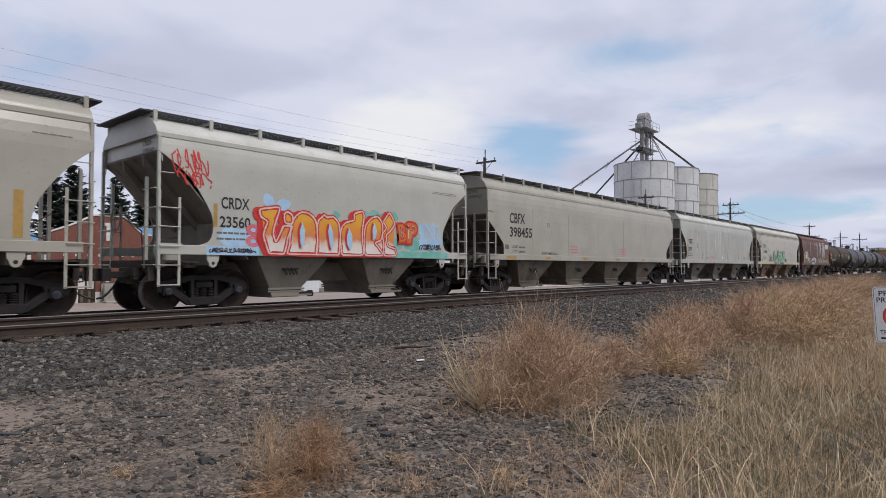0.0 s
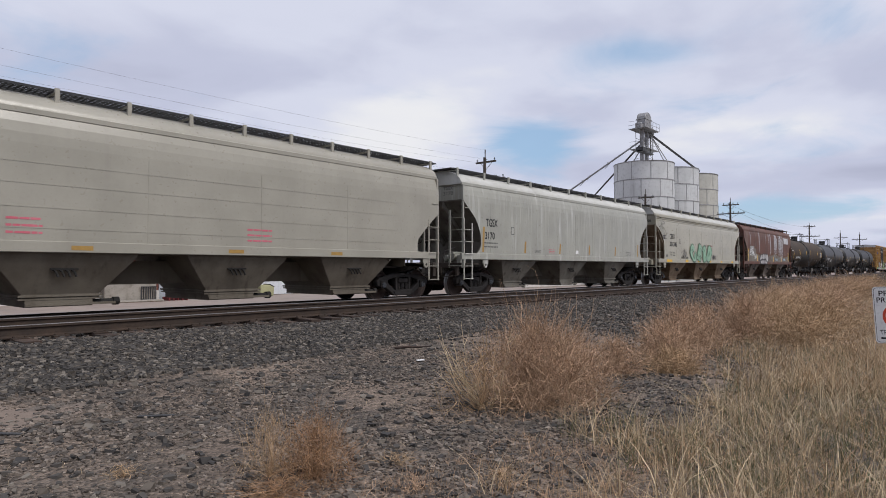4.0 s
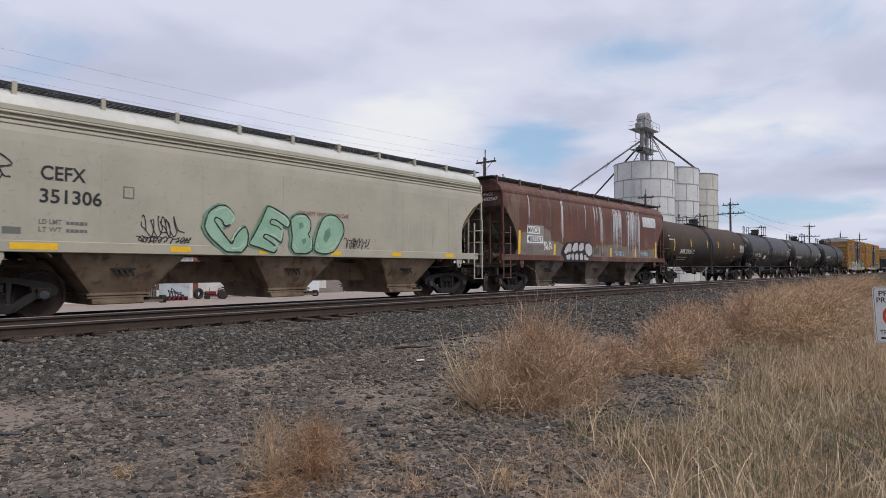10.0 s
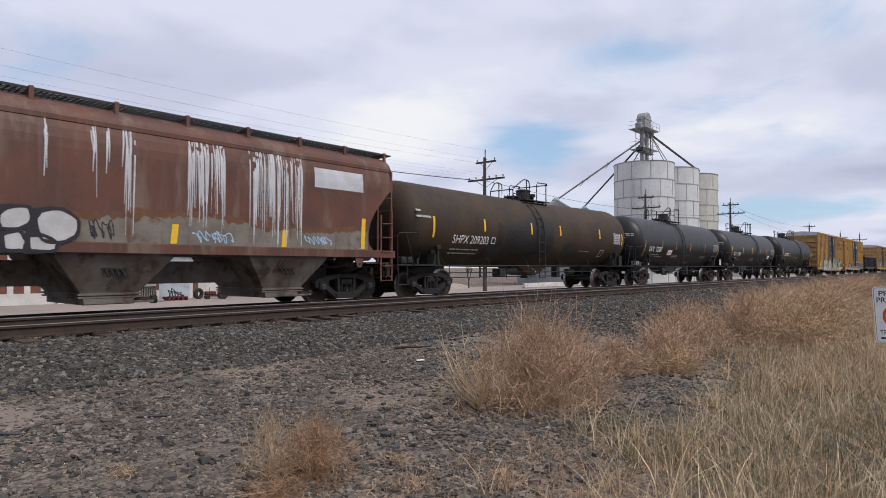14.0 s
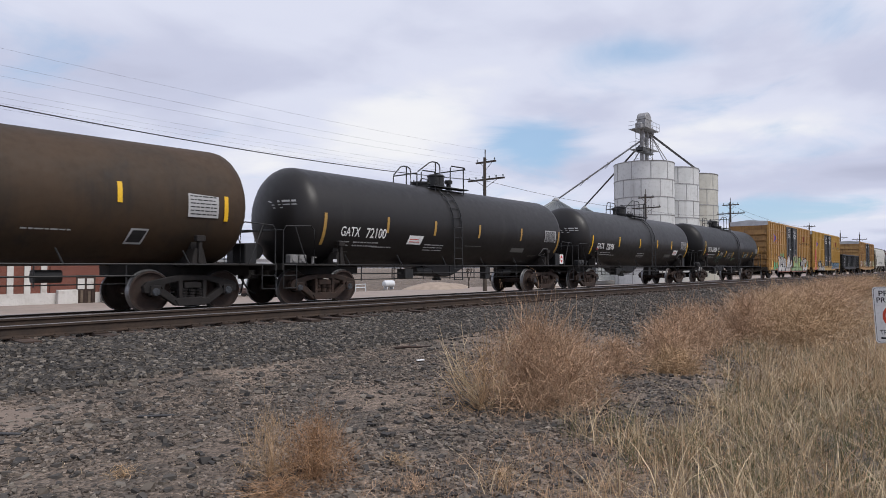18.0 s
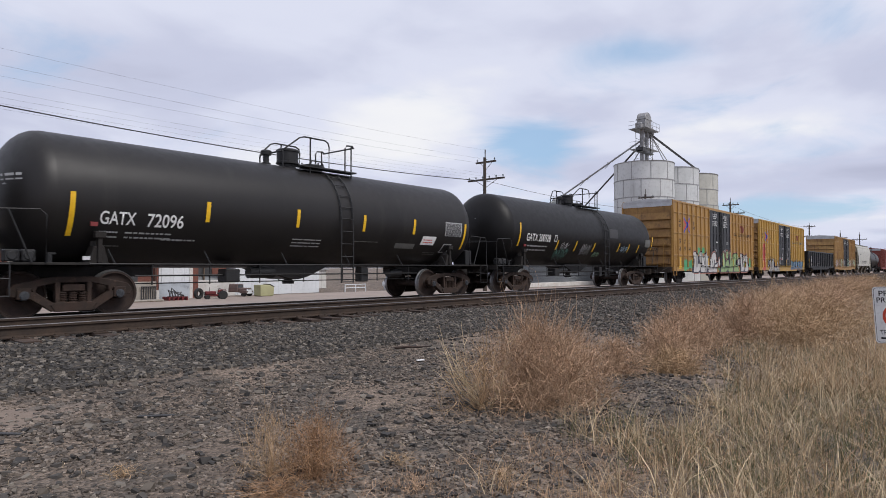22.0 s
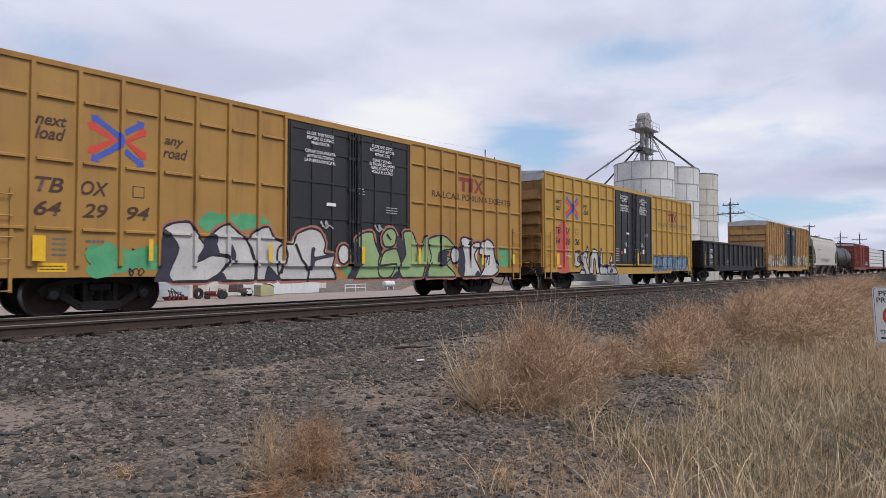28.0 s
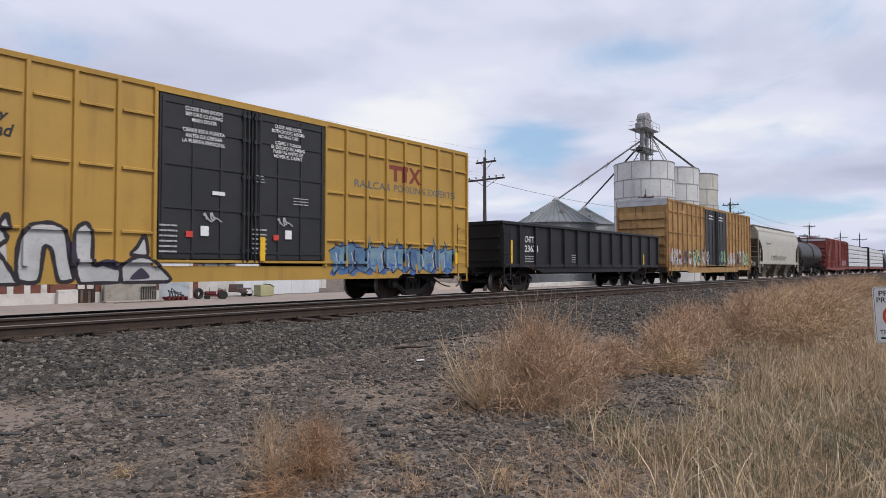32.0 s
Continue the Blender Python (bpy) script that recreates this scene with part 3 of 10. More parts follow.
def covered_hopper(u0, u1, label, paint, cut, bays, under, end_low=0.05, eave=3.95, walk_z=4.46, sill=(1.28, 1.50), brackets=None, posts=True, group="covered hoppers", dark=None, chord=None, ribs=(), top=None, lid=None, truck_at=1.38, pad_at=1.32):
    walk_z += 0.07
    h, c = (u1 - u0) / 2, (u0 + u1) / 2
    car = thing("hopper_car", label, "hopper car", group=group)
    CARS.append((car, c))
    # Recessed end sheets reuse the bay colour, so part of their shade is painted.
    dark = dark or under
    top = top or paint
    cutc = curve(cut)
    edge = [(-h + dx, z) for dx, z in cutc]
    outline = [(-h, eave), *edge, *[(-x, z) for x, z in reversed(edge)], (h, eave)]
    for s in (-1, 1):
        b = bmesh.new()
        vs = [b.verts.new((x, 0, z)) for x, z in outline]
        b.faces.new(vs)
        for z in (2.2, 2.9, 3.35, 3.55, 3.75):
            bmesh.ops.bisect_plane(b, geom=[*b.verts, *b.edges, *b.faces], plane_co=(0, 0, z), plane_no=(0, 0, 1))
        ext = bmesh.ops.extrude_face_region(b, geom=b.faces[:])
        for v in b.verts:
            v.co.y = s * hopper_side(v.co.z)
        for e in ext["geom"]:
            if isinstance(e, bmesh.types.BMVert):
                e.co.y -= s * 0.012
        bmesh.ops.recalc_face_normals(b, faces=b.faces)
        me = bpy.data.meshes.new("side_sheet")
        b.to_mesh(me)
        b.free()
        me.materials.append(paint)
        side = part("side_sheet", me, None, car)
        for x in ribs:
            part("weld_seam", M().box(x - 0.012, x + 0.012, s * 1.598, s * 1.606, sill[1], 3.3), paint, side)
        ye = hopper_side(eave)
        ch = M().prism([(s * (ye - 0.02), eave - 0.06), (s * (ye + 0.03), eave - 0.05), (s * (ye + 0.03), eave + 0.06), (s * (ye - 0.05), eave + 0.09)], 0, -h, h)
        part("top_chord", ch, top, car, bevel=0.008)
        y0, y1 = sorted((s * 1.50, s * 1.615))
        part("side_sill", M().box(-h + cut[-1][0] - 0.9, h - cut[-1][0] + 0.9, y0, y1, *sill), chord or paint, car, bevel=0.01)
    # roof
    ye = hopper_side(eave)
    sec = [(-ye * math.cos(math.pi * k / 20), eave + 0.58 * math.sin(math.pi * k / 20) ** 0.9) for k in range(21)]
    g = M().rings([[(x, y, z) for y, z in sec] for x in (-h, h)], cap=True)
    part("roof", g, lid or top, car, smooth=True)
    part("hatch_trough", M().box(-h + 0.6, h - 0.6, -0.33, 0.33, eave + 0.55, eave + 0.66), top, car, bevel=0.03)
    for s in (-1, 1):
        g = M()
        y0, y1 = sorted((s * 0.62, s * 1.22))
        g.box(-h - 0.12, h + 0.12, y0, y0 + 0.02, walk_z - 0.05, walk_z)
        g.box(-h - 0.12, h + 0.12, y1 - 0.02, y1, walk_z - 0.05, walk_z)
        n = int(2 * h / 0.11)
        for k in range(n + 1):
            x = -h - 0.1 + k * (2 * h + 0.2) / n
            g.box(x - 0.014, x + 0.014, y0, y1, walk_z - 0.02, walk_z - 0.004)
        for k in range(4):
            y = y0 + 0.1 + k * 0.13
            g.box(-h - 0.12, h + 0.12, y - 0.022, y + 0.022, walk_z - 0.03, walk_z - 0.01)
        part("running_board", g, WALKWAY, car)
        nb = brackets or max(6, int(2 * h / 1.5))
        for k in range(nb + 1):
            x = -h + 0.06 + k * (2 * h - 0.12) / nb
            part("running_board_bracket", M().box(x - 0.042, x + 0.042, min(s * 1.24, s * 1.30), max(s * 1.24, s * 1.29), eave + 0.20, walk_z + 0.01)
                 .box(x - 0.02, x + 0.02, min(s * 0.6, s * 1.27), max(s * 0.6, s * 1.27), walk_z - 0.09, walk_z - 0.05), top, car)
    for s in (-1, 1):
        # roof-end crossover
        part("end_walk", M().box(min(s * (h - 0.02), s * (h + 0.26)), max(s * (h - 0.02), s * (h + 0.26)), -1.25, 1.25, walk_z - 0.05, walk_z - 0.015), WALKWAY, car)
        xe = s * (h - 0.10)
        zb = cut[0][1] + end_low
        ends = [(-1.52, zb), (-1.58, eave - 0.6), *[(y * 0.995, z - 0.01) for y, z in sec], (1.58, eave - 0.6), (1.52, zb)]
        part("end_sheet", M().prism(ends, 0, xe - 0.01, xe + 0.01), top, car)
        deep = 2.25
        g = M()
        g.prism([(xe, zb + 0.02), (s * (h - deep), 1.22), (s * (h - deep), 1.18), (xe, zb - 0.04)], 1, -1.56, 1.56)
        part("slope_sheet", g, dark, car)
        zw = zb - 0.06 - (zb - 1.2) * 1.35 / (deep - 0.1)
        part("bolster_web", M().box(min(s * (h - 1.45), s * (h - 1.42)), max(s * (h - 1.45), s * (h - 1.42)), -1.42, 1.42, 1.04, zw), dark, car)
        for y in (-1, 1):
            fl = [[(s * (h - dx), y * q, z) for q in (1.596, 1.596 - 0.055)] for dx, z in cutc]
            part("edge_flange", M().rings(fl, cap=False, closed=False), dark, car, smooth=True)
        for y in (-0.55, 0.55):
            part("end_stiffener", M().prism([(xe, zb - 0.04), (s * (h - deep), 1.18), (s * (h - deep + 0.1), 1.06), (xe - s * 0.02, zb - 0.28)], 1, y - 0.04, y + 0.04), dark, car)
        for y in (-0.95, 0.95, -1.55, 1.55):
            top_z = eave - 0.02 if abs(y) > 1.5 else 3.05
            part("end_post", M().box(min(s * (h - 0.07), s * h), max(s * (h - 0.07), s * h), y - 0.035, y + 0.035, 0.98, top_z), paint, car, bevel=0.006)
        zs = [0.60, 1.04, 1.47, 1.90, 2.32]
        for q, y in ((1, -1.60), (-1, 1.60)):
            part("ladder", ladder(s * (h - 0.035), s * (h - 0.49), y, zs, 0.57, 2.72), paint, car)
            for z in (1.05, 1.47, 1.90, 2.32, 2.75):
                part("rung", M().tube([(s * (h + 0.01), y + q * 0.06, z), (s * (h + 0.05), y + q * 0.06, z), (s * (h + 0.05), y + q * 0.65, z), (s * (h + 0.01), y + q * 0.65, z)], 0.013, 5), paint, car)
        part("end_sill", M().box(min(s * (h - 0.22), s * h), max(s * (h - 0.22), s * h), -1.52, 1.52, 0.98, 1.16), GRIMEBROWN, car, bevel=0.015)
        part("end_platform", M().box(min(s * (h - 1.0), s * (h - 0.2)), max(s * (h - 1.0), s * (h - 0.2)), -1.5, 1.5, 1.10, 1.14), GRIMEBROWN, car)
        part("shear_plate", M().box(min(s * (h - 2.1), s * (h - 0.2)), max(s * (h - 2.1), s * (h - 0.2)), -0.9, 0.9, 0.98, 1.04), GRIMEBROWN, car)
        # jacking pad under the sill
        xp = s * (h - pad_at)
        for y in (-1.56, 1.56):
            lug = [(xp - 0.15, sill[0] + 0.01), (xp - 0.15, 1.16)] + [(xp - 0.11 * math.cos(0.5236 * k), 1.10 - 0.12 * math.sin(0.5236 * k)) for k in range(7)] + [(xp + 0.15, 1.16), (xp + 0.15, sill[0] + 0.01)]
            pad = part("jacking_pad", M().prism(lug, 1, y - 0.025, y + 0.035), paint, car, bevel=0.008)
            part("towing_hole", M().cyl((xp, y - 0.030, 1.09), (xp, y + 0.04, 1.09), 0.04, 12), GRIME, pad)
        part("hand_grab", M().tube([(s * (h - 0.05), -1.62, 3.1), (s * (h - 0.35), -1.62, 3.1)], 0.012, 5), paint, car)
        for q, (pts, r) in enumerate((([(s * (h - 0.1), -0.6, 1.0), (s * (h - 0.4), -0.6, 0.62), (s * (h - 2.4), -0.5, 0.62)], 0.018), ([(s * (h - 0.05), -1.25, 0.98), (s * (h - 0.05), -1.25, 0.70), (s * (h - 0.05), -0.55, 0.66)], 0.016),
                                      ([(s * (h - 0.6), 0.5, 1.1), (s * (h - 0.55), 0.5, 1.9), (s * (h - 0.12), 0.5, 2.2)], 0.02), ([(s * (h - 0.5), -0.3, 1.12), (s * (h - 0.5), -0.3, 1.6), (s * (h - 1.1), -0.3, 1.75)], 0.022))):
            part("brake_rod", M().tube(pts, r, 6), dark, car)
        part("draft_box", M().prism([(s * (h - 0.2), -0.42), (s * (h + 0.03), -0.36), (s * (h + 0.03), 0.36), (s * (h - 0.2), 0.42)], 2, 0.62, 1.0), GRIMEBROWN, car, bevel=0.02)
        for a, b in ((-1.38, -1.28), (-0.62, -0.46)):
            part("cut_lever_bracket", M().box(min(s * (h - 0.04), s * (h + 0.09)), max(s * (h - 0.04), s * (h + 0.09)), a, b, 0.71, 1.0), GRIMEBROWN, car)
        for x in (s * (h - truck_at - 1.0), s * (h - truck_at + 0.98)):
            part("brake_beam", M().box(x - 0.05, x + 0.05, -0.85, 0.85, 0.49, 0.61), GRIMEBROWN, car)
        part("body_bolster", M().prism([(-1.5, 1.02), (-1.3, 0.92), (-0.4, 0.70), (0.4, 0.70), (1.3, 0.92), (1.5, 1.02)], 0, s * (h - truck_at) - 0.14, s * (h - truck_at) + 0.14), GRIME, car)
    # end gear on the leading end
    g = M().lathe([(0.27, 0.0), (0.285, 0.015), (0.27, 0.03), (0.255, 0.015), (0.27, 0.0)], c=(-h - 0.06, 0.55, 2.15), axis=0, n=20, cap=False).tube([(-h - 0.05, 0.3, 2.15), (-h - 0.05, 0.8, 2.15)], 0.013, 5)
    g.tube([(-h - 0.05, 0.55, 1.9), (-h - 0.05, 0.55, 2.4)], 0.013, 5)
    part("hand_brake_wheel", g, dark, car)
    part("air_reservoir", M().cyl((-h + 0.35, -0.75, 1.42), (-h + 0.95, -0.75, 1.42), 0.15, 16), paint, car, smooth=True)
    part("brake_cylinder", M().cyl((-h + 0.5, -0.35, 1.35), (-h + 0.9, -0.35, 1.35), 0.11, 12), paint, car, smooth=True)
    part("control_valve", M().box(-h + 0.4, -h + 0.7, -1.15, -0.95, 1.14, 1.45), paint, car, bevel=0.02)
    part("center_sill", M().box(-h + 0.1, h - 0.1, -0.28, 0.28, 0.60, 1.14), dark, car)
    # bays: half spacing, half widths above and below, number
    step, wide, low, count = bays
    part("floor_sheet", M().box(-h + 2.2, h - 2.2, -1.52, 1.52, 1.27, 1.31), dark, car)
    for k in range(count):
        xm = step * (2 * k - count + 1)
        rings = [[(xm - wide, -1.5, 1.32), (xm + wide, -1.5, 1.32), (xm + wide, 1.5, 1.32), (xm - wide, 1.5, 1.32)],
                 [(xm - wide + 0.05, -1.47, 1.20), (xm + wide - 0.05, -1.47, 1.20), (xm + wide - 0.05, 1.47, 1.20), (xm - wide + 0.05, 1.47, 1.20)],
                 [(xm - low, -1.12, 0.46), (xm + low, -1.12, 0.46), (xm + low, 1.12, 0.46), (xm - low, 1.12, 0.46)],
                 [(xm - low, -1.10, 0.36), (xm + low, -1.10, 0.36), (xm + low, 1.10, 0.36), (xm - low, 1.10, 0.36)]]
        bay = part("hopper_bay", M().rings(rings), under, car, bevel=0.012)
        og = M().box(xm - low - 0.05, xm + low + 0.05, -1.16, 1.16, 0.40, 0.44).box(xm - low - 0.04, xm + low + 0.04, -1.14, 1.14, 0.34, 0.375)
        og.box(xm - low * 0.9, xm + low * 0.8, -1.13, 1.13, 0.20, 0.34).box(xm - low * 0.9, xm + low + 0.30, -1.17, -1.12, 0.22, 0.27)
        part("outlet_gate", og, under, bay)
        og = M().cyl((xm + low * 0.8, -1.0, 0.27), (xm + low + 0.36, -1.0, 0.27), 0.06, 10).cyl((xm + low + 0.30, -1.0, 0.27), (xm + low + 0.42, -1.0, 0.27), 0.09, 10)
        part("gate_capstan", og, GRIME, bay)
        pl = Vector((0, -0.35, -0.74)).normalized()
        c = Vector((xm - 0.05, -1.345, 0.90))
        g = M()
        for dx in (-0.16, -0.05, 0.06, 0.17):
            g.tube([c + Vector((dx - 0.05, -0.02, 0.0)) - pl * 0.09, c + Vector((dx + 0.02, -0.045, 0)), c + Vector((dx + 0.05, -0.02, 0)) + pl * 0.11], 0.022, 6)
        g.box(c.x - 0.24, c.x + 0.26, c.y - 0.05, c.y + 0.05, c.z + 0.04, c.z + 0.075)
        part("vibrator_bracket", g, GRIME, bay)
    for s in (-1, 1):
        add_truck(car, s * (h - truck_at))
    add_couplers(car, h, 0.64, GRIME)
    return car


SUMP = 0.36                # depth of the shallow sump under a tank


def tank_car(u0, u1, label, paint, group="tank cars", hatch=0.0, cast=None, r=1.46, zc=2.44, ladder_at=0.55, truck_at=1.62, rise=0.0, flip=1, gear=None):
    h, c = (u1 - u0) / 2, (u0 + u1) / 2
    car = thing("tank_car", label, "tank car", group=group)
    CARS.append((car, c))
    d = 0.80
    prof = []
    for k in range(9):
        a = math.pi / 2 * k / 8
        prof.append((max(0.01, r * math.sin(a) ** 0.96), -h + d * (1 - math.cos(a))))
    body = [(r, -h + d + 0.02), (r, -0.02), (r, 0.02), (r, h - d - 0.02)]
    prof = prof + body + [(q, -a) for q, a in reversed(prof)]
    g = M().lathe(prof, c=(0, 0, zc), axis=0, n=64)
    g.v = [(x, y, z + rise * abs(x) / h) for x, y, z in g.v]
    part("tank", g, paint, car, smooth=True)
    for s in (-1, 1):
        xt = s * (h - 1.62)
        part("saddle_web", M().box(xt - 0.10, xt + 0.10, -1.15, 1.15, 1.02, zc - 0.85), GRIME, car)
        for y in (-1.0, 1.0):
            g = M().prism([(xt - 0.20, 1.06), (xt + 0.20, 1.06), (xt + 0.10, 1.44), (xt - 0.10, 1.44)], 1, min(y, y * 1.36), max(y, y * 1.36))
            part("tank_saddle", g, SADDLE, car, bevel=0.02)
            part("saddle_bracket", M().box(xt - 0.045, xt + 0.045, min(y * 1.30, y * 1.42), max(y * 1.30, y * 1.42), 1.08, 1.62).box(xt - 0.11, xt + 0.11, min(y * 1.30, y * 1.45), max(y * 1.30, y * 1.45), 1.60, 1.74), SADDLE, car, bevel=0.012)
        x0, x1 = sorted((s * (h + 0.35), s * (h - 3.2)))
        part("stub_sill", M().box(x0, x1, -0.30, 0.30, 0.78, 1.10), GRIME, car, bevel=0.01)
        x0, x1 = sorted((s * (h + 0.42), s * (h - 1.5)))
        part("end_deck", M().box(x0, x1, -1.45, 1.45, 1.04, 1.09).box(min(s * (h + 0.36), s * (h + 0.42)), max(s * (h + 0.36), s * (h + 0.42)), -1.5, 1.5, 0.92, 1.09), GRIME, car, bevel=0.006)
        g = M()
        for y in (-1.47, 1.47):
            g.tube([(s * (h + 0.38), y, 1.08), (s * (h + 0.38), y, 1.95), (s * (h + 0.30), y, 2.08), (s * (h - 0.50), y, 2.12), (s * (h - 0.62), y, 2.02), (s * (h - 0.62), y, 1.08)], 0.017, 6)
            g.tube([(s * (h + 0.02), y, 2.10), (s * (h - 0.38), y, 1.08)], 0.017, 6)
        g.tube([(s * (h + 0.38), -1.47, 1.98), (s * (h + 0.38), 1.47, 1.98)], 0.017, 6)
        part("end_railing", g, FITTING, car, smooth=True)
        for y in (-1.50, 1.50):
            g = M()
            for z in (0.45, 0.78, 1.06):
                g.tube([(s * (h + 0.38), y, z), (s * (h - 0.02), y, z)], 0.013, 5)
            g.tube([(s * (h + 0.38), y, 0.45), (s * (h + 0.38), y, 1.08)], 0.016, 5)
            g.tube([(s * (h - 0.02), y, 0.45), (s * (h - 0.02), y, 1.08)], 0.016, 5)
            part("step", g, FITTING, car)
        add_truck(car, s * (h - truck_at), cast)
    # side rail, brake rigging and bottom outlet
    for y in (-1.46, 1.46):
        part("side_grab_rail", M().tube([(-h + 1.4, y, 1.06), (h - 1.4, y, 1.06)], 0.019, 6), FITTING, car)
        for k in range(6):
            x = -h + 1.9 + k * (2 * h - 3.8) / 5
            part("rail_bracket", M().tube([(x, y, 1.06), (x - 0.12, y * 0.93, 1.38)], 0.016, 5), FITTING, car)
    g = M()
    g.tube([(-h + 2.6, -0.75, 0.80), (h - 2.6, -0.75, 0.80)], 0.022, 6).tube([(-h + 2.6, -0.6, 0.62), (h - 2.6, -0.6, 0.62)], 0.016, 6)
    for k in range(7):
        x = -h + 3.0 + k * (2 * h - 6.0) / 6
        g.tube([(x, -0.72, 0.58), (x, -0.72, 1.05)], 0.018, 5)
    part("brake_rigging", g, FITTING, car)
    part("brake_cylinder", M().cyl((-1.6, -0.45, 0.86), (-0.85, -0.45, 0.86), 0.16, 14), FITTING, car, smooth=True)
    part("control_valve", M().box(-2.5, -2.1, -0.9, -0.5, 0.62, 0.95), FITTING, car, bevel=0.02)
    g = M().lathe([(0.30, 0.0), (0.26, -0.18), (0.14, -0.24), (0.12, -0.42), (0.17, -0.43), (0.17, -0.50)], c=(hatch + 0.05, 0, 1.02), axis=2, n=16)
    g.prism([(hatch - 0.8, 1.02), (hatch + 0.9, 1.02), (hatch + 0.55, 0.86), (hatch - 0.45, 0.86)], 1, -0.5, 0.5)
    part("bottom_outlet", g, FITTING, car, smooth=True)
    zb = zc - r
    sump = [(hatch - 1.25 + 2.3 * k / 12, zb + 0.03 - SUMP * math.sin(math.pi * k / 12) ** 1.2) for k in range(13)]
    part("sump", M().prism([(hatch + 1.05, zb + 0.14), (hatch - 1.25, zb + 0.14), *sump], 1, -0.55, 0.55), paint, car, bevel=0.03)
    part("lever_box", M().box(2.18, 2.48, -0.7, -0.4, 0.55, 1.02), FITTING, car, bevel=0.02)
    part("air_reservoir", M().cyl((3.66, -0.35, 0.80), (4.2, -0.35, 0.80), 0.14, 14), FITTING, car, smooth=True)
    # top fittings: relief valve, valve housing, manway, platform and railing
    zt = zc + r
    part("valve", M().lathe([(0.13, -0.04), (0.13, 0.05), (0.085, 0.07), (0.085, 0.26), (0.15, 0.27), (0.16, 0.37), (0.12, 0.41), (0.02, 0.42)], c=(hatch - flip * 0.72, 0, zt), axis=2, n=18), FITTING, car, smooth=True)
    g = M().lathe([(0.24, -0.05), (0.24, 0.08), (0.33, 0.10), (0.33, 0.15), (0.31, 0.16), (0.31, 0.44), (0.335, 0.45), (0.335, 0.49), (0.28, 0.53), (0.10, 0.55)], c=(hatch, 0, zt), axis=2, n=26)
    part("valve_housing", g, FITTING, car, smooth=True)
    xm = hatch + flip * 0.85
    man = part("manway", M().lathe([(0.30, -0.05), (0.30, 0.10), (0.37, 0.10), (0.37, 0.15), (0.30, 0.17), (0.10, 0.20)], c=(xm, 0, zt), axis=2, n=26), FITTING, car, smooth=True)
    for k in range(8):
        a = 2 * math.pi * k / 8
        part("bolt", M().cyl((xm + 0.34 * math.cos(a), 0.34 * math.sin(a), zt + 0.06), (xm + 0.34 * math.cos(a), 0.34 * math.sin(a), zt + 0.21), 0.025, 6), FITTING, man)
    part("lid_hinge", M().tube([(xm - 0.1, -0.1, zt + 0.18), (xm - 0.05, -0.1, zt + 0.30), (xm + 0.3, -0.1, zt + 0.30), (xm + 0.42, -0.1, zt + 0.12)], 0.02, 6), FITTING, man, smooth=True)
    zp = zt - 0.04
    a, b = (-0.05, 1.95) if flip > 0 else (-1.0, 0.95)
    for y in (-0.62, 0.62):
        part("top_platform", M().box(hatch + a, hatch + b, y - 0.18, y + 0.18, zp, zp + 0.04), FITTING, car)
    # long rail rising from the left, then a hoop
    lo, r0, r1, post, h0, h1 = (-0.55, 0.0, 0.95, 0.27, 1.56, 1.90) if flip > 0 else (-1.64, -1.05, -0.60, -0.83, -0.02, 0.84)
    for y in (-0.72, 0.72):
        g = M().tube([(hatch + lo, y * 0.8, zp - 0.1), (hatch + lo, y * 0.8, zt + 0.34), (hatch + lo + 0.04, y * 0.82, zt + 0.42), (hatch + r0 - 0.1, y, zt + 0.77), (hatch + r0 + 0.06, y, zt + 0.82), (hatch + r1 - 0.16, y, zt + 0.82),
                      (hatch + r1 - 0.04, y, zt + 0.76), (hatch + r1, y, zt + 0.64), (hatch + r1, y, zp - 0.05)], 0.024, 6)
        g.tube([(hatch + post, y, zt + 0.82), (hatch + post, y, zp - 0.22)], 0.024, 6)
        part("top_railing", g, FITTING, car, smooth=True)
        g = M().tube([(hatch + h0, y, zp - 0.05), (hatch + h0, y, zt + 0.70), (hatch + h0 + 0.06, y, zt + 0.79), (hatch + h1 - 0.06, y, zt + 0.81), (hatch + h1, y, zt + 0.74)], 0.024, 6)
        g.tube([(hatch + h1 - 0.1, y, zt + 0.80), (hatch + h1 - 0.1, y, zp - 0.22)], 0.024, 6)
        part("grab_rail", g, FITTING, car, smooth=True)
    part("cross_rail", M().tube([(hatch + h1, -0.72, zt + 0.76), (hatch + h1, 0.72, zt + 0.76)], 0.024, 6).tube([(hatch + lo, -0.58, zt + 0.36), (hatch + lo, 0.58, zt + 0.36)], 0.024, 6), FITTING, car, smooth=True)
    # valve gear standing on the left end deck, brake stand on the right one
    for x, w, m in ((-h + 0.10, 0.13, "control_valve"), (-h + 0.38, 0.12, "pipe_bracket")):
        part(m, M().box(x - w, x + w, -1.30, -1.05, 1.10, 1.34).cyl((x, -1.32, 1.22), (x, -1.04, 1.22), 0.10, 12), gear or FITTING, car, bevel=0.025)
    part("air_reservoir", M().cyl((-h - 0.15, 0.2, 1.45), (-h - 0.15, 1.2, 1.45), 0.24, 18), FITTING, car, smooth=True)
    part("angle_cock", M().cyl((-h + 0.74, -1.25, 1.09), (-h + 0.74, -1.25, 1.28), 0.05, 8).box(-h + 0.70, -h + 0.84, -1.29, -1.21, 1.25, 1.29), gear or FITTING, car)
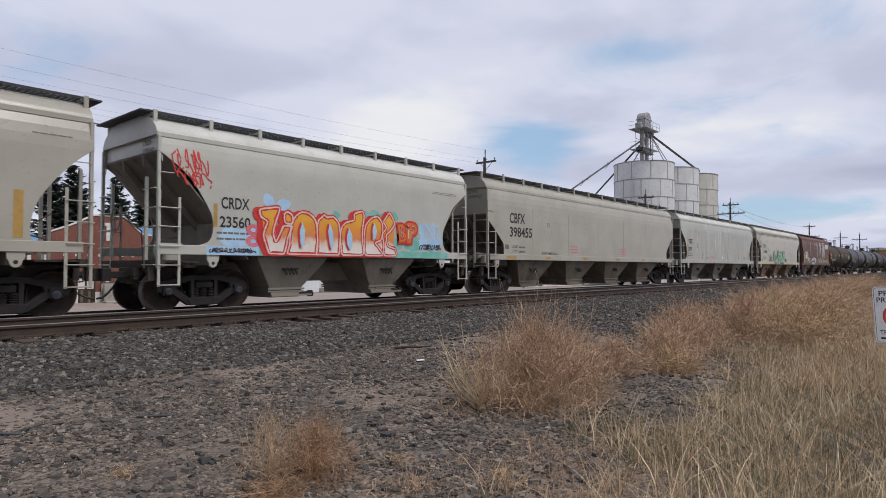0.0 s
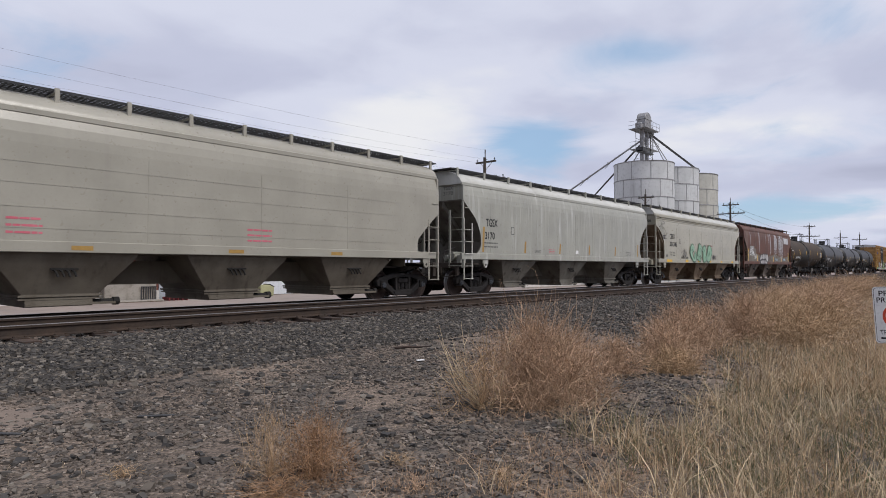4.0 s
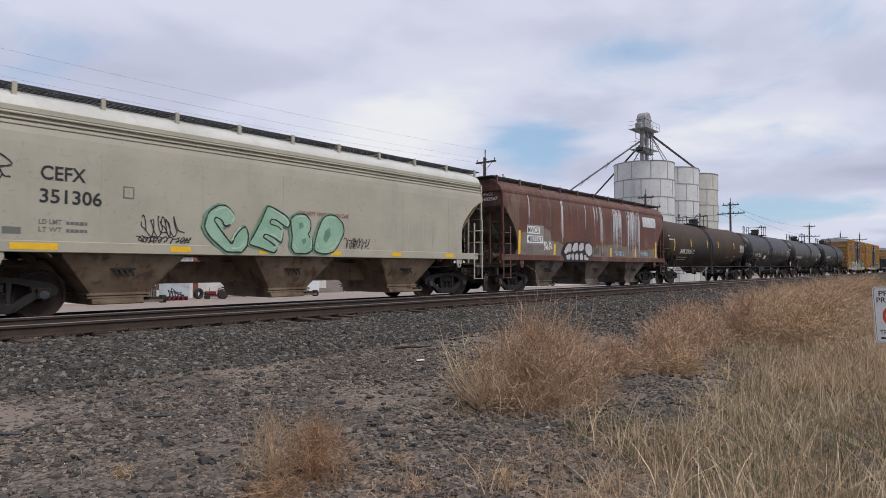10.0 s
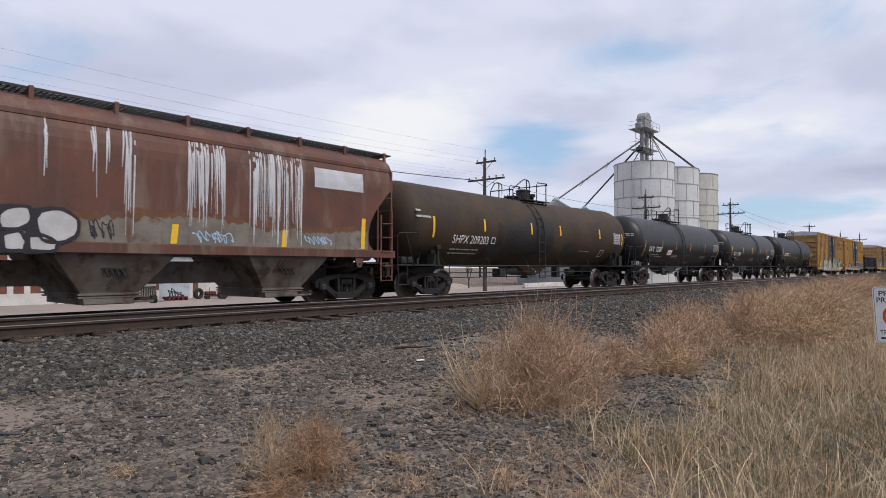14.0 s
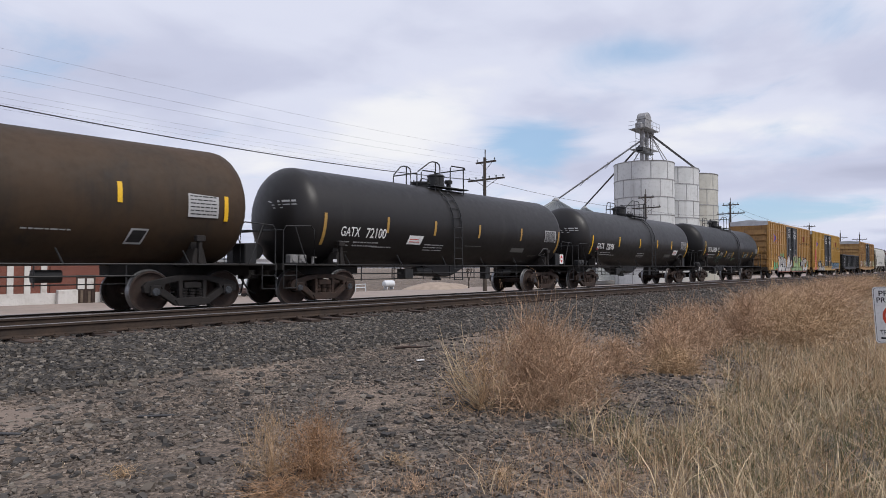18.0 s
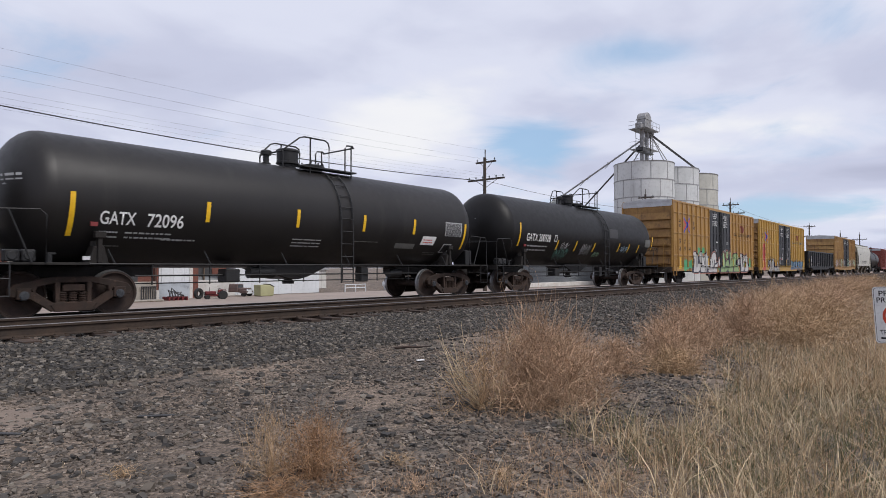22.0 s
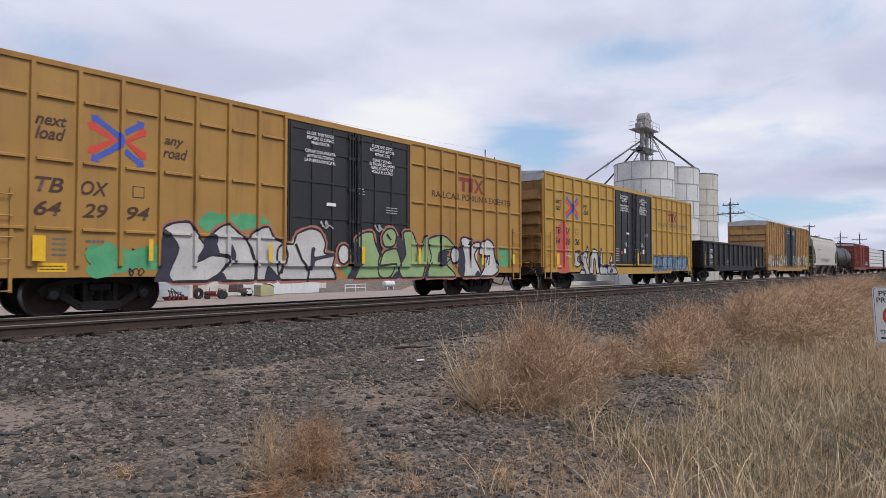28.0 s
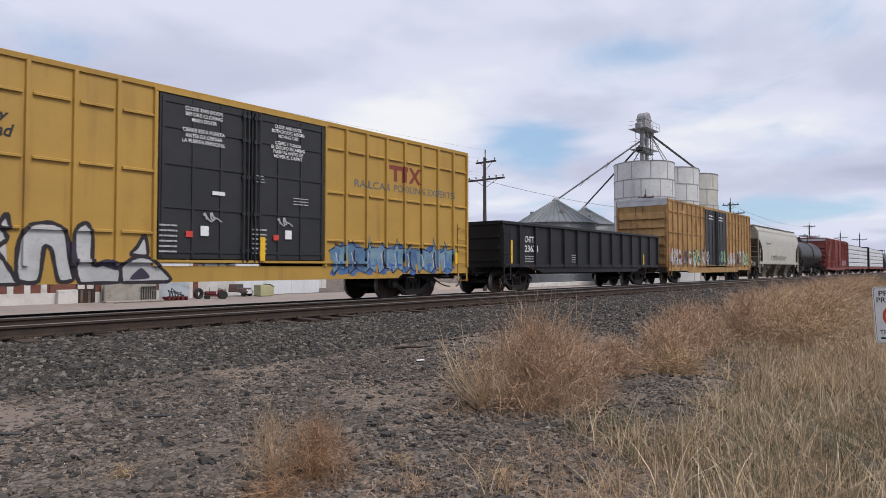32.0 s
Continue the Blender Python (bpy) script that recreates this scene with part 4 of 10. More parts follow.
    part("brake_stand", M().box(h + 0.12, h + 0.22, 0.15, 0.45, 1.09, 2.35).lathe([(0.26, -0.02), (0.29, 0.0), (0.26, 0.02)], c=(h + 0.28, 0.3, 2.15), axis=0, n=18), FITTING, car, smooth=True)
    part("tool_box", M().box(h - 0.15, h + 0.2, -0.9, -0.3, 1.09, 1.62), FITTING, car, bevel=0.02)
    xl = ladder_at
    for s in (-1, 1):
        g = M()
        for x in (xl - 0.22, xl + 0.22):
            pts = [(x, s * 1.53, 0.55), (x, s * 1.53, zc - 0.2)] + [(x, s * (r + 0.05) * math.cos(a), zc + (r + 0.05) * math.sin(a)) for a in (0.0, 0.25, 0.5, 0.75, 1.0)]
            g.tube(pts, 0.02, 5)
        for k in range(6):
            g.tube([(xl - 0.22, s * 1.53, 0.58 + 0.36 * k), (xl + 0.22, s * 1.53, 0.58 + 0.36 * k)], 0.014, 5)
        for a in (0.18, 0.42, 0.66, 0.9):
            y, z = s * (r + 0.05) * math.cos(a), zc + (r + 0.05) * math.sin(a)
            g.tube([(xl - 0.22, y, z), (xl + 0.22, y, z)], 0.014, 5)
        part("ladder", g, FITTING, car, smooth=True)
    add_couplers(car, h + 0.42, 0.34, GRIME)
    return car


def box_car(u0, u1, label, paint, door, eave=5.02, floor=1.02, low=0.66, spacing=0.82, door_at=(-2.18, 2.40), group="boxcars", ribs=(1.75, 3.10, 4.33), roof=None, endp=None):
    h, c = (u1 - u0) / 2, (u0 + u1) / 2
    car = thing("boxcar", label, "boxcar", group=group)
    CARS.append((car, c))
    d0, d1 = door_at
    y = 1.55
    for s in (-1, 1):
        for xa, xb in ((-h, d0), (d1, h)):
            side = part("side_panel", M().box(xa, xb, min(s * (y - 0.05), s * y), max(s * (y - 0.05), s * y), floor, eave), paint, car)
            n = max(3, round((xb - xa) / spacing))
            for k in range(n + 1):
                x = xa + k * (xb - xa) / n
                x = min(max(x, xa + 0.05), xb - 0.05)
                part("side_post", M().prism([(x - 0.055, s * y), (x - 0.035, s * (y + 0.075)), (x + 0.035, s * (y + 0.075)), (x + 0.055, s * y)], 2, floor, eave - 0.06), paint, side)
            for z in ribs:
                g = M()
                for k in range(n):
                    p, q = xa + k * (xb - xa) / n + 0.09, xa + (k + 1) * (xb - xa) / n - 0.09
                    g.prism([(s * y, z - 0.035), (s * (y + 0.055), z - 0.03), (s * (y + 0.055), z + 0.012), (s * y, z + 0.035)], 0, p, q)
                part("panel_rib", g, paint, side)
        # doors
        dm = (d0 + d1) / 2
        for k, (xa, xb) in enumerate(((d0 + 0.02, dm - 0.02), (dm + 0.02, d1 - 0.02))):
            y0, y1 = sorted((s * (y - 0.02), s * (y + 0.06)))
            dr = part("door", M().box(xa, xb, y0, y1, floor + 0.16, eave - 0.14), door, car, "black sliding plug door", bevel=0.01)
            yo = s * (y + 0.06)
            g = M()
            for z in (1.35, 2.35, 3.32, 4.15, 4.72):
                g.box(xa + 0.05, xb - 0.05, min(yo, yo + s * 0.025), max(yo, yo + s * 0.025), z - 0.03, z + 0.03)
            for q in range(4):
                x = xa + 0.08 + q * (xb - xa - 0.16) / 3
                g.box(x - 0.03, x + 0.03, min(yo, yo + s * 0.03), max(yo, yo + s * 0.03), floor + 0.2, eave - 0.2)
            part("door_ribs", g, door, dr)
            g = M()
            for x in ((xb - 0.2, xb - 0.08) if k == 0 else (xa + 0.08, xa + 0.2)):
                g.tube([(x, yo + s * 0.06, floor + 0.1), (x, yo + s * 0.06, eave - 0.15)], 0.02, 6)
                for z in (1.4, 2.3, 3.2, 4.1, 4.7):
                    g.box(x - 0.05, x + 0.05, min(yo, yo + s * 0.07), max(yo, yo + s * 0.07), z - 0.04, z + 0.04)
            part("lock_rod", g, door, dr)
        y0, y1 = sorted((s * (y - 0.03), s * (y + 0.09)))
        part("door_track", M().box(d0 - 1.6, d1 + 1.6, y0, y1, floor + 0.08, floor + 0.14), paint, car)
        sill = [(-h, floor), (-h, floor - 0.23), (-h + 3.25, floor - 0.23), (-h + 3.45, low), (h - 3.45, low), (h - 3.25, floor - 0.23), (h, floor - 0.23), (h, floor)]
        y0, y1 = sorted((s * (y - 0.06), s * (y + 0.012)))
        part("side_sill", M().prism(sill, 1, y0, y1), paint, car)
        part("eave", M().prism([(s * (y - 0.06), eave - 0.08), (s * (y + 0.04), eave - 0.08), (s * (y + 0.05), eave + 0.02), (s * (y - 0.06), eave + 0.06)], 0, -h, h), paint, car)
        part("door_header", M().box(d0 - 0.1, d1 + 0.1, min(s * (y - 0.02), s * (y + 0.085)), max(s * (y - 0.02), s * (y + 0.085)), eave - 0.14, eave - 0.06), paint, car)
        part("ladder", ladder(-h + 0.06, -h + 0.52, s * (y + 0.03), [0.55, 1.15, 1.55, 1.95, 2.35], 0.52, 2.5) if s < 0 else ladder(-h + 0.06, -h + 0.52, s * (y + 0.03), [0.55, 1.15, 1.55], 0.52, 2.5), paint, car)
        part("ladder", ladder(h - 0.06, h - 0.52, s * (y + 0.03), [0.55, 1.15, 1.55, 1.95, 2.35], 0.52, 2.5), paint, car)
    part("roof", M().prism([(-y - 0.02, eave + 0.02), (0, eave + 0.16), (y + 0.02, eave + 0.02), (y - 0.05, eave - 0.05), (-y + 0.05, eave - 0.05)], 0, -h - 0.05, h + 0.05), roof or ROOFW, car)
    for s in (-1, 1):
        x0, x1 = sorted((s * (h - 0.06), s * h))
        en = part("end_panel", M().box(x0, x1, -y, y, floor - 0.02, eave), paint if endp is None else endp, car)
        g = M()
        for k in range(7):
            z = 1.20 + k * 0.53
            if z + 0.45 > eave - 0.3:
                break
            rings = []
            for q, f in ((-y + 0.05, 0.0), (-y + 0.20, 1.0), (y - 0.20, 1.0), (y - 0.05, 0.0)):
                rings.append([(s * h, q, z - 0.02), (s * (h + 0.11 * f), q, z + 0.03), (s * (h + 0.105 * f), q, z + 0.09), (s * (h + 0.012), q, z + 0.44)])
            g.rings(rings)
        part("end_corrugation", g, paint if endp is None else endp, en)
        for e in (-y, y - 0.06):
            part("corner_post", M().box(min(s * (h - 0.02), s * (h + 0.06)), max(s * (h - 0.02), s * (h + 0.06)), e, e + 0.06, floor, eave - 0.3), paint, en)
        part("end_top", M().box(min(s * h, s * (h + 0.03)), max(s * h, s * (h + 0.03)), -y, y, eave - 0.34, eave - 0.01), ROOFW, en)
        part("hand_brake", M().box(min(s * (h + 0.06), s * (h + 0.22)), max(s * (h + 0.06), s * (h + 0.22)), 0.55, 0.95, 2.05, 2.75).lathe([(0.24, 0.0), (0.275, 0.015), (0.24, 0.03)], c=(s * (h + 0.24), 0.75, 2.45), axis=0, n=20), GRIME, car, bevel=0.02)
        part("brake_step", M().box(min(s * h, s * (h + 0.32)), max(s * h, s * (h + 0.32)), 0.2, 1.3, 1.62, 1.66), GRIME, car)
        part("crossover_step", M().box(min(s * h, s * (h + 0.35)), max(s * h, s * (h + 0.35)), -0.9, 0.9, 1.18, 1.22), paint, car)
        g = M()
        for yy in (-1.5, -1.05):
            g.tube([(s * (h + 0.12), yy, 1.0), (s * (h + 0.12), yy, 2.4)], 0.015, 5)
        for z in (1.2, 1.6, 2.0, 2.35):
            g.tube([(s * (h + 0.12), -1.5, z), (s * (h + 0.12), -1.05, z)], 0.013, 5)
        g.tube([(s * (h + 0.12), -1.5, 2.4), (s * (h + 0.12), 1.3, 2.4)], 0.013, 5)
        part("end_ladder", g, paint, car)
        add_truck(car, s * (h - 2.27))
    for s in (-1, 1):
        part("draft_sill", M().box(min(s * (h - 0.4), s * (h + 0.62)), max(s * (h - 0.4), s * (h + 0.62)), -0.30, 0.30, 0.64, 1.04).box(min(s * (h + 0.54), s * (h + 0.64)), max(s * (h + 0.54), s * (h + 0.64)), -0.46, 0.46, 0.58, 1.10), GRIMEBROWN, car, bevel=0.02)
        part("end_sill", M().box(min(s * (h - 0.15), s * (h + 0.06)), max(s * (h - 0.15), s * (h + 0.06)), -1.5, 1.5, 0.70, 1.04), GRIMEBROWN, car, bevel=0.01)
        part("pipe_bracket", M().tube([(s * (h + 0.10), -1.3, 1.0), (s * (h + 0.40), -0.9, 0.70), (s * (h + 0.60), -0.4, 0.72)], 0.022, 6), GRIMEBROWN, car)
    part("underframe", M().box(-h + 0.1, h - 0.1, -0.3, 0.3, 0.7, 1.0).box(-h + 0.3, h - 0.3, -1.45, 1.45, 0.98, 1.02), GRIME, car)
    add_couplers(car, h + 0.05, 0.86, GRIME)
    return car


def gondola(u0, u1, label, paint, top=2.76):
    h, c = (u1 - u0) / 2, (u0 + u1) / 2
    car = thing("gondola_car", label, "gondola car")
    CARS.append((car, c))
    for s in (-1, 1):
        y0, y1 = sorted((s * 1.50, s * 1.53))
        side = part("side_panel", M().prism([(-h, 1.0), (-h + 2.2, 1.0), (-h + 3.0, 0.78), (h - 3.0, 0.78), (h - 2.2, 1.0), (h, 1.0), (h, top), (-h, top)], 1, y0, y1), paint, car)
        n = 13
        for k in range(n + 1):
            x = -h + 0.08 + k * (2 * h - 0.16) / n
            part("side_post", M().prism([(x - 0.07, s * 1.53), (x - 0.045, s * 1.62), (x + 0.045, s * 1.62), (x + 0.07, s * 1.53)], 2, 1.0, top - 0.1), paint, side)
        part("top_chord", M().box(-h, h, min(s * 1.46, s * 1.64), max(s * 1.46, s * 1.64), top - 0.11, top + 0.02), paint, car, bevel=0.02)
        part("bottom_chord", M().box(-h, h, min(s * 1.50, s * 1.60), max(s * 1.50, s * 1.60), 1.0, 1.13), paint, car)
        part("ladder", ladder(-h + 0.08, -h + 0.5, s * 1.64, [0.55, 1.1, 1.5, 1.9, 2.3], 0.52, 2.5), paint, car)
        part("end_panel", M().box(min(s * (h - 0.05), s * h), max(s * (h - 0.05), s * h), -1.5, 1.5, 1.0, top), paint, car)
        g = M()
        for z in (1.3, 1.75, 2.2, top - 0.05):
            g.box(min(s * h, s * (h + 0.08)), max(s * h, s * (h + 0.08)), -1.5, 1.5, z - 0.07, z + 0.07)
        part("end_rib", g, paint, car)
        add_truck(car, s * (h - 1.75))
    part("floor_plate", M().box(-h + 0.05, h - 0.05, -1.5, 1.5, 1.0, 1.06), GRIME, car)
    part("center_sill", M().box(-h, h, -0.3, 0.3, 0.7, 1.0), GRIME, car)
    add_couplers(car, h, 0.8)
    return car


WRAP = surf("white_lumber_wrap", (0.62, 0.63, 0.64), (0.50, 0.51, 0.53), 1.5, 0.6, streak=(0.35, 0.35, 0.36), amount=0.4)


def lumber_car(u0, u1):
    h, c = (u1 - u0) / 2, (u0 + u1) / 2
    car = thing("lumber_car", "centre-beam flat car loaded with white wrapped lumber", "flat car", group="lumber cars")
    CARS.append((car, c))
    part("deck", M().box(-h, h, -1.45, 1.45, 0.78, 1.08), OXIDE, car, bevel=0.02)
    for s in (-1, 1):
        part("end_bulkhead", M().box(min(s * (h - 0.3), s * h), max(s * (h - 0.3), s * h), -1.45, 1.45, 1.08, 4.45), FITTING, car, bevel=0.03)
        n = 4
        for k in range(n):
            xa = -h + 0.45 + k * (2 * h - 0.9) / n
            xb = xa + (2 * h - 0.9) / n - 0.1
            for z in range(5):
                part("lumber_bundle", M().box(xa, xb, min(s * 0.15, s * 1.42), max(s * 0.15, s * 1.42), 1.14 + z * 0.62, 1.70 + z * 0.62), WRAP, car, bevel=0.05)
        add_truck(car, s * (h - 2.2))
    g = M()
    for k in range(12):
        x = -h + 0.6 + k * (2 * h - 1.2) / 11
        g.box(x - 0.05, x + 0.05, -0.1, 0.1, 1.08, 4.4)
    g.box(-h, h, -0.55, 0.55, 4.36, 4.48)
    part("center_beam", g, FITTING, car)
    add_couplers(car, h, 0.9)
    return car


CUT_F = [(0, 3.38), (0.32, 3.12), (0.70, 2.70), (1.00, 2.22), (1.10, 1.80), (1.08, 1.5)]
CUT_A = [(0, 3.58), (0.12, 3.51), (0.57, 3.19), (0.84, 2.92), (1.12, 2.49), (1.28, 2.17), (1.30, 1.84), (1.20, 1.60), (0.95, 1.5)]
CUT_B = [(0, 2.74), (0.14, 2.67), (0.50, 2.37), (0.91, 1.99), (1.01, 1.84), (1.03, 1.5)]
CUT_C = [(0, 3.36), (0.03, 3.32), (0.44, 2.98), (0.74, 2.68), (0.96, 2.27), (1.02, 1.92), (0.96, 1.66), (0.80, 1.5)]
CUT_D = [(0, 3.37), (0.12, 3.34), (0.56, 3.10), (0.94, 2.73), (1.16, 2.41), (1.20, 2.02), (1.19, 1.5)]
CUT_E = [(0, 3.36), (0.03, 3.34), (0.23, 3.21), (0.44, 2.96), (0.69, 2.69), (0.90, 2.34), (0.99, 1.97), (0.97, 1.69), (0.80, 1.5)]
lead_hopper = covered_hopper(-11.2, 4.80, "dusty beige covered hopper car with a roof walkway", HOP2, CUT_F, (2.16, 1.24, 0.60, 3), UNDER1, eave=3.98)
crdx = covered_hopper(6.10, 16.95, "pale grey two-bay covered hopper with orange graffiti", HOP1, CUT_A, (1.76, 1.13, 0.52, 2), UNDER1, brackets=8, lid=ROOFLIT)
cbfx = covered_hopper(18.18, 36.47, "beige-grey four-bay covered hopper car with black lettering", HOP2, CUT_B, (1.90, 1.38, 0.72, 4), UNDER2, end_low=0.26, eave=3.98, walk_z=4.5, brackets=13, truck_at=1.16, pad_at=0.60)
tgsx = covered_hopper(37.78, 53.76, "grey covered hopper car streaked white down its sides", HOP3, CUT_C, (2.16, 1.24, 0.60, 3), UNDER3, lid=ROOFLIT)
cefx = covered_hopper(54.98, 71.02, "cream-grey covered hopper car with green graffiti letters", HOP4, CUT_D, (2.16, 1.28, 0.62, 3), UNDER4, eave=4.0, walk_z=4.48, brackets=10, lid=ROOFLIT)
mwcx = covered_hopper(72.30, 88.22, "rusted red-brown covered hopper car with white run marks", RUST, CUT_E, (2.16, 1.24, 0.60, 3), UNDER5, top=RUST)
tank_a = tank_car(88.95, 105.75, "brown dusted black tank car with yellow reflector strips", TANKB, hatch=0.52, ladder_at=-0.38, rise=0.09, flip=-1)
tank_b = tank_car(106.75, 121.25, "black tank car with white lettering and amber strips", TANK, hatch=0.04, ladder_at=-0.5, flip=-1, truck_at=1.30, gear=GREYCAST, cast=CASTBROWN)
tank_c = tank_car(122.55, 137.05, "black tank car with white lettering and yellow strips", TANK, hatch=-0.07, ladder_at=0.92, truck_at=1.25, cast=CASTBROWN)
tank_d = tank_car(138.45, 153.15, "black tank car with faint green graffiti on its side", TANKD, hatch=0.15, ladder_at=1.35, r=1.48, zc=2.53, cast=CASTBROWN)
box_a = box_car(155.70, 173.20, "yellow boxcar with black doors and white graffiti letters", YELLOW, DOOR, endp=YELLOWEND)
box_b = box_car(174.95, 192.45, "bright yellow boxcar with black doors and blue graffiti", YELLOW2, DOOR, endp=YELLOWEND)
gon = gondola(194.5, 209.75, "black open gondola car with white lettering", BLACKCAR)
box_c = box_car(211.2, 228.45, "faded yellow boxcar with graffiti along its lower side", YELLOW3, DOOR)
hop_far = covered_hopper(231.0, 245.9, "cream covered hopper car far back in the train", HOP4, CUT_D, (2.0, 1.2, 0.6, 3), UNDER2, eave=4.1, walk_z=4.5)
tank_far = tank_car(247.6, 260.0, "black tank car far back in the train", TANK)
box_red = box_car(261.4, 277.7, "oxide red boxcar far back in the train", OXIDE, OXIDE, eave=4.55, roof=OXIDE)
lumber_car(279.3, 300.2)
lumber_car(302.1, 323.0)
tank_e = tank_car(325.0, 340.0, "black tank car at the far end of the train", TANK)

# ---- the town behind the tracks ----
def brick_material():
    m = bpy.data.materials.new("red_brick")
    m.use_nodes = True
    N, L = m.node_tree.nodes, m.node_tree.links
    bs = N["Principled BSDF"]
    tc = N.new("ShaderNodeTexCoord")
    mp = N.new("ShaderNodeMapping")
    mp.inputs["Rotation"].default_value = (radians(90), 0, 0)
    br = N.new("ShaderNodeTexBrick")
    br.inputs["Scale"].default_value = 4.6
    br.inputs["Color1"].default_value, br.inputs["Color2"].default_value, br.inputs["Mortar"].default_value = (0.23, 0.075, 0.05, 1), (0.18, 0.06, 0.042, 1), (0.24, 0.16, 0.13, 1)
    br.inputs["Mortar Size"].default_value = 0.012
    nz = N.new("ShaderNodeTexNoise")
    nz.inputs["Scale"].default_value = 0.9
    mx = N.new("ShaderNodeMix")
    mx.data_type, mx.blend_type = "RGBA", "MULTIPLY"
    mx.inputs["Factor"].default_value = 0.5
    L.new(tc.outputs["Object"], mp.inputs[0])
    L.new(mp.outputs[0], br.inputs[0])
    L.new(tc.outputs["Object"], nz.inputs[0])
    L.new(br.outputs[0], mx.inputs[6])
    L.new(nz.outputs[0], mx.inputs[7])
    L.new(mx.outputs[2], bs.inputs["Base Color"])
    bs.inputs["Roughness"].default_value = 0.9
    b = N.new("ShaderNodeBump")
    b.inputs["Strength"].default_value = 0.3
    L.new(br.outputs[1], b.inputs["Height"])
    L.new(b.outputs[0], bs.inputs["Normal"])
    return m


BRICK = brick_material()
PLASTER = surf("dirty_white_plaster", (0.62, 0.60, 0.57), (0.52, 0.50, 0.47), 1.0, 0.85, blotch=(0.40, 0.37, 0.33), streak=(0.42, 0.39, 0.35), amount=0.4)
WHITESIDE = surf("white_metal_siding", (0.66, 0.68, 0.70), (0.60, 0.62, 0.64), 0.6, 0.6, streak=(0.52, 0.52, 0.52), amount=0.4)
GREYSIDE = surf("grey_siding", (0.33, 0.34, 0.35), (0.28, 0.29, 0.30), 0.8, 0.7)
BLUEROOF = surf("blue_metal_roof", (0.10, 0.22, 0.36), (0.085, 0.19, 0.32), 0.8, 0.45, bump=0.03)
GLASS = surf("dark_window_glass", (0.06, 0.075, 0.09), (0.04, 0.05, 0.06), 2.0, 0.12, bump=0.0, spec=0.8)
CONCRETE = surf("weathered_concrete", (0.34, 0.31, 0.27), (0.26, 0.235, 0.20), 1.2, 0.9, blotch=(0.20, 0.17, 0.14), streak=(0.2, 0.17, 0.14))
OLDWOOD = surf("old_grey_wood", (0.16, 0.12, 0.09), (0.11, 0.085, 0.065), 2.5, 0.9, streak=(0.07, 0.055, 0.045))
GALV = surf("galvanised_bin_steel", (0.62, 0.63, 0.62), (0.54, 0.55, 0.54), 0.35, 0.55, metal=0.1, streak=(0.36, 0.36, 0.35), amount=0.5, bump=0.04)
GALV2 = surf("dull_bin_steel", (0.54, 0.53, 0.47), (0.47, 0.46, 0.41), 0.35, 0.6, metal=0.2, streak=(0.38, 0.35, 0.28), amount=0.5, bump=0.04)
CONEM = surf("corrugated_cone_steel", (0.24, 0.255, 0.26), (0.19, 0.205, 0.21), 0.5, 0.5, metal=0.4, bump=0.04)
DARKSTEEL = surf("dark_spout_steel", (0.06, 0.06, 0.062), (0.04, 0.04, 0.042), 2.0, 0.6)
SPOUT = surf("grey_spout_steel", (0.33, 0.33, 0.335), (0.24, 0.235, 0.23), 2.0, 0.55, metal=0.2)
POLEW = surf("creosoted_pole", (0.085, 0.068, 0.055), (0.055, 0.045, 0.038), 2.0, 0.9, bump=0.3)
WIRE = surf("dark_wire", (0.05, 0.05, 0.055), (0.04, 0.04, 0.045), 1.0, 0.6)
G0 = -0.95


def window(par, x, y, z0, z1, w, frame_mat=None):
    f = M().box(x - w / 2 - 0.06, x + w / 2 + 0.06, y - 0.06, y + 0.02, z0 - 0.08, z0).box(x - w / 2 - 0.06, x + w / 2 + 0.06, y - 0.05, y + 0.02, z1, z1 + 0.07)
    f.box(x - w / 2 - 0.06, x - w / 2, y - 0.05, y + 0.02, z0, z1).box(x + w / 2, x + w / 2 + 0.06, y - 0.05, y + 0.02, z0, z1).box(x - w / 2, x + w / 2, y - 0.04, y + 0.0, (z0 + z1) / 2 - 0.025, (z0 + z1) / 2 + 0.025)
    wn = part("window", f, frame_mat or PLASTER, par)
    part("pane", M().box(x - w / 2, x + w / 2, y - 0.02, y - 0.012, z0, z1), GLASS, wn)


BROWNPOST = surf("red_brown_post", (0.075, 0.035, 0.026), (0.05, 0.026, 0.02), 2.0, 0.8)
DOORWOOD = surf("dark_brown_boards", (0.055, 0.034, 0.026), (0.033, 0.022, 0.018), 3.0, 0.85)
BLUEDUST = surf("dusty_pale_blue_paint", (0.42, 0.46, 0.50), (0.33, 0.36, 0.39), 0.9, 0.8, blotch=(0.26, 0.27, 0.28))


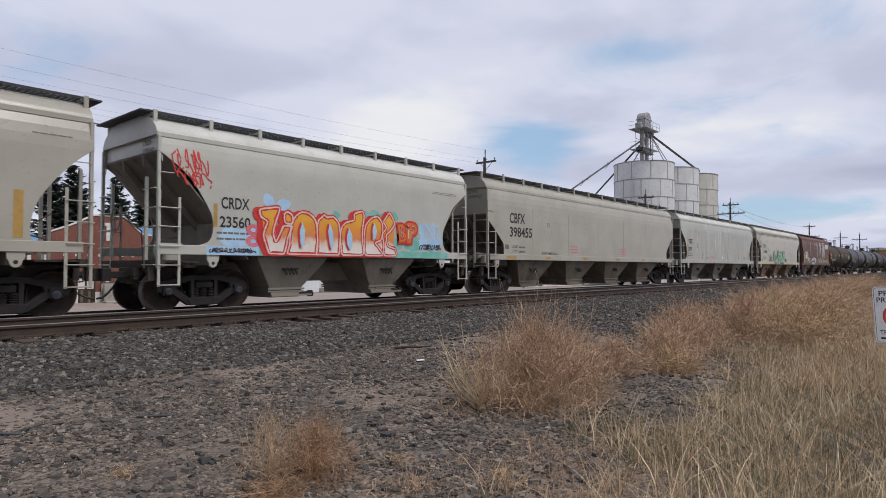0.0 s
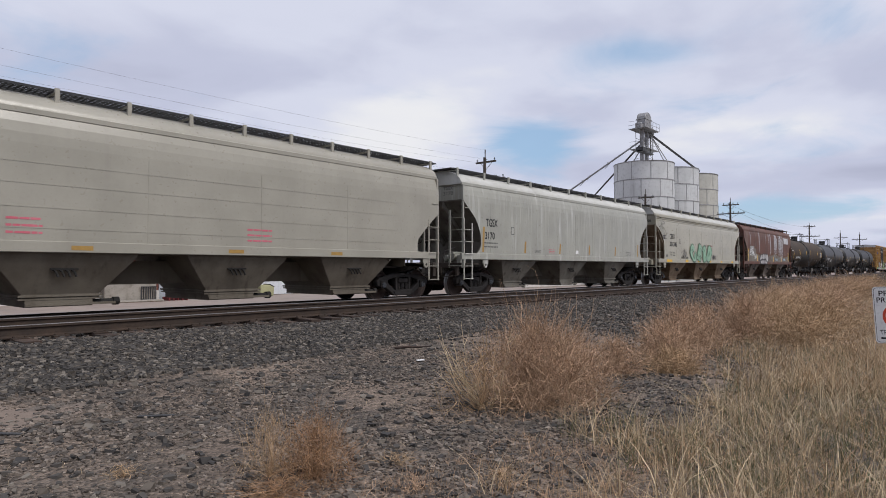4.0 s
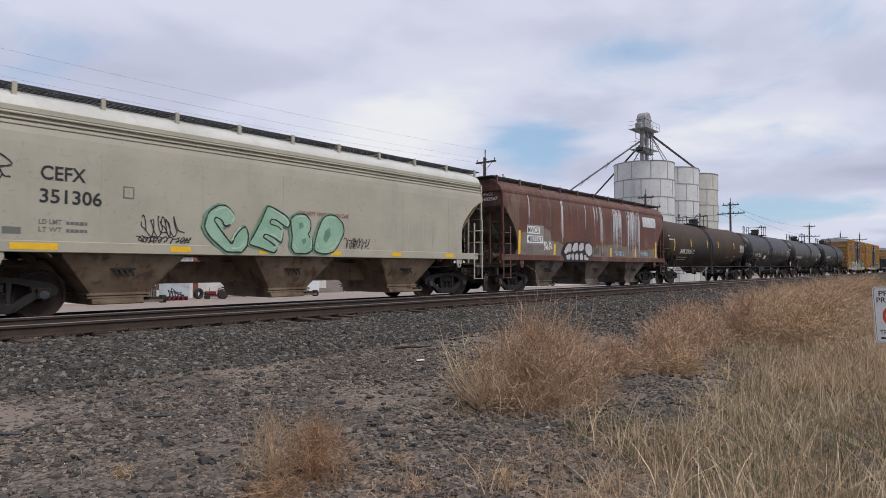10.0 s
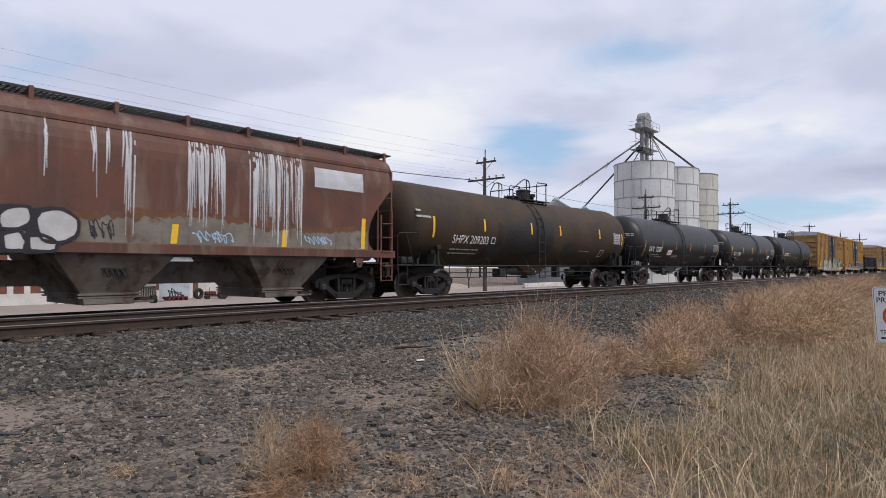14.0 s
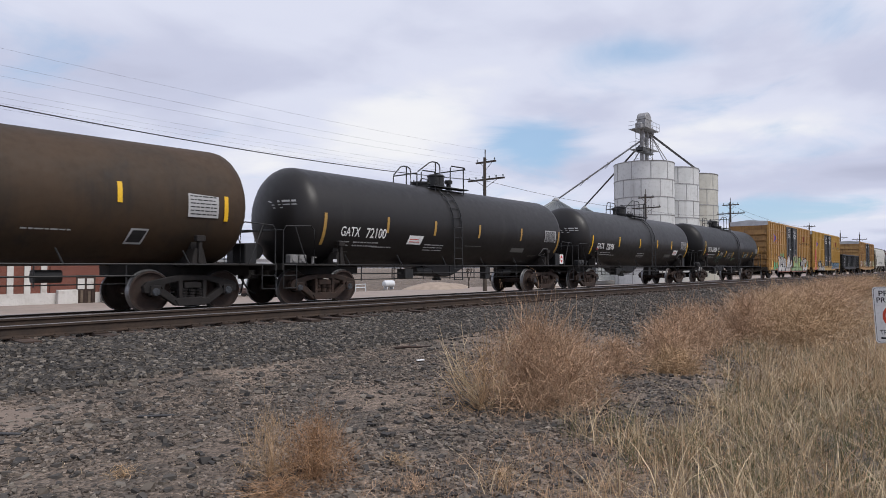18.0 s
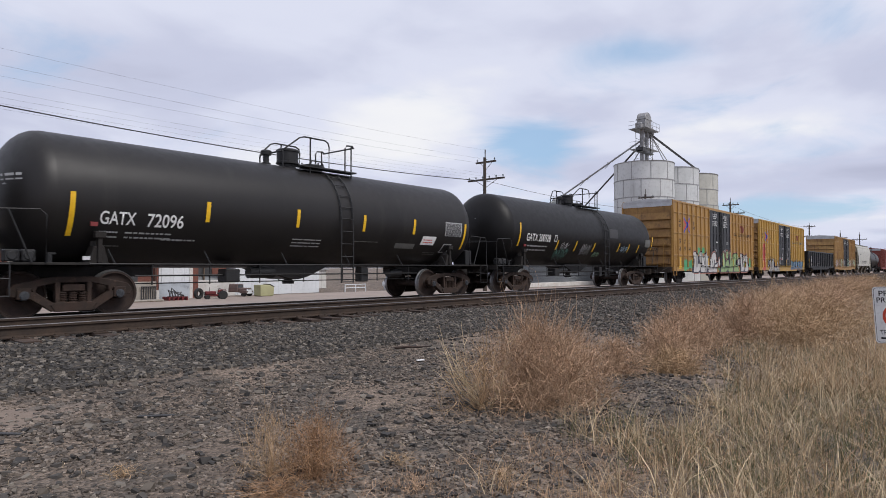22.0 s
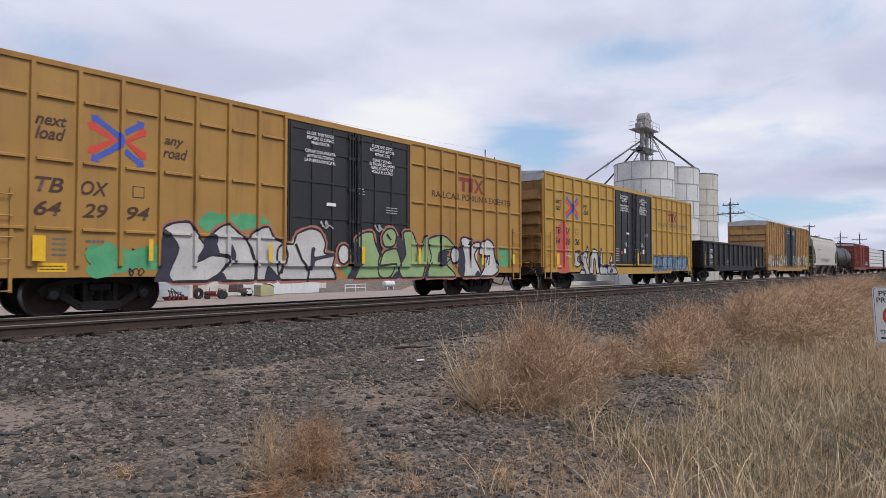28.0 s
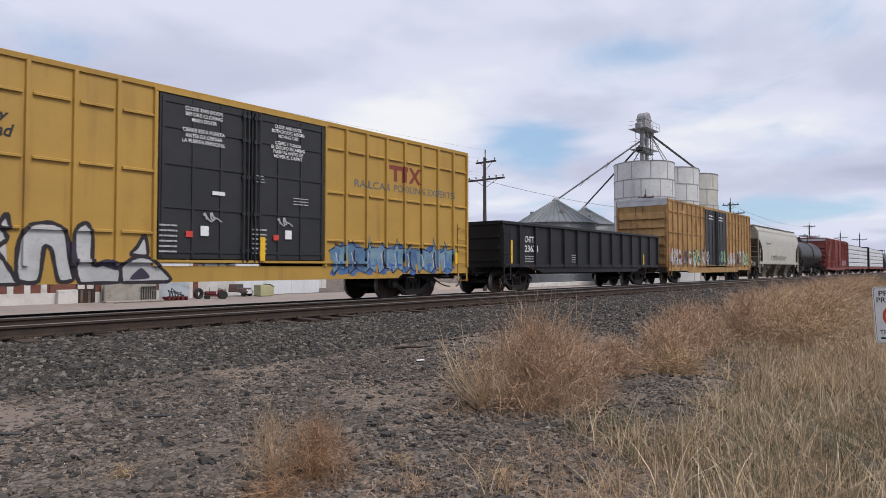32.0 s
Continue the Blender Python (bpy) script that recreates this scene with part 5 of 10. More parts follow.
def brick_shop():
    b = thing("brick_building", "red brick shop with a stepped white-coped gable and blue roof behind", "building")
    y = 45.5
    gable = [(13.6, G0), (20.6, G0), (20.6, 3.70), (19.4, 3.80), (18.1, 4.98), (16.2, 4.98), (14.8, 4.25), (13.6, 3.75)]
    part("front_wall", M().prism([(a, c) for a, c in gable], 1, y, y + 0.35), BRICK, b)
    part("back_block", M().box(13.8, 20.4, y + 0.35, y + 9, G0, 3.6), BRICK, b)
    cp = M()
    top = [(13.5, 3.75), (14.8, 4.27), (16.2, 5.0), (18.1, 5.0), (19.4, 3.82), (20.7, 3.70)]
    for (xa, za), (xb, zb) in zip(top, top[1:]):
        cp.prism([(xa, za), (xb, zb), (xb, zb + 0.09), (xa, za + 0.09)], 1, y - 0.06, y + 0.42)
    part("coping", cp, PLASTER, b)
    part("pilaster", M().box(16.95, 17.2, y - 0.06, y, 3.3, 4.45).box(16.82, 17.33, y - 0.09, y, 4.35, 4.55), PLASTER, b)
    part("base_course", M().box(13.55, 20.65, y - 0.05, y, G0, -0.2), PLASTER, b)
    part("corner_block", M().box(13.9, 15.1, y - 0.5, y - 0.05, G0, 0.0), PLASTER, b, bevel=0.04)
    part("side_door", M().box(18.45, 19.1, y - 0.04, y, G0, 1.25), DARKSTEEL, b)
    part("wall_lamp", M().box(16.95, 17.15, y - 0.14, y, 0.40, 0.56), PLASTER, b, bevel=0.02)
    part("door_post", M().box(20.18, 20.34, y - 0.3, y - 0.16, G0, 1.8), BROWNPOST, b)
    # Row of nine small pale blocks along the front wall.
    for k in range(9):
        part("sign_lamp", M().box(14.3 + k * 0.72, 14.5 + k * 0.72, y - 0.05, y, 2.2, 2.38), PLASTER, b)
    dw = part("boarded_doorway", M().box(15.12, 16.3, y - 0.06, y, G0, 0.95), DOORWOOD, b)
    for x in (15.2, 15.76):
        part("pane", M().box(x, x + 0.42, y - 0.08, y - 0.06, 0.02, 0.72), PLASTER, dw)
    for k in range(5):
        part("board", M().box(15.14 + 0.23 * k, 15.30 + 0.23 * k, y - 0.10, y - 0.062, G0 + 0.05, -0.15 + 0.08 * (k % 3)), OLDWOOD if k % 2 else DOORWOOD, dw)
    w = thing("brick_wing", "low red brick wing with white pilasters under a blue metal roof", "building")
    part("front_wall", M().box(-8.0, 13.6, y + 0.1, y + 0.4, G0, 2.9), BRICK, w)
    part("base_course", M().box(-8.0, 13.55, y - 0.05, y + 0.1, G0, -0.2), PLASTER, w)
    for k in range(18):
        x = 13.25 - 0.92 * k
        part("pilaster", M().box(x - 0.17, x + 0.17, y + 0.0, y + 0.1, -0.35, 2.3), PLASTER, w)
    part("side_wall", M().box(-8.0, 13.6, y + 0.4, y + 9, G0, 2.8), BRICK, w)
    rf = M()
    rf.prism([(y - 0.3, 2.85), (y + 8.0, 4.75), (y + 8.0, 4.85), (y - 0.3, 2.95)], 0, -8.4, 13.5)
    rf.prism([(y + 1.0, 3.25), (y + 8.0, 4.75), (y + 8.0, 4.85), (y + 1.0, 3.35)], 0, 20.7, 24.5)
    part("roof", rf, BLUEROOF, w)
    part("annex_wall", M().box(20.7, 24.3, y + 1.2, y + 9, G0, 3.3), BRICK, w)
    for k in range(30):
        x = -8.2 + 0.72 * k
        part("roof_seam", M().prism([(y - 0.3, 2.95), (y + 8.0, 4.85), (y + 8.0, 4.89), (y - 0.3, 2.99)], 0, x, x + 0.04), BLUEROOF, w)


brick_shop()


def shed(name, label, x0, x1, y0, y1, h, mat, roof=None, ribs=0.9):
    b = thing(name, label, "building")
    part("wall", M().box(x0, x1, y0, y1, G0, h), mat, b)
    part("roof", M().prism([(x0 - 0.2, h), (x1 + 0.2, h), (x1 + 0.2, h + 0.12), ((x0 + x1) / 2, h + 0.35), (x0 - 0.2, h + 0.12)], 1, y0 - 0.25, y1 + 0.2), roof or mat, b)
    k = x0 + 0.2
    while k < x1 - 0.1:
        part("siding_rib", M().box(k, k + 0.06, y0 - 0.03, y0, G0, h), mat, b)
        k += ribs
    return b


sh = shed("garage", "white metal garage with a dusty pale blue lower wall", 21.1, 23.5, 46.55, 54, 2.3, WHITESIDE)
part("lower_wall", M().box(21.1, 23.5, 46.50, 46.53, G0, 0.32), BLUEDUST, sh)
part("corner_board", M().box(23.5, 23.75, 46.5, 46.7, G0, 2.3), PLASTER, sh)
sd = shed("shed", "grey and white equipment shed with an open front", 23.9, 28.3, 49.5, 55, 1.95, GREYSIDE)
# Dark panel on the closed wall paints the shade inside the open front.
part("open_bay", M().box(24.7, 28.0, 49.40, 49.46, 0.78, 1.55), DARKSTEEL, sd)
part("brick_panel", M().box(26.9, 28.2, 49.32, 49.40, 0.80, 1.5), BRICK, sd)
part("doorway", M().box(24.2, 24.85, 49.38, 49.46, G0, 0.05), DARKSTEEL, sd)
for x in (24.7, 26.1, 27.5):
    part("bay_post", M().box(x, x + 0.12, 49.28, 49.40, G0, 1.9), OLDWOOD, sd)
part("low_wall", M().box(25.0, 28.4, 48.2, 48.4, G0, 0.42), PLASTER, sd, bevel=0.02)
for q in range(4):
    tagged(part("plank", M().box(-1.7 + 0.2 * q, 1.75 - 0.15 * q, -0.09, 0.09, 0, 0.05), (OLDWOOD, CONCRETE)[q % 2], at=pose(18.35, 43.25 + 0.14 * q, G0 + 0.02 + 0.05 * (q % 2), 0, 0, (1.5, -2, 2.5, -1)[q]), bevel=0.008), "weathered grey plank lying before a concrete bin", "plank", group="planks before the bin")
wh = shed("warehouse", "long white metal warehouse across the street", 28.6, 37.6, 48.5, 60, 2.2, WHITESIDE, ribs=1.4)
hs = shed("house", "small pale house with a dark roof", 41.5, 46.0, 58, 66, 1.2, PLASTER, GREYSIDE)
window(hs, 43.4, 58, -0.2, 0.6, 0.7)
# concrete bin with a steel gate, palings and a red implement
box = thing("concrete_bin", "weathered concrete bin with a dark steel gate leaning on it", "bin")
part("wall", M().box(16.6, 20.1, 44.7, 44.9, G0, 0.45), CONCRETE, box, bevel=0.03)
part("wall", M().box(16.6, 20.1, 45.2, 45.35, G0, 0.40), CONCRETE, box, bevel=0.03)
part("slab", M().box(16.4, 20.3, 43.9, 44.6, G0, G0 + 0.14), CONCRETE, box, bevel=0.03)
g = M()
for k in range(7):
    g.box(19.0 + 0.16 * k, 19.05 + 0.16 * k, 44.58, 44.64, G0 + 0.1, 0.1)
g.box(19.0, 20.05, 44.57, 44.65, 0.05, 0.12).box(19.0, 20.05, 44.57, 44.65, G0 + 0.1, G0 + 0.18)
part("gate", g, DARKSTEEL, box)
imp = thing("implement", "small red steel farm implement on the dirt", "farm implement")
RED = surf("tractor_red", (0.16, 0.022, 0.024), (0.10, 0.018, 0.02), 3.0, 0.5)
g = M().box(20.5, 22.0, 43.9, 44.0, G0 + 0.18, G0 + 0.28).box(20.5, 22.0, 44.5, 44.6, G0 + 0.18, G0 + 0.28)
for k in range(5):
    g.box(20.55 + 0.33 * k, 20.65 + 0.33 * k, 43.7, 44.7, G0, G0 + 0.3)
part("frame", g, RED, imp)
for k in range(5):
    part("tine", M().tube([(20.85 + 0.2 * k, 44.1, G0 + 0.28), (20.75 + 0.22 * k, 44.2, G0 + 0.75 - 0.06 * k), (21.1 + 0.16 * k, 44.3, G0 + 0.6)], 0.05, 6), DARKSTEEL, imp)
part("hitch", M().tube([(20.8, 44.2, G0 + 0.2), (21.0, 44.2, G0 + 0.9), (21.4, 44.2, G0 + 0.5), (21.9, 44.2, G0 + 0.35)], 0.06, 6), DARKSTEEL, imp)

# red tractor
TYRE = surf("tyre_rubber", (0.03, 0.03, 0.03), (0.022, 0.022, 0.022), 5.0, 0.85)


def tractor():
    t = thing("tractor", "small old red tractor with grey wheel rims parked on dirt", "tractor", pose(24.3, 43.7, G0, 0, 0, -22) @ Matrix.Scale(0.8, 4))
    part("hood", M().box(-1.15, -0.15, -0.18, 0.18, 0.42, 0.78), RED, t, bevel=0.08)
    part("chassis", M().box(-1.1, 0.6, -0.12, 0.12, 0.30, 0.48), RED, t, bevel=0.03)
    part("grille", M().box(-1.2, -1.15, -0.15, 0.15, 0.40, 0.72), DARKSTEEL, t)
    part("seat", M().box(0.35, 0.7, -0.17, 0.17, 0.72, 0.78).box(0.64, 0.7, -0.17, 0.17, 0.78, 0.95), DARKSTEEL, t, bevel=0.03)
    part("steering_wheel", M().tube([(-0.15, 0, 0.75), (0.15, 0, 1.0)], 0.02, 6).lathe([(0.13, 0), (0.16, 0.02), (0.13, 0.04)], c=(0.15, 0, 0.98), axis=2, n=16), DARKSTEEL, t)
    part("exhaust", M().tube([(-0.75, 0.05, 0.75), (-0.75, 0.05, 1.15)], 0.025, 6), DARKSTEEL, t)
    for x, r, w in ((0.42, 0.42, 0.24), (-0.95, 0.22, 0.12)):
        for y in (-0.55, 0.55):
            tw = part("wheel", M().lathe([(r * 0.62, -w / 2), (r * 0.92, -w / 2), (r, -w / 4), (r, w / 4), (r * 0.92, w / 2), (r * 0.62, w / 2)], c=(x, y, r), axis=1, n=24), TYRE, t, smooth=True)
            part("rim", M().lathe([(r * 0.63, -w / 3), (r * 0.3, -w / 5), (0.05, -w / 4), (0.05, w / 4), (r * 0.3, w / 5), (r * 0.63, w / 3)], c=(x, y, r), axis=1, n=24), GREYSIDE, tw)
    for y in (-0.45, 0.45):
        part("mudguard", M().prism([(0.0, 0.62), (0.1, 0.86), (0.42, 0.94), (0.75, 0.84), (0.78, 0.8), (0.42, 0.88), (0.14, 0.8), (0.06, 0.6)], 1, y - 0.12, y + 0.12), RED, t)


tractor()
ty = thing("spare_wheel", "large worn black tyre standing against a shed", "tyre", pose(23.35, 44.8, G0 + 0.42, 0, 0, 15))
part("tyre", M().lathe([(0.19, -0.10), (0.38, -0.13), (0.42, -0.06), (0.42, 0.06), (0.38, 0.13), (0.19, 0.10), (0.19, -0.10)], axis=1, n=24, cap=False), TYRE, ty, smooth=True)
TRUCKBROWN = surf("faded_brown_truck_paint", (0.13, 0.085, 0.075), (0.085, 0.06, 0.054), 2.0, 0.6)
mc = thing("old_truck", "old brown pickup truck with a pale grille facing the street", "truck", pose(28.0, 45.6, G0, 0, 0, 28) @ Matrix.Scale(0.70, 4))
part("cab", M().prism([(-0.75, 0.55), (0.75, 0.55), (0.70, 1.05), (0.55, 1.5), (-0.55, 1.5), (-0.70, 1.05)], 1, 0.9, 2.1), TRUCKBROWN, mc, bevel=0.06)
part("windscreen", M().box(-0.55, 0.55, 0.86, 0.9, 1.08, 1.42), GLASS, mc)
part("hood", M().prism([(-0.55, 0.5), (0.55, 0.5), (0.5, 0.95), (0.3, 1.05), (-0.3, 1.05), (-0.5, 0.95)], 1, -0.3, 0.9), TRUCKBROWN, mc, bevel=0.06)
part("grille", M().box(-0.42, 0.42, -0.34, -0.3, 0.5, 0.85), WHITESIDE, mc)
for x in (-0.62, 0.62):
    part("headlight", M().cyl((x * 0.9, -0.36, 0.78), (x * 0.9, -0.25, 0.78), 0.11, 12), WHITESIDE, mc)
    part("mudguard", M().prism([(-0.35, 0.42), (-0.25, 0.72), (0.1, 0.80), (0.45, 0.7), (0.6, 0.42)], 0, x - 0.16, x + 0.16), TRUCKBROWN, mc, bevel=0.04)
    part("wheel", M().lathe([(0.15, -0.1), (0.33, -0.09), (0.33, 0.09), (0.15, 0.1)], c=(x, 0.1, 0.33), axis=0, n=18), TYRE, mc)
part("bumper", M().box(-0.8, 0.8, -0.45, -0.38, 0.38, 0.52), WHITESIDE, mc, bevel=0.02)
dm = thing("dumpster", "pale olive steel dumpster with a sloped lid", "dumpster", pose(29.1, 44.9, G0))
OLIVE = surf("pale_olive_paint", (0.40, 0.39, 0.22), (0.33, 0.32, 0.18), 1.5, 0.7)
part("body", M().prism([(-0.62, 0.06), (0.62, 0.06), (0.66, 0.78), (0.25, 0.98), (-0.64, 0.98)], 1, -0.5, 0.5), OLIVE, dm, bevel=0.03)
part("lid", M().prism([(0.27, 1.0), (0.69, 0.80), (0.69, 0.84), (0.27, 1.04)], 1, -0.52, 0.52), DARKSTEEL, dm)
for x in (-0.5, 0.5):
    part("foot", M().box(x - 0.08, x + 0.08, -0.4, 0.4, 0.0, 0.06), DARKSTEEL, dm)
fe = thing("rail_fence", "low white pipe fence along the dirt lot", "fence")
for k in range(3):
    part("post", M().cyl((39.6 + 1.35 * k, 47.0, G0), (39.6 + 1.35 * k, 47.0, G0 + 0.75), 0.05, 8), WHITESIDE, fe)
for z in (0.40, 0.72):
    part("rail", M().cyl((39.6, 47.0, G0 + z), (42.3, 47.0, G0 + z), 0.035, 8), WHITESIDE, fe)
pt = thing("propane_tank", "white horizontal propane tank on short legs", "tank", pose(47.5, 49.0, G0))
part("vessel", M().lathe([(0.05, -0.8), (0.3, -0.72), (0.38, -0.55), (0.38, 0.55), (0.3, 0.72), (0.05, 0.8)], c=(0, 0, 0.62), axis=0, n=20), WHITESIDE, pt, smooth=True)
for x in (-0.45, 0.45):
    part("leg", M().box(x - 0.06, x + 0.06, -0.25, 0.25, 0.0, 0.32), WHITESIDE, pt)
wl = thing("concrete_wall", "low pale concrete wall beside the grain bins", "wall")
part("wall", M().box(60.0, 96.0, 39.4, 39.7, G0, -0.35), PLASTER, wl, bevel=0.03)
part("footing", M().box(59.9, 96.1, 39.3, 39.8, G0, G0 + 0.12), CONCRETE, wl)
for q, (x, y, r, h) in enumerate(((52.0, 46.0, 3.0, 0.8), (56.5, 47.5, 2.2, 0.55))):
    rnd = random.Random(q)
    g = M()
    rings = []
    for k in range(7):
        f = k / 6
        rings.append([(x + r * (1 - f) * (1 + 0.12 * math.sin(3 * a + q)) * math.cos(a) * 1.4, y + r * (1 - f) * math.sin(a), G0 - 0.02 + h * (1 - (1 - f) ** 2) + rnd.uniform(-0.03, 0.03)) for a in (2 * math.pi * j / 20 for j in range(20))])
    tagged(part("dirt_pile", M().rings(rings), surf("dirt_pile_soil_%s" % "ab"[q], (0.36, 0.29, 0.23), (0.29, 0.23, 0.18), 1.5, 0.95, bump=0.4), smooth=True), "low pile of pale brown dirt", "dirt pile", group="dirt piles")


# ---- grain elevator ----
def grain_bin(x, y, top, mat, label, r=3.8):
    b = thing("grain_bin", label, "grain bin", pose(x, y, G0), group="grain bins")
    h = top - G0
    n = 7
    for k in range(n):
        z0, z1 = k * h / n, (k + 1) * h / n
        ring = part("wall_ring", M().lathe([(r, z0 + 0.02), (r, z1 - 0.02)], axis=2, n=56, cap=False), mat, b, smooth=True)
        for q in range(10):
            part("vertical_seam", M().box(r - 0.02, r + 0.03, -0.045, 0.045, z0, z1), surf_hoop, ring, at=pose(0, 0, 0, 0, 0, 36 * (q + 0.5 * (k % 2))))
        part("hoop", M().lathe([(r, z1 - 0.06), (r + 0.05, z1 - 0.05), (r + 0.05, z1 + 0.05), (r, z1 + 0.06)], axis=2, n=56, cap=False), surf_hoop, b, smooth=True)
    part("roof", M().lathe([(r + 0.08, h), (r * 0.5, h + 0.2), (0.5, h + 0.36), (0.3, h + 0.38)], axis=2, n=56), mat, b)
    return b


surf_hoop = surf("bin_hoop_steel", (0.36, 0.36, 0.355), (0.30, 0.30, 0.295), 1.0, 0.6, metal=0.3)
bin1 = grain_bin(78.7, 33.0, 15.0, GALV, "tall galvanised grain bin with bolted ring seams")
g = M()
for k in range(14):
    a = 2 * math.pi * k / 14
    g.tube([(3.7 * math.cos(a), 3.7 * math.sin(a), 16.4), (3.7 * math.cos(a), 3.7 * math.sin(a), 17.3)], 0.03, 5)
grain_bin(87.2, 32.7, 15.2, GALV, "tall galvanised grain bin behind the first")
grain_bin(95.6, 32.7, 15.3, GALV2, "dull cream-grey grain bin at the end of the bins")


def cone_bin(x, y, r, eave, apex, label):
    b = thing("cone_bin", label, "grain bin", pose(x, y, G0), group="cone-roofed bins")
    he, ha = eave - G0, apex - G0
    g = M()
    rings = []
    z = 0.0
    while z < he - 0.1:
        rings += [(r, z), (r + 0.03, z + 0.05)]
        z += 0.1
    rings.append((r, he))
    part("wall", M().lathe(rings, axis=2, n=64, cap=False), CONEM, b)
    part("roof", M().lathe([(r + 0.25, he - 0.05), (r * 0.5, (he + ha) / 2), (0.5, ha - 0.25)], axis=2, n=48, cap=False), CONEM, b)
    n = 40
    for k in range(n):
        a = 2 * math.pi * k / n
        g = M().tube([((r + 0.25) * math.cos(a), (r + 0.25) * math.sin(a), he - 0.02), (0.5 * math.cos(a), 0.5 * math.sin(a), ha - 0.22)], [0.07, 0.04], 4)
        part("roof_rib", g, CONEM, b)
    part("cap", M().lathe([(0.55, ha - 0.3), (0.55, ha - 0.1), (0.2, ha + 0.25)], axis=2, n=16), SPOUT, b)
    for k in range(4):
        a = 2 * math.pi * (k + 0.5) / 4
        part("vent", M().box(r * 0.6 * math.cos(a) - 0.25, r * 0.6 * math.cos(a) + 0.25, r * 0.6 * math.sin(a) - 0.25, r * 0.6 * math.sin(a) + 0.25, he + (ha - he) * 0.4, he + (ha - he) * 0.4 + 0.35), SPOUT, b)


cone_bin(78.2, 46.0, 5.7, 7.75, 11.35, "corrugated steel bin with a ribbed conical roof")
cone_bin(105.8, 56.0, 5.7, 9.4, 12.9, "second corrugated steel bin with a conical roof")


def elevator():
    e = thing("elevator_leg", "grain elevator leg with a domed head, platforms and spouts", "grain elevator", pose(79.0, 33.0, 0))
    hx = 0.75
    for s in (-1, 1):
        part("leg_casing", M().box(s * hx - 0.19, s * hx + 0.19, -0.22, 0.22, 14.0, 20.2), SPOUT, e, bevel=0.02)
    g = M()
    for q in range(4):
        z = 15.9 + 1.3 * q
        g.tube([(-1.3, -0.6, z), (1.3, -0.6, z)], 0.03, 5).tube([(-1.3, 0.6, z), (1.3, 0.6, z)], 0.03, 5)
        if q < 3:
            s = 1 if q % 2 else -1
            g.tube([(-1.3 * s, -0.6, z), (1.3 * s, -0.6, z + 1.3)], 0.025, 5)
    for x in (-1.3, 1.3):
        for y in (-0.6, 0.6):
            g.tube([(x, y, 14.5), (x, y, 20.3)], 0.04, 5)
    part("tower_bracing", g, SPOUT, e)
    hd = []
    for k in range(9):
        a = math.pi * k / 8
        hd.append((1.02 * math.cos(a), 21.05 + 0.95 * math.sin(a)))
    part("head", M().prism([(-1.02, 19.75), *reversed(hd), (1.02, 19.75)], 1, -0.6, 0.6), SPOUT, e, bevel=0.05)
    part("head_band", M().box(-1.08, 1.08, -0.65, 0.65, 21.0, 21.12), surf_hoop, e)
    for z, w in ((19.55, 1.9), (16.9, 1.7), (17.7, 0.0)):
        if not w:
            continue
        part("platform", M().box(-w - 0.5, w, -1.3, 1.1, z, z + 0.07), SPOUT, e)
        g = M()
        for zz in (0.5, 1.0):
            g.tube([(-w - 0.5, -1.3, z + zz), (w, -1.3, z + zz)], 0.025, 5).tube([(-w - 0.5, -1.3, z + zz), (-w - 0.5, 1.1, z + zz)], 0.025, 5)
        for k in range(5):
            x = -w - 0.5 + k * (2 * w + 0.5) / 4
            g.tube([(x, -1.3, z), (x, -1.3, z + 1.0)], 0.025, 5)
        part("platform_railing", g, SPOUT, e)
    part("motor", M().box(-2.2, -1.35, -0.5, 0.3, 19.65, 20.35), SPOUT, e, bevel=0.06)
    part("distributor", M().lathe([(0.2, 20.1), (0.5, 19.7), (0.5, 19.4), (0.2, 19.0)], c=(2.0, 0, 0), axis=2, n=14), SPOUT, e)
    hub = (2.0, 0, 19.5)
    for name, q, r, m in (("grey_spout", (-0.6, 12.6, 11.5), 0.12, SPOUT), ("dark_spout", (26.2, 22.6, 13.1), 0.13, DARKSTEEL), ("dark_spout", (18.4, -1.0, 16.3), 0.15, DARKSTEEL),
                          ("dark_spout", (-1.5, -1.5, 16.0), 0.10, DARKSTEEL), ("grey_spout", (7.6, 0, 16.0), 0.06, SPOUT), ("grey_spout", (1.2, 2.0, 16.0), 0.07, SPOUT), ("grey_spout", (3.6, -1.6, 16.0), 0.06, SPOUT)):
        part(name, M().tube([hub, q], r, 8), m, e)
    # braces on the long spout
    a, b = Vector(hub), Vector((-0.6, 12.6, 11.5))
    for f in (0.42, 0.70):
        p = a.lerp(b, f)
        part("spout_brace", M().tube([p + Vector((0.6, -0.5, 0.7)), p - Vector((0.6, -0.5, 0.9))], 0.05, 5).tube([p + Vector((0.9, 0, 0.2)), p - Vector((0.9, 0, 0.2))], 0.05, 5), SPOUT, e)
    part("catwalk", M().box(-5.2, -1.6, -1.9, -1.2, 15.95, 16.1).box(-5.2, -4.4, -2.0, -1.1, 16.0, 16.5), DARKSTEEL, e)
    return e


elevator()


# ---- poles and wires ----
INSUL = surf("glass_insulator", (0.10, 0.12, 0.12), (0.07, 0.09, 0.09), 3.0, 0.3)


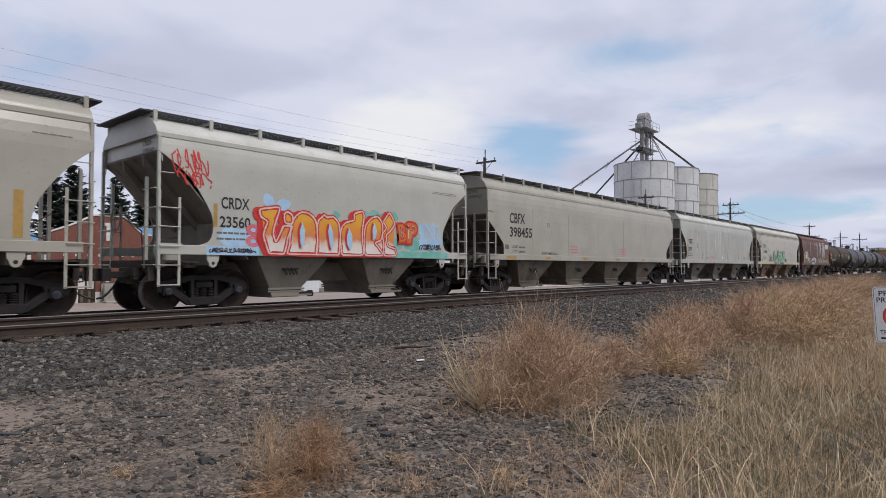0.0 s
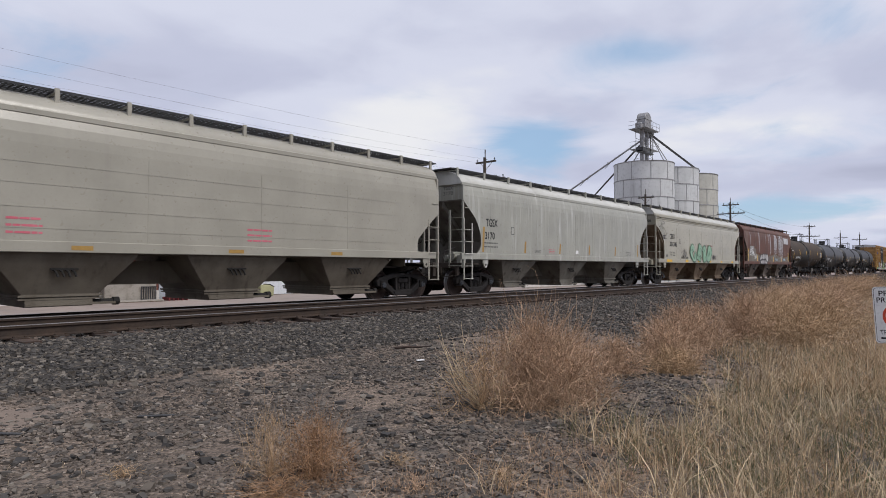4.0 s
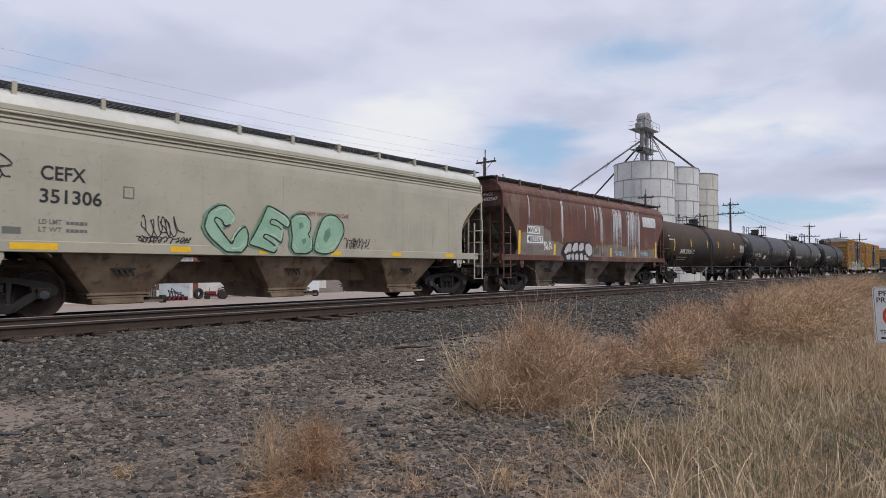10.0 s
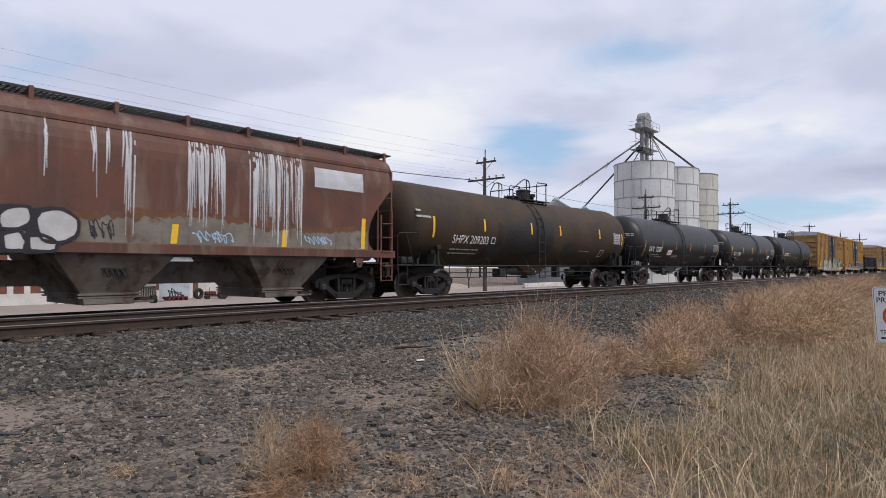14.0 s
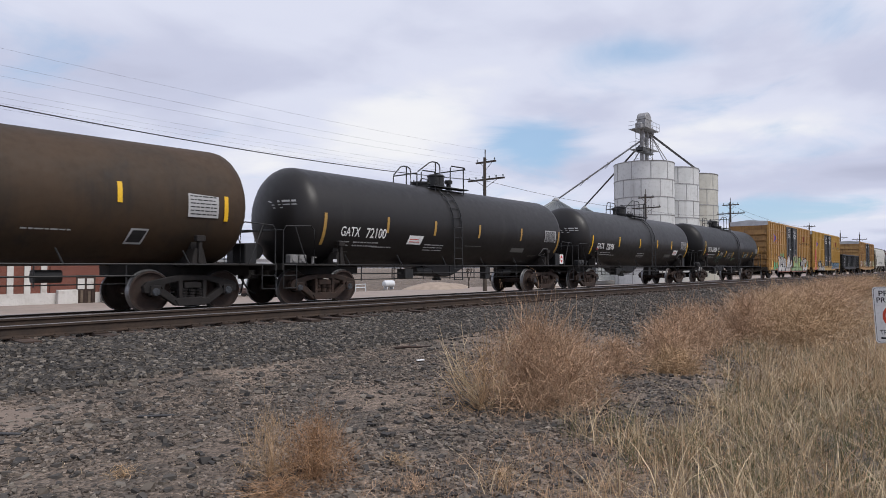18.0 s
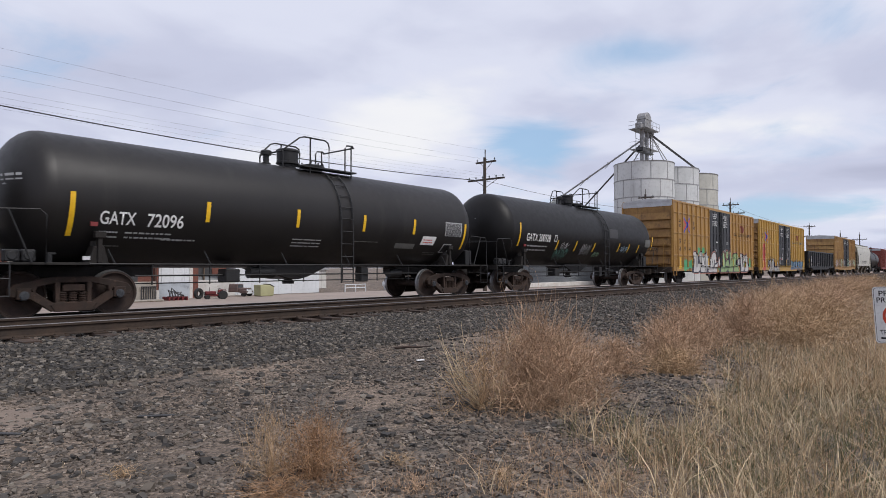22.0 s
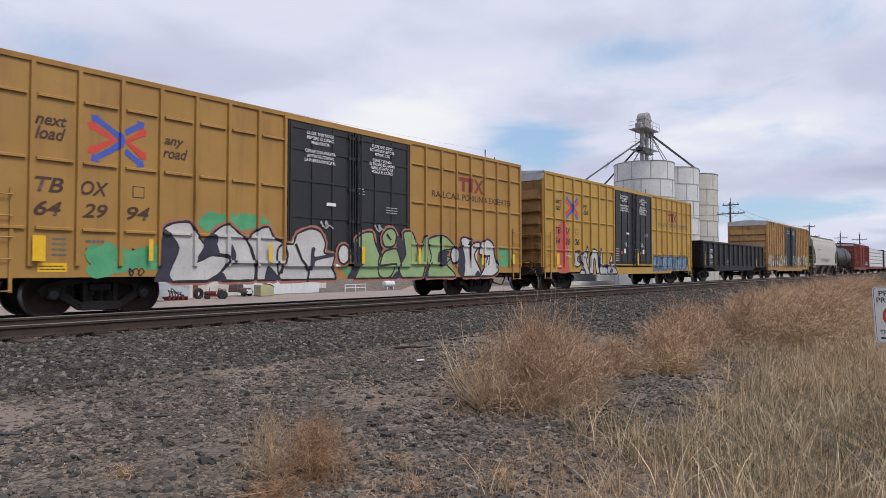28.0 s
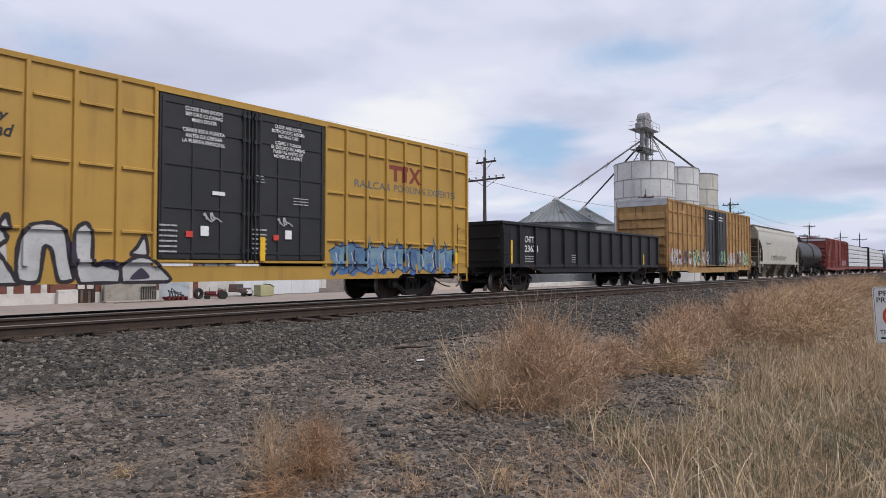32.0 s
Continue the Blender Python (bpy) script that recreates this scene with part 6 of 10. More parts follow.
def pole(x, y, top, arms, label, lean=0.0):
    z0 = ground_z(y)
    p = thing("utility_pole", label, "utility pole", pose(x, y, z0, lean, 0, 0), group="utility poles")
    h = top - z0
    part("shaft", M().tube([(0, 0, 0), (0, 0, h * 0.5), (0, 0, h - 0.55)], [0.145, 0.125, 0.10], 12), POLEW, p, smooth=True)
    part("top_pin", M().tube([(0.06, 0, h - 0.9), (0.06, 0, h)], 0.035, 6), POLEW, p)
    for d, w, n in arms:
        z = h - d
        part("crossarm", M().box(0.09, 0.19, -w / 2, w / 2, z - 0.06, z + 0.06), POLEW, p, bevel=0.01)
        for s in (-1, 1):
            part("arm_brace", M().tube([(0.2, s * w * 0.28, z - 0.05), (0.13, 0, z - 0.55)], 0.018, 5), POLEW, p)
        for k in range(n):
            yy = -w / 2 + 0.12 + k * (w - 0.24) / (n - 1)
            part("insulator", M().lathe([(0.02, 0.05), (0.02, 0.12), (0.055, 0.13), (0.05, 0.2), (0.02, 0.24)], c=(0.14, yy, z), axis=2, n=10), INSUL, p)
    return p


POLES = [(33.6, 25.3, 9.54, [(0.85, 1.7, 3), (2.05, 3.1, 6)]), (60.7, 25.3, 9.44, [(0.85, 1.7, 3), (1.9, 3.0, 6)]), (75.6, 21.4, 9.57, [(0.85, 1.8, 4), (1.85, 3.1, 6)]),
         (125.3, 22.3, 9.6, [(0.85, 1.9, 4), (2.6, 3.2, 6)]), (157.0, 22.1, 9.5, [(1.6, 2.6, 4)]), (168.6, 20.0, 9.6, [(1.7, 2.8, 4)])]
for x, y, top, arms in POLES:
    pole(x, y, top, arms, "brown wooden utility pole with two crossarms" if len(arms) > 1 else "brown wooden utility pole with one crossarm")


def wire(name, a, b, sag, r=0.012):
    a, b = Vector(a), Vector(b)
    pts = []
    for k in range(25):
        f = k / 24
        p = a.lerp(b, f)
        p.z -= sag * 4 * f * (1 - f)
        pts.append(p)
    tagged(part(name, M().tube(pts, r, 5), WIRE), "thin dark overhead wire strung between poles", "wire", group="overhead wires")


for y, z in ((24.6, 8.72), (25.3, 9.5), (26.0, 8.72)):
    wire("overhead_wire", (-14.0, y, z + 0.1), (33.7, y, z), 0.55, 0.0032)
for k in range(4):
    y = 23.95 + 0.9 * k
    wire("overhead_wire", (-14.0, y, 7.75), (33.7, y, 7.62), 0.5, 0.0026)
wire("power_cable", (-14.0, 25.3, 8.42), (33.7, 25.1, 7.35), 0.985, 0.024)
wire("power_cable", (33.7, 25.1, 7.35), (60.8, 25.3, 7.3), 0.3, 0.014)
wire("power_cable", (60.8, 25.3, 7.3), (75.7, 21.4, 7.6), 0.3, 0.012)
wire("overhead_wire", (75.7, 21.4, 8.7), (125.4, 22.3, 8.7), 0.6, 0.012)
wire("overhead_wire", (75.7, 20.4, 7.7), (125.4, 21.3, 7.0), 0.6, 0.012)

# ---- trees behind the shop ----
NEEDLE = surf("spruce_needles", (0.035, 0.048, 0.034), (0.022, 0.032, 0.024), 3.0, 0.8, island=0.4, bump=0.1)
BARK = surf("spruce_bark", (0.07, 0.055, 0.045), (0.05, 0.04, 0.033), 4.0, 0.9)


def spruce(x, y, h, r, seed):
    t = thing("spruce_tree", "dark green spruce tree behind the brick shop", "tree", pose(x, y, G0), group="spruce trees")
    rnd = random.Random(seed)
    part("trunk", M().tube([(0, 0, 0), (0, 0, h * 0.5), (0, 0, h * 0.97)], [0.22, 0.13, 0.02], 8), BARK, t)
    g, lm = M(), M()
    z = 0.9
    while z < h:
        f = 1 - z / h
        n = 10 if f > 0.2 else 5
        for k in range(n):
            a = rnd.uniform(0, 6.283)
            ln = (1.25 * r * f ** 0.75 + 0.25) * rnd.uniform(0.6, 1.15)
            rise = rnd.uniform(-0.25, 0.25) + 0.35 * (1 - f)
            tip = Vector((ln * math.cos(a), ln * math.sin(a), z + ln * rise))
            lm.tube([(0, 0, z), tip], [0.03, 0.008], 4)
            m = int(5 + ln * 9)
            for q in range(m):
                d = (q + 0.6) / m
                p = Vector((0, 0, z)).lerp(tip, d)
                for s in (-1, 1):
                    w = (0.22 + 0.46 * (1 - d)) * rnd.uniform(0.6, 1.3)
                    b = a + s * rnd.uniform(0.5, 1.3)
                    e = p + Vector((w * math.cos(b), w * math.sin(b), rnd.uniform(-0.16, 0.12)))
                    sd = (e - p).cross(Vector((0, 0, 1))).normalized() * 0.10
                    up = Vector((0, 0, rnd.uniform(0.03, 0.08)))
                    g.add([p - sd, p + sd, e, p + up], [(0, 1, 2), (0, 3, 2), (1, 2, 3)])
        z += 0.24 + 0.08 * f
    part("limb_frame", lm, BARK, t)
    part("crown", g, NEEDLE, t)


for q, (x, y, top, r) in enumerate(((18.6, 62, 10.3, 2.3), (20.6, 63, 10.9, 2.6), (24.0, 62, 10.0, 2.2), (26.8, 62, 10.2, 2.4), (15.4, 61, 7.4, 2.0), (22.2, 66, 8.2, 2.2))):
    spruce(x, y, top - G0, r, 40 + q)


def bare_tree(x, y, h, seed):
    t = thing("bare_tree", "small leafless tree on the far lot", "tree", pose(x, y, G0))
    rnd = random.Random(seed)
    g = M()

    def grow(p, d, ln, r, lev):
        e = p + d * ln
        g.tube([p, e], [r, r * 0.65], 5)
        if lev == 0:
            return
        for k in range(3):
            nd = (d + Vector((rnd.uniform(-1, 1), rnd.uniform(-1, 1), rnd.uniform(0, 0.7))) * 0.75).normalized()
            grow(p + d * ln * rnd.uniform(0.65, 1), nd, ln * rnd.uniform(0.55, 0.8), r * 0.6, lev - 1)
    grow(Vector((0, 0, 0)), Vector((0, 0, 1)), h * 0.35, 0.09, 4)
    part("trunk", g, BARK, t)


bare_tree(56.0, 44.5, 3.2, 3)

# ---- foreground: stones, weeds and the sign ----
def mesh_of(name, verts, faces, mat):
    me = bpy.data.meshes.new(name)
    me.from_pydata(verts.tolist(), [], faces.tolist())
    me.materials.append(mat)
    return me


def stones(name, n, place, size, mat, label, seed, flat=0.6, parent=None):
    """Angular broken stones strewn by place(rng, n)."""
    rng = np.random.default_rng(seed)
    c = place(rng, n)
    n = len(c)
    cube = np.array([(x, y, z) for x in (-1, 1) for y in (-1, 1) for z in (-1, 1)], float)
    v = cube[None] * rng.uniform(0.45, 1.0, (n, 8, 3))
    s = rng.uniform(*size, (n, 1, 1)) * rng.uniform(0.7, 1.4, (n, 1, 3))
    s[:, :, 2] *= flat
    v = v * s
    a = rng.uniform(0, 6.283, n)
    ca, sa = np.cos(a)[:, None], np.sin(a)[:, None]
    t = rng.uniform(-0.5, 0.5, (n, 1))
    x, y, z = v[..., 0], v[..., 1], v[..., 2]
    x, z = x * np.cos(t) - z * np.sin(t), x * np.sin(t) + z * np.cos(t)
    v = np.stack([x * ca - y * sa, x * sa + y * ca, z], -1) + c[:, None]
    f = np.array([(0, 1, 3, 2), (4, 6, 7, 5), (0, 4, 5, 1), (2, 3, 7, 6), (0, 2, 6, 4), (1, 5, 7, 3)])
    faces = (f[None] + 8 * np.arange(n)[:, None, None]).reshape(-1, 4)
    return tagged(part(name, mesh_of(name, v.reshape(-1, 3), faces, mat), None), label, "gravel", kind="stuff")


def band(x0, x1, y0, y1, dz=0.0, power=1.0):
    def place(rng, n):
        x = x0 + (x1 - x0) * rng.uniform(0, 1, n) ** power
        y = rng.uniform(y0, y1, n)
        return np.array([(p, q, rough_z(p, q) + dz) for p, q in zip(x, y)])
    return place


def patchy(x0, x1, y0, y1, cut, power=1.0):
    """Only where the gravel lies thick."""
    def place(rng, n):
        x = x0 + (x1 - x0) * rng.uniform(0, 1, n) ** power
        y = rng.uniform(y0, y1, n)
        return np.array([(p, q, rough_z(p, q) + 0.004) for p, q in zip(x, y) if noise.noise((p * 0.55, q * 0.8, 7)) + 0.35 * noise.noise((p * 2.2, q * 2.6, 9)) > cut])
    return place


STONE2 = pebble("dusty_gravel", ((0.048, 0.043, 0.039), (0.135, 0.108, 0.088), (0.085, 0.075, 0.066), (0.21, 0.170, 0.137), (0.33, 0.28, 0.23)))
stones("ballast", 54000, band(-0.5, 28, 7.2, 9.66, 0.012, 1.4), (0.013, 0.034), BALLAST, "dark grey crushed stone ballast on the track shoulder", 1, 0.9)
stones("ballast", 18000, band(27, 110, 7.2, 9.66, 0.012, 1.3), (0.03, 0.055), BALLAST, "dark grey crushed stone ballast on the track shoulder", 2, 0.8)
stones("ballast", 13000, band(-1, 40, 9.66, 13.2, 0.008, 1.2), (0.016, 0.032), BALLAST, "grey crushed stone between the ties", 3, 0.8)
stones("ballast", 9000, band(12, 80, 5.2, 7.3, 0.01, 1.6), (0.022, 0.045), BALLAST, "scattered dark ballast stones below the track shoulder", 7, 0.7)
stones("gravel", 44000, patchy(-2.5, 22, 1.6, 7.4, -0.08, 1.3), (0.008, 0.024), STONE2, "dusty grey gravel strewn over dirt", 4, 0.7)
stones("gravel", 22000, patchy(0.3, 8, 1.2, 6.8, -0.6), (0.005, 0.013), STONE2, "fine dusty gravel strewn over dirt", 5, 0.6)
stones("gravel", 3600, band(0.0, 14, 2.0, 7.3, 0.004), (0.016, 0.042), BALLAST, "loose dark stones lying on dirt", 6, 0.6)


def blades(name, centres, height, width, lean, mat, label, seed, per=1, spread=0.05, segs=3, category="grass", curl=0.6):
    """Thin bent blades rising from tufts."""
    rng = np.random.default_rng(seed)
    c = np.repeat(centres, per, axis=0)
    n = len(c)
    c = c + np.concatenate([rng.normal(0, spread, (n, 2)), np.zeros((n, 1))], 1)
    h = rng.uniform(*height, n) * (0.55 + 0.45 * rng.random(n))
    a = rng.uniform(0, 6.283, n)
    ln = np.abs(rng.normal(0, lean, n))
    w = rng.uniform(*width, n)
    b = rng.uniform(0, 6.283, n)
    d = np.stack([np.cos(a), np.sin(a)], 1)
    e = np.stack([np.cos(b), np.sin(b)], 1)
    rows = []
    for k in range(segs + 1):
        f = k / segs
        off = (ln * h)[:, None] * d * (f * (1 - curl) + curl * f ** 2)
        z = h * f * (1 - 0.25 * np.minimum(ln, 1.5) * f)
        p = np.concatenate([c[:, :2] + off, (c[:, 2] + z)[:, None]], 1)
        ww = (w * (1 - 0.85 * f))[:, None] * e
        ww = np.concatenate([ww, np.zeros((n, 1))], 1)
        rows += [p - ww, p + ww]
    v = np.stack(rows, 1)
    m = 2 * (segs + 1)
    f = np.array([(2 * k, 2 * k + 1, 2 * k + 3, 2 * k + 2) for k in range(segs)])
    faces = (f[None] + m * np.arange(n)[:, None, None]).reshape(-1, 4)
    return tagged(part(name, mesh_of(name, v.reshape(-1, 3), faces, mat), None), label, category, kind="stuff")


STRAW = surf("dry_straw", (0.55, 0.44, 0.29), (0.42, 0.32, 0.20), 2.0, 0.8, island=0.4, bump=0.0)
TAN = surf("tan_dead_grass", (0.47, 0.325, 0.19), (0.35, 0.235, 0.135), 1.5, 0.85, island=0.4, bump=0.0)
RUSTW = surf("rust_brown_weed", (0.48, 0.325, 0.21), (0.34, 0.222, 0.138), 2.5, 0.85, island=0.45, bump=0.0)
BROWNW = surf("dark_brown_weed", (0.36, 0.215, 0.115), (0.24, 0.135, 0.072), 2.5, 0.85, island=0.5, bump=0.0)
GREENW = surf("dull_green_grass", (0.15, 0.15, 0.075), (0.12, 0.12, 0.06), 2.0, 0.85, island=0.3, bump=0.0)


def field(rng, n, x0, x1, keep):
    """Tuft centres over the weedy strip on the right of the way."""
    out = []
    while len(out) < n:
        x = x0 + (x1 - x0) * rng.random() ** 1.5
        y = rng.uniform(-1.5, 7.0)
        if keep(x, y, rng):
            out.append((x, y, rough_z(x, y)))
    return np.array(out)


def strip(x, y, rng):
    edge = min(2.35 + 0.085 * x, 4.9) + 0.5 * noise.noise((x * 0.5, 3, 1)) if x > 3.2 else -9
    return y < edge - 1.1 * rng.random() ** 2.5 and noise.noise((x * 0.9, y * 0.9, 5)) + 0.5 * noise.noise((x * 3, y * 3, 6)) > -0.05 + 0.25 * rng.random() - 0.40 * (x > 9) - 0.45 * (y < 1.9)


RNG = np.random.default_rng(11)
blades("dry_grass", field(RNG, 520, 3.0, 9.0, strip), (0.10, 0.60), (0.0022, 0.0052), 0.95, STRAW, "pale dry straw grass in loose tufts", 12, 10, 0.05)
blades("dry_grass", field(RNG, 820, 3.0, 9.0, strip), (0.08, 0.30), (0.0018, 0.0042), 1.35, TAN, "short tan dead grass", 13, 12, 0.09)
blades("green_grass", field(RNG, 1500, 4.0, 12.0, strip), (0.08, 0.30), (0.0014, 0.0036), 0.7, GREENW, "sparse dull green grass under the straw", 14, 9, 0.06)
blades("dry_grass", field(RNG, 2300, 8.0, 40.0, strip), (0.15, 0.50), (0.0025, 0.006), 0.9, TAN, "tan dead grass along the railway verge", 15, 10, 0.14)
blades("dry_grass", field(RNG, 1300, 8.0, 40.0, strip), (0.15, 0.48), (0.0025, 0.006), 0.8, STRAW, "pale dry grass along the railway verge", 16, 8, 0.12)
blades("dry_grass", field(RNG, 2000, 38.0, 160.0, strip), (0.25, 0.55), (0.006, 0.014), 0.45, TAN, "tan dead grass far along the verge", 17, 7, 0.3)
blades("low_weed", np.array([(x, y, rough_z(x, y)) for x, y in zip(RNG.uniform(2.4, 4.6, 260), RNG.uniform(1.5, 3.0, 260))]), (0.03, 0.12), (0.001, 0.003), 1.2, RUSTW, "sparse low rust-brown weeds on gravel", 19, 12, 0.06, category="weeds")
blades("litter_straw", np.array([(x, y, rough_z(x, y) + 0.004) for x, y in zip(RNG.uniform(1, 8, 500), RNG.uniform(1.4, 5, 500))]), (0.01, 0.05), (0.001, 0.003), 2.2, STRAW, "scattered bits of straw on dirt", 18, 3, 0.12)


def tumbleweed(x, y, r, h, twigs, seed, mat, label, stiff=0.5, thick=0.0016, flat=1.0):
    """A dry bush of fine branching twigs."""
    rng = np.random.default_rng(seed)
    z0 = rough_z(x, y) - 0.02
    V, F = [], []
    for q in range(twigs):
        a = rng.uniform(0, 6.283)
        el = rng.uniform(0.0, 1.5) ** 1.1
        out = np.array([math.cos(a) * math.cos(el), math.sin(a) * math.cos(el), math.sin(el)])
        p = out * rng.random() ** 0.5 * 0.92 * np.array([r, r, h])
        p[:2] += rng.normal(0, r * 0.08, 2)
        p[2] = abs(p[2])
        d = 0.55 * out + rng.normal(0, 0.75, 3) + np.array([0, 0, 0.15])
        if rng.random() < 0.12:
            p, d = p * 0.1, out
        d = d / np.linalg.norm(d)
        ln = rng.uniform(0.25, 0.62) * (1.6 if rng.random() < 0.1 else 1.0)
        seg = 5
        w = thick * rng.uniform(0.6, 1.5)
        side = np.cross(d, rng.normal(0, 1, 3))
        side = side / (np.linalg.norm(side) + 1e-6)
        o = len(V)
        bend = rng.normal(0, stiff * 0.6, 3)
        for k in range(seg + 1):
            ww = w * (1 - 0.7 * k / seg)
            V += [p - side * ww, p + side * ww]
            d = d + bend * 0.35 + rng.normal(0, stiff * 0.28, 3)
            d = d / np.linalg.norm(d)
            p = p + d * ln * np.array([r, r, h]) / seg
            p[2] = max(p[2], 0.01)
        F += [(o + 2 * k, o + 2 * k + 1, o + 2 * k + 3, o + 2 * k + 2) for k in range(seg)]
    t = thing("tumbleweed", label, "bush", pose(x, y, z0), group="dry bushes")
    part("crown", mesh_of("crown", np.array(V), np.array(F), mat), None, t)
    part("stem", M().tube([(0, 0, 0), (0.1 * r, 0, 0.3 * h), (-0.05 * r, 0.1 * r, 0.7 * h)], [0.012, 0.008, 0.003], 6), mat, t)


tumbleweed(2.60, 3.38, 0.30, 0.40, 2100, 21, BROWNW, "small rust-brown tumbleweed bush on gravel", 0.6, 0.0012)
tumbleweed(2.40, 3.62, 0.24, 0.42, 650, 26, TAN, "thin wispy tan weed beside a bush", 0.5, 0.0011)
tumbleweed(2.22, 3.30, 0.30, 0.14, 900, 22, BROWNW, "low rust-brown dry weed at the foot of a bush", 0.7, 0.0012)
bare = thing("dry_shrub", "bare shrub of long curved pale branches beside a tumbleweed", "bush", pose(5.0, 3.72, rough_z(5.0, 3.72) - 0.01), group="dry bushes")
rnd = random.Random(31)
for q in range(16):
    a, ln = rnd.uniform(1.2, 4.6), rnd.uniform(0.45, 1.0)
    up = rnd.uniform(0.35, 1.15)
    ca, sa = math.cos(a), math.sin(a)
    pts = [(0.03 * ca, 0.03 * sa, 0)]
    for k in range(1, 6):
        f = k / 5
        pts.append((ca * ln * 0.55 * f ** 0.8 + rnd.uniform(-0.03, 0.03), sa * ln * 0.55 * f ** 0.8 + rnd.uniform(-0.03, 0.03), 0.02 + up * 0.85 * f ** 1.5))
    g = M().tube(pts, [0.006, 0.0055, 0.005, 0.004, 0.003, 0.0015], 5)
    for k in (2, 3, 4):
        p = Vector(pts[k])
        e = p + Vector((rnd.uniform(-0.16, 0.16), rnd.uniform(-0.16, 0.16), rnd.uniform(0.05, 0.22)))
        g.tube([p, p.lerp(e, 0.5) + Vector((0.02, -0.01, 0.0)), e], [0.003, 0.002, 0.001], 4)
    part("branch", g, STRAW, bare)
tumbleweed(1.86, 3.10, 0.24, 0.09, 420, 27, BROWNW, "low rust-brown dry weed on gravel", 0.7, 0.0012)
tumbleweed(1.55, 3.36, 0.12, 0.12, 240, 28, RUSTW, "tiny upright dry weed on gravel", 0.6, 0.0012)
tumbleweed(5.45, 3.45, 0.70, 0.92, 4600, 23, RUSTW, "large rust-brown tumbleweed bush", 0.8, 0.0024)
tumbleweed(4.85, 3.72, 0.50, 0.70, 380, 24, TAN, "pale bleached side of a dry bush", 0.6, 0.0028)
tumbleweed(6.1, 3.35, 0.5, 0.70, 1900, 25, RUSTW, "rust-brown dry bush beside a tumbleweed", 0.8, 0.0024)
for q, (x, y, r, h, m) in enumerate(((7.75, 3.65, 0.42, 0.46, RUSTW), (9.15, 3.55, 0.62, 0.66, RUSTW), (10.3, 3.75, 0.62, 0.78, RUSTW), (12.9, 3.45, 0.85, 0.90, RUSTW), (14.6, 3.2, 0.8, 0.80, TAN), (15.4, 4.0, 0.8, 0.80, RUSTW), (11.5, 3.8, 0.62, 0.74, RUSTW), (8.5, 3.2, 0.4, 0.36, TAN),
                                   (17.0, 3.8, 1.1, 0.88, TAN), (18.5, 4.1, 1.1, 0.85, RUSTW), (20.0, 3.2, 1.2, 0.85, RUSTW), (21.5, 4.3, 1.1, 0.82, RUSTW), (16.0, 2.6, 1.0, 0.8, TAN), (12.8, 2.4, 0.9, 0.7, TAN),
                                   (24.0, 4.2, 1.3, 0.88, TAN), (26.5, 4.5, 1.3, 0.85, RUSTW), (29.5, 4.6, 1.4, 0.9, RUSTW), (33.0, 4.8, 1.5, 0.88, TAN), (38.0, 4.8, 1.7, 0.9, RUSTW), (44.0, 4.9, 1.9, 0.9, TAN))):
    tumbleweed(x, y, r, h, 1700, 60 + q, m, "dry brown bush along the railway verge" if m is RUSTW else "pale tan dry bush along the railway verge", 0.8, 0.0024 + 0.00012 * x)
for q, (x, y) in enumerate(((1.75, 4.35), (1.35, 3.7), (1.0, 3.35), (2.9, 2.75), (3.2, 3.2), (1.9, 2.9), (3.5, 2.5))):
    tumbleweed(x, y, 0.14 + 0.03 * (q % 3), 0.10 + 0.03 * (q % 2), 260, 90 + q, (TAN, RUSTW)[q % 2], "tiny dry weed on gravel", 0.6)


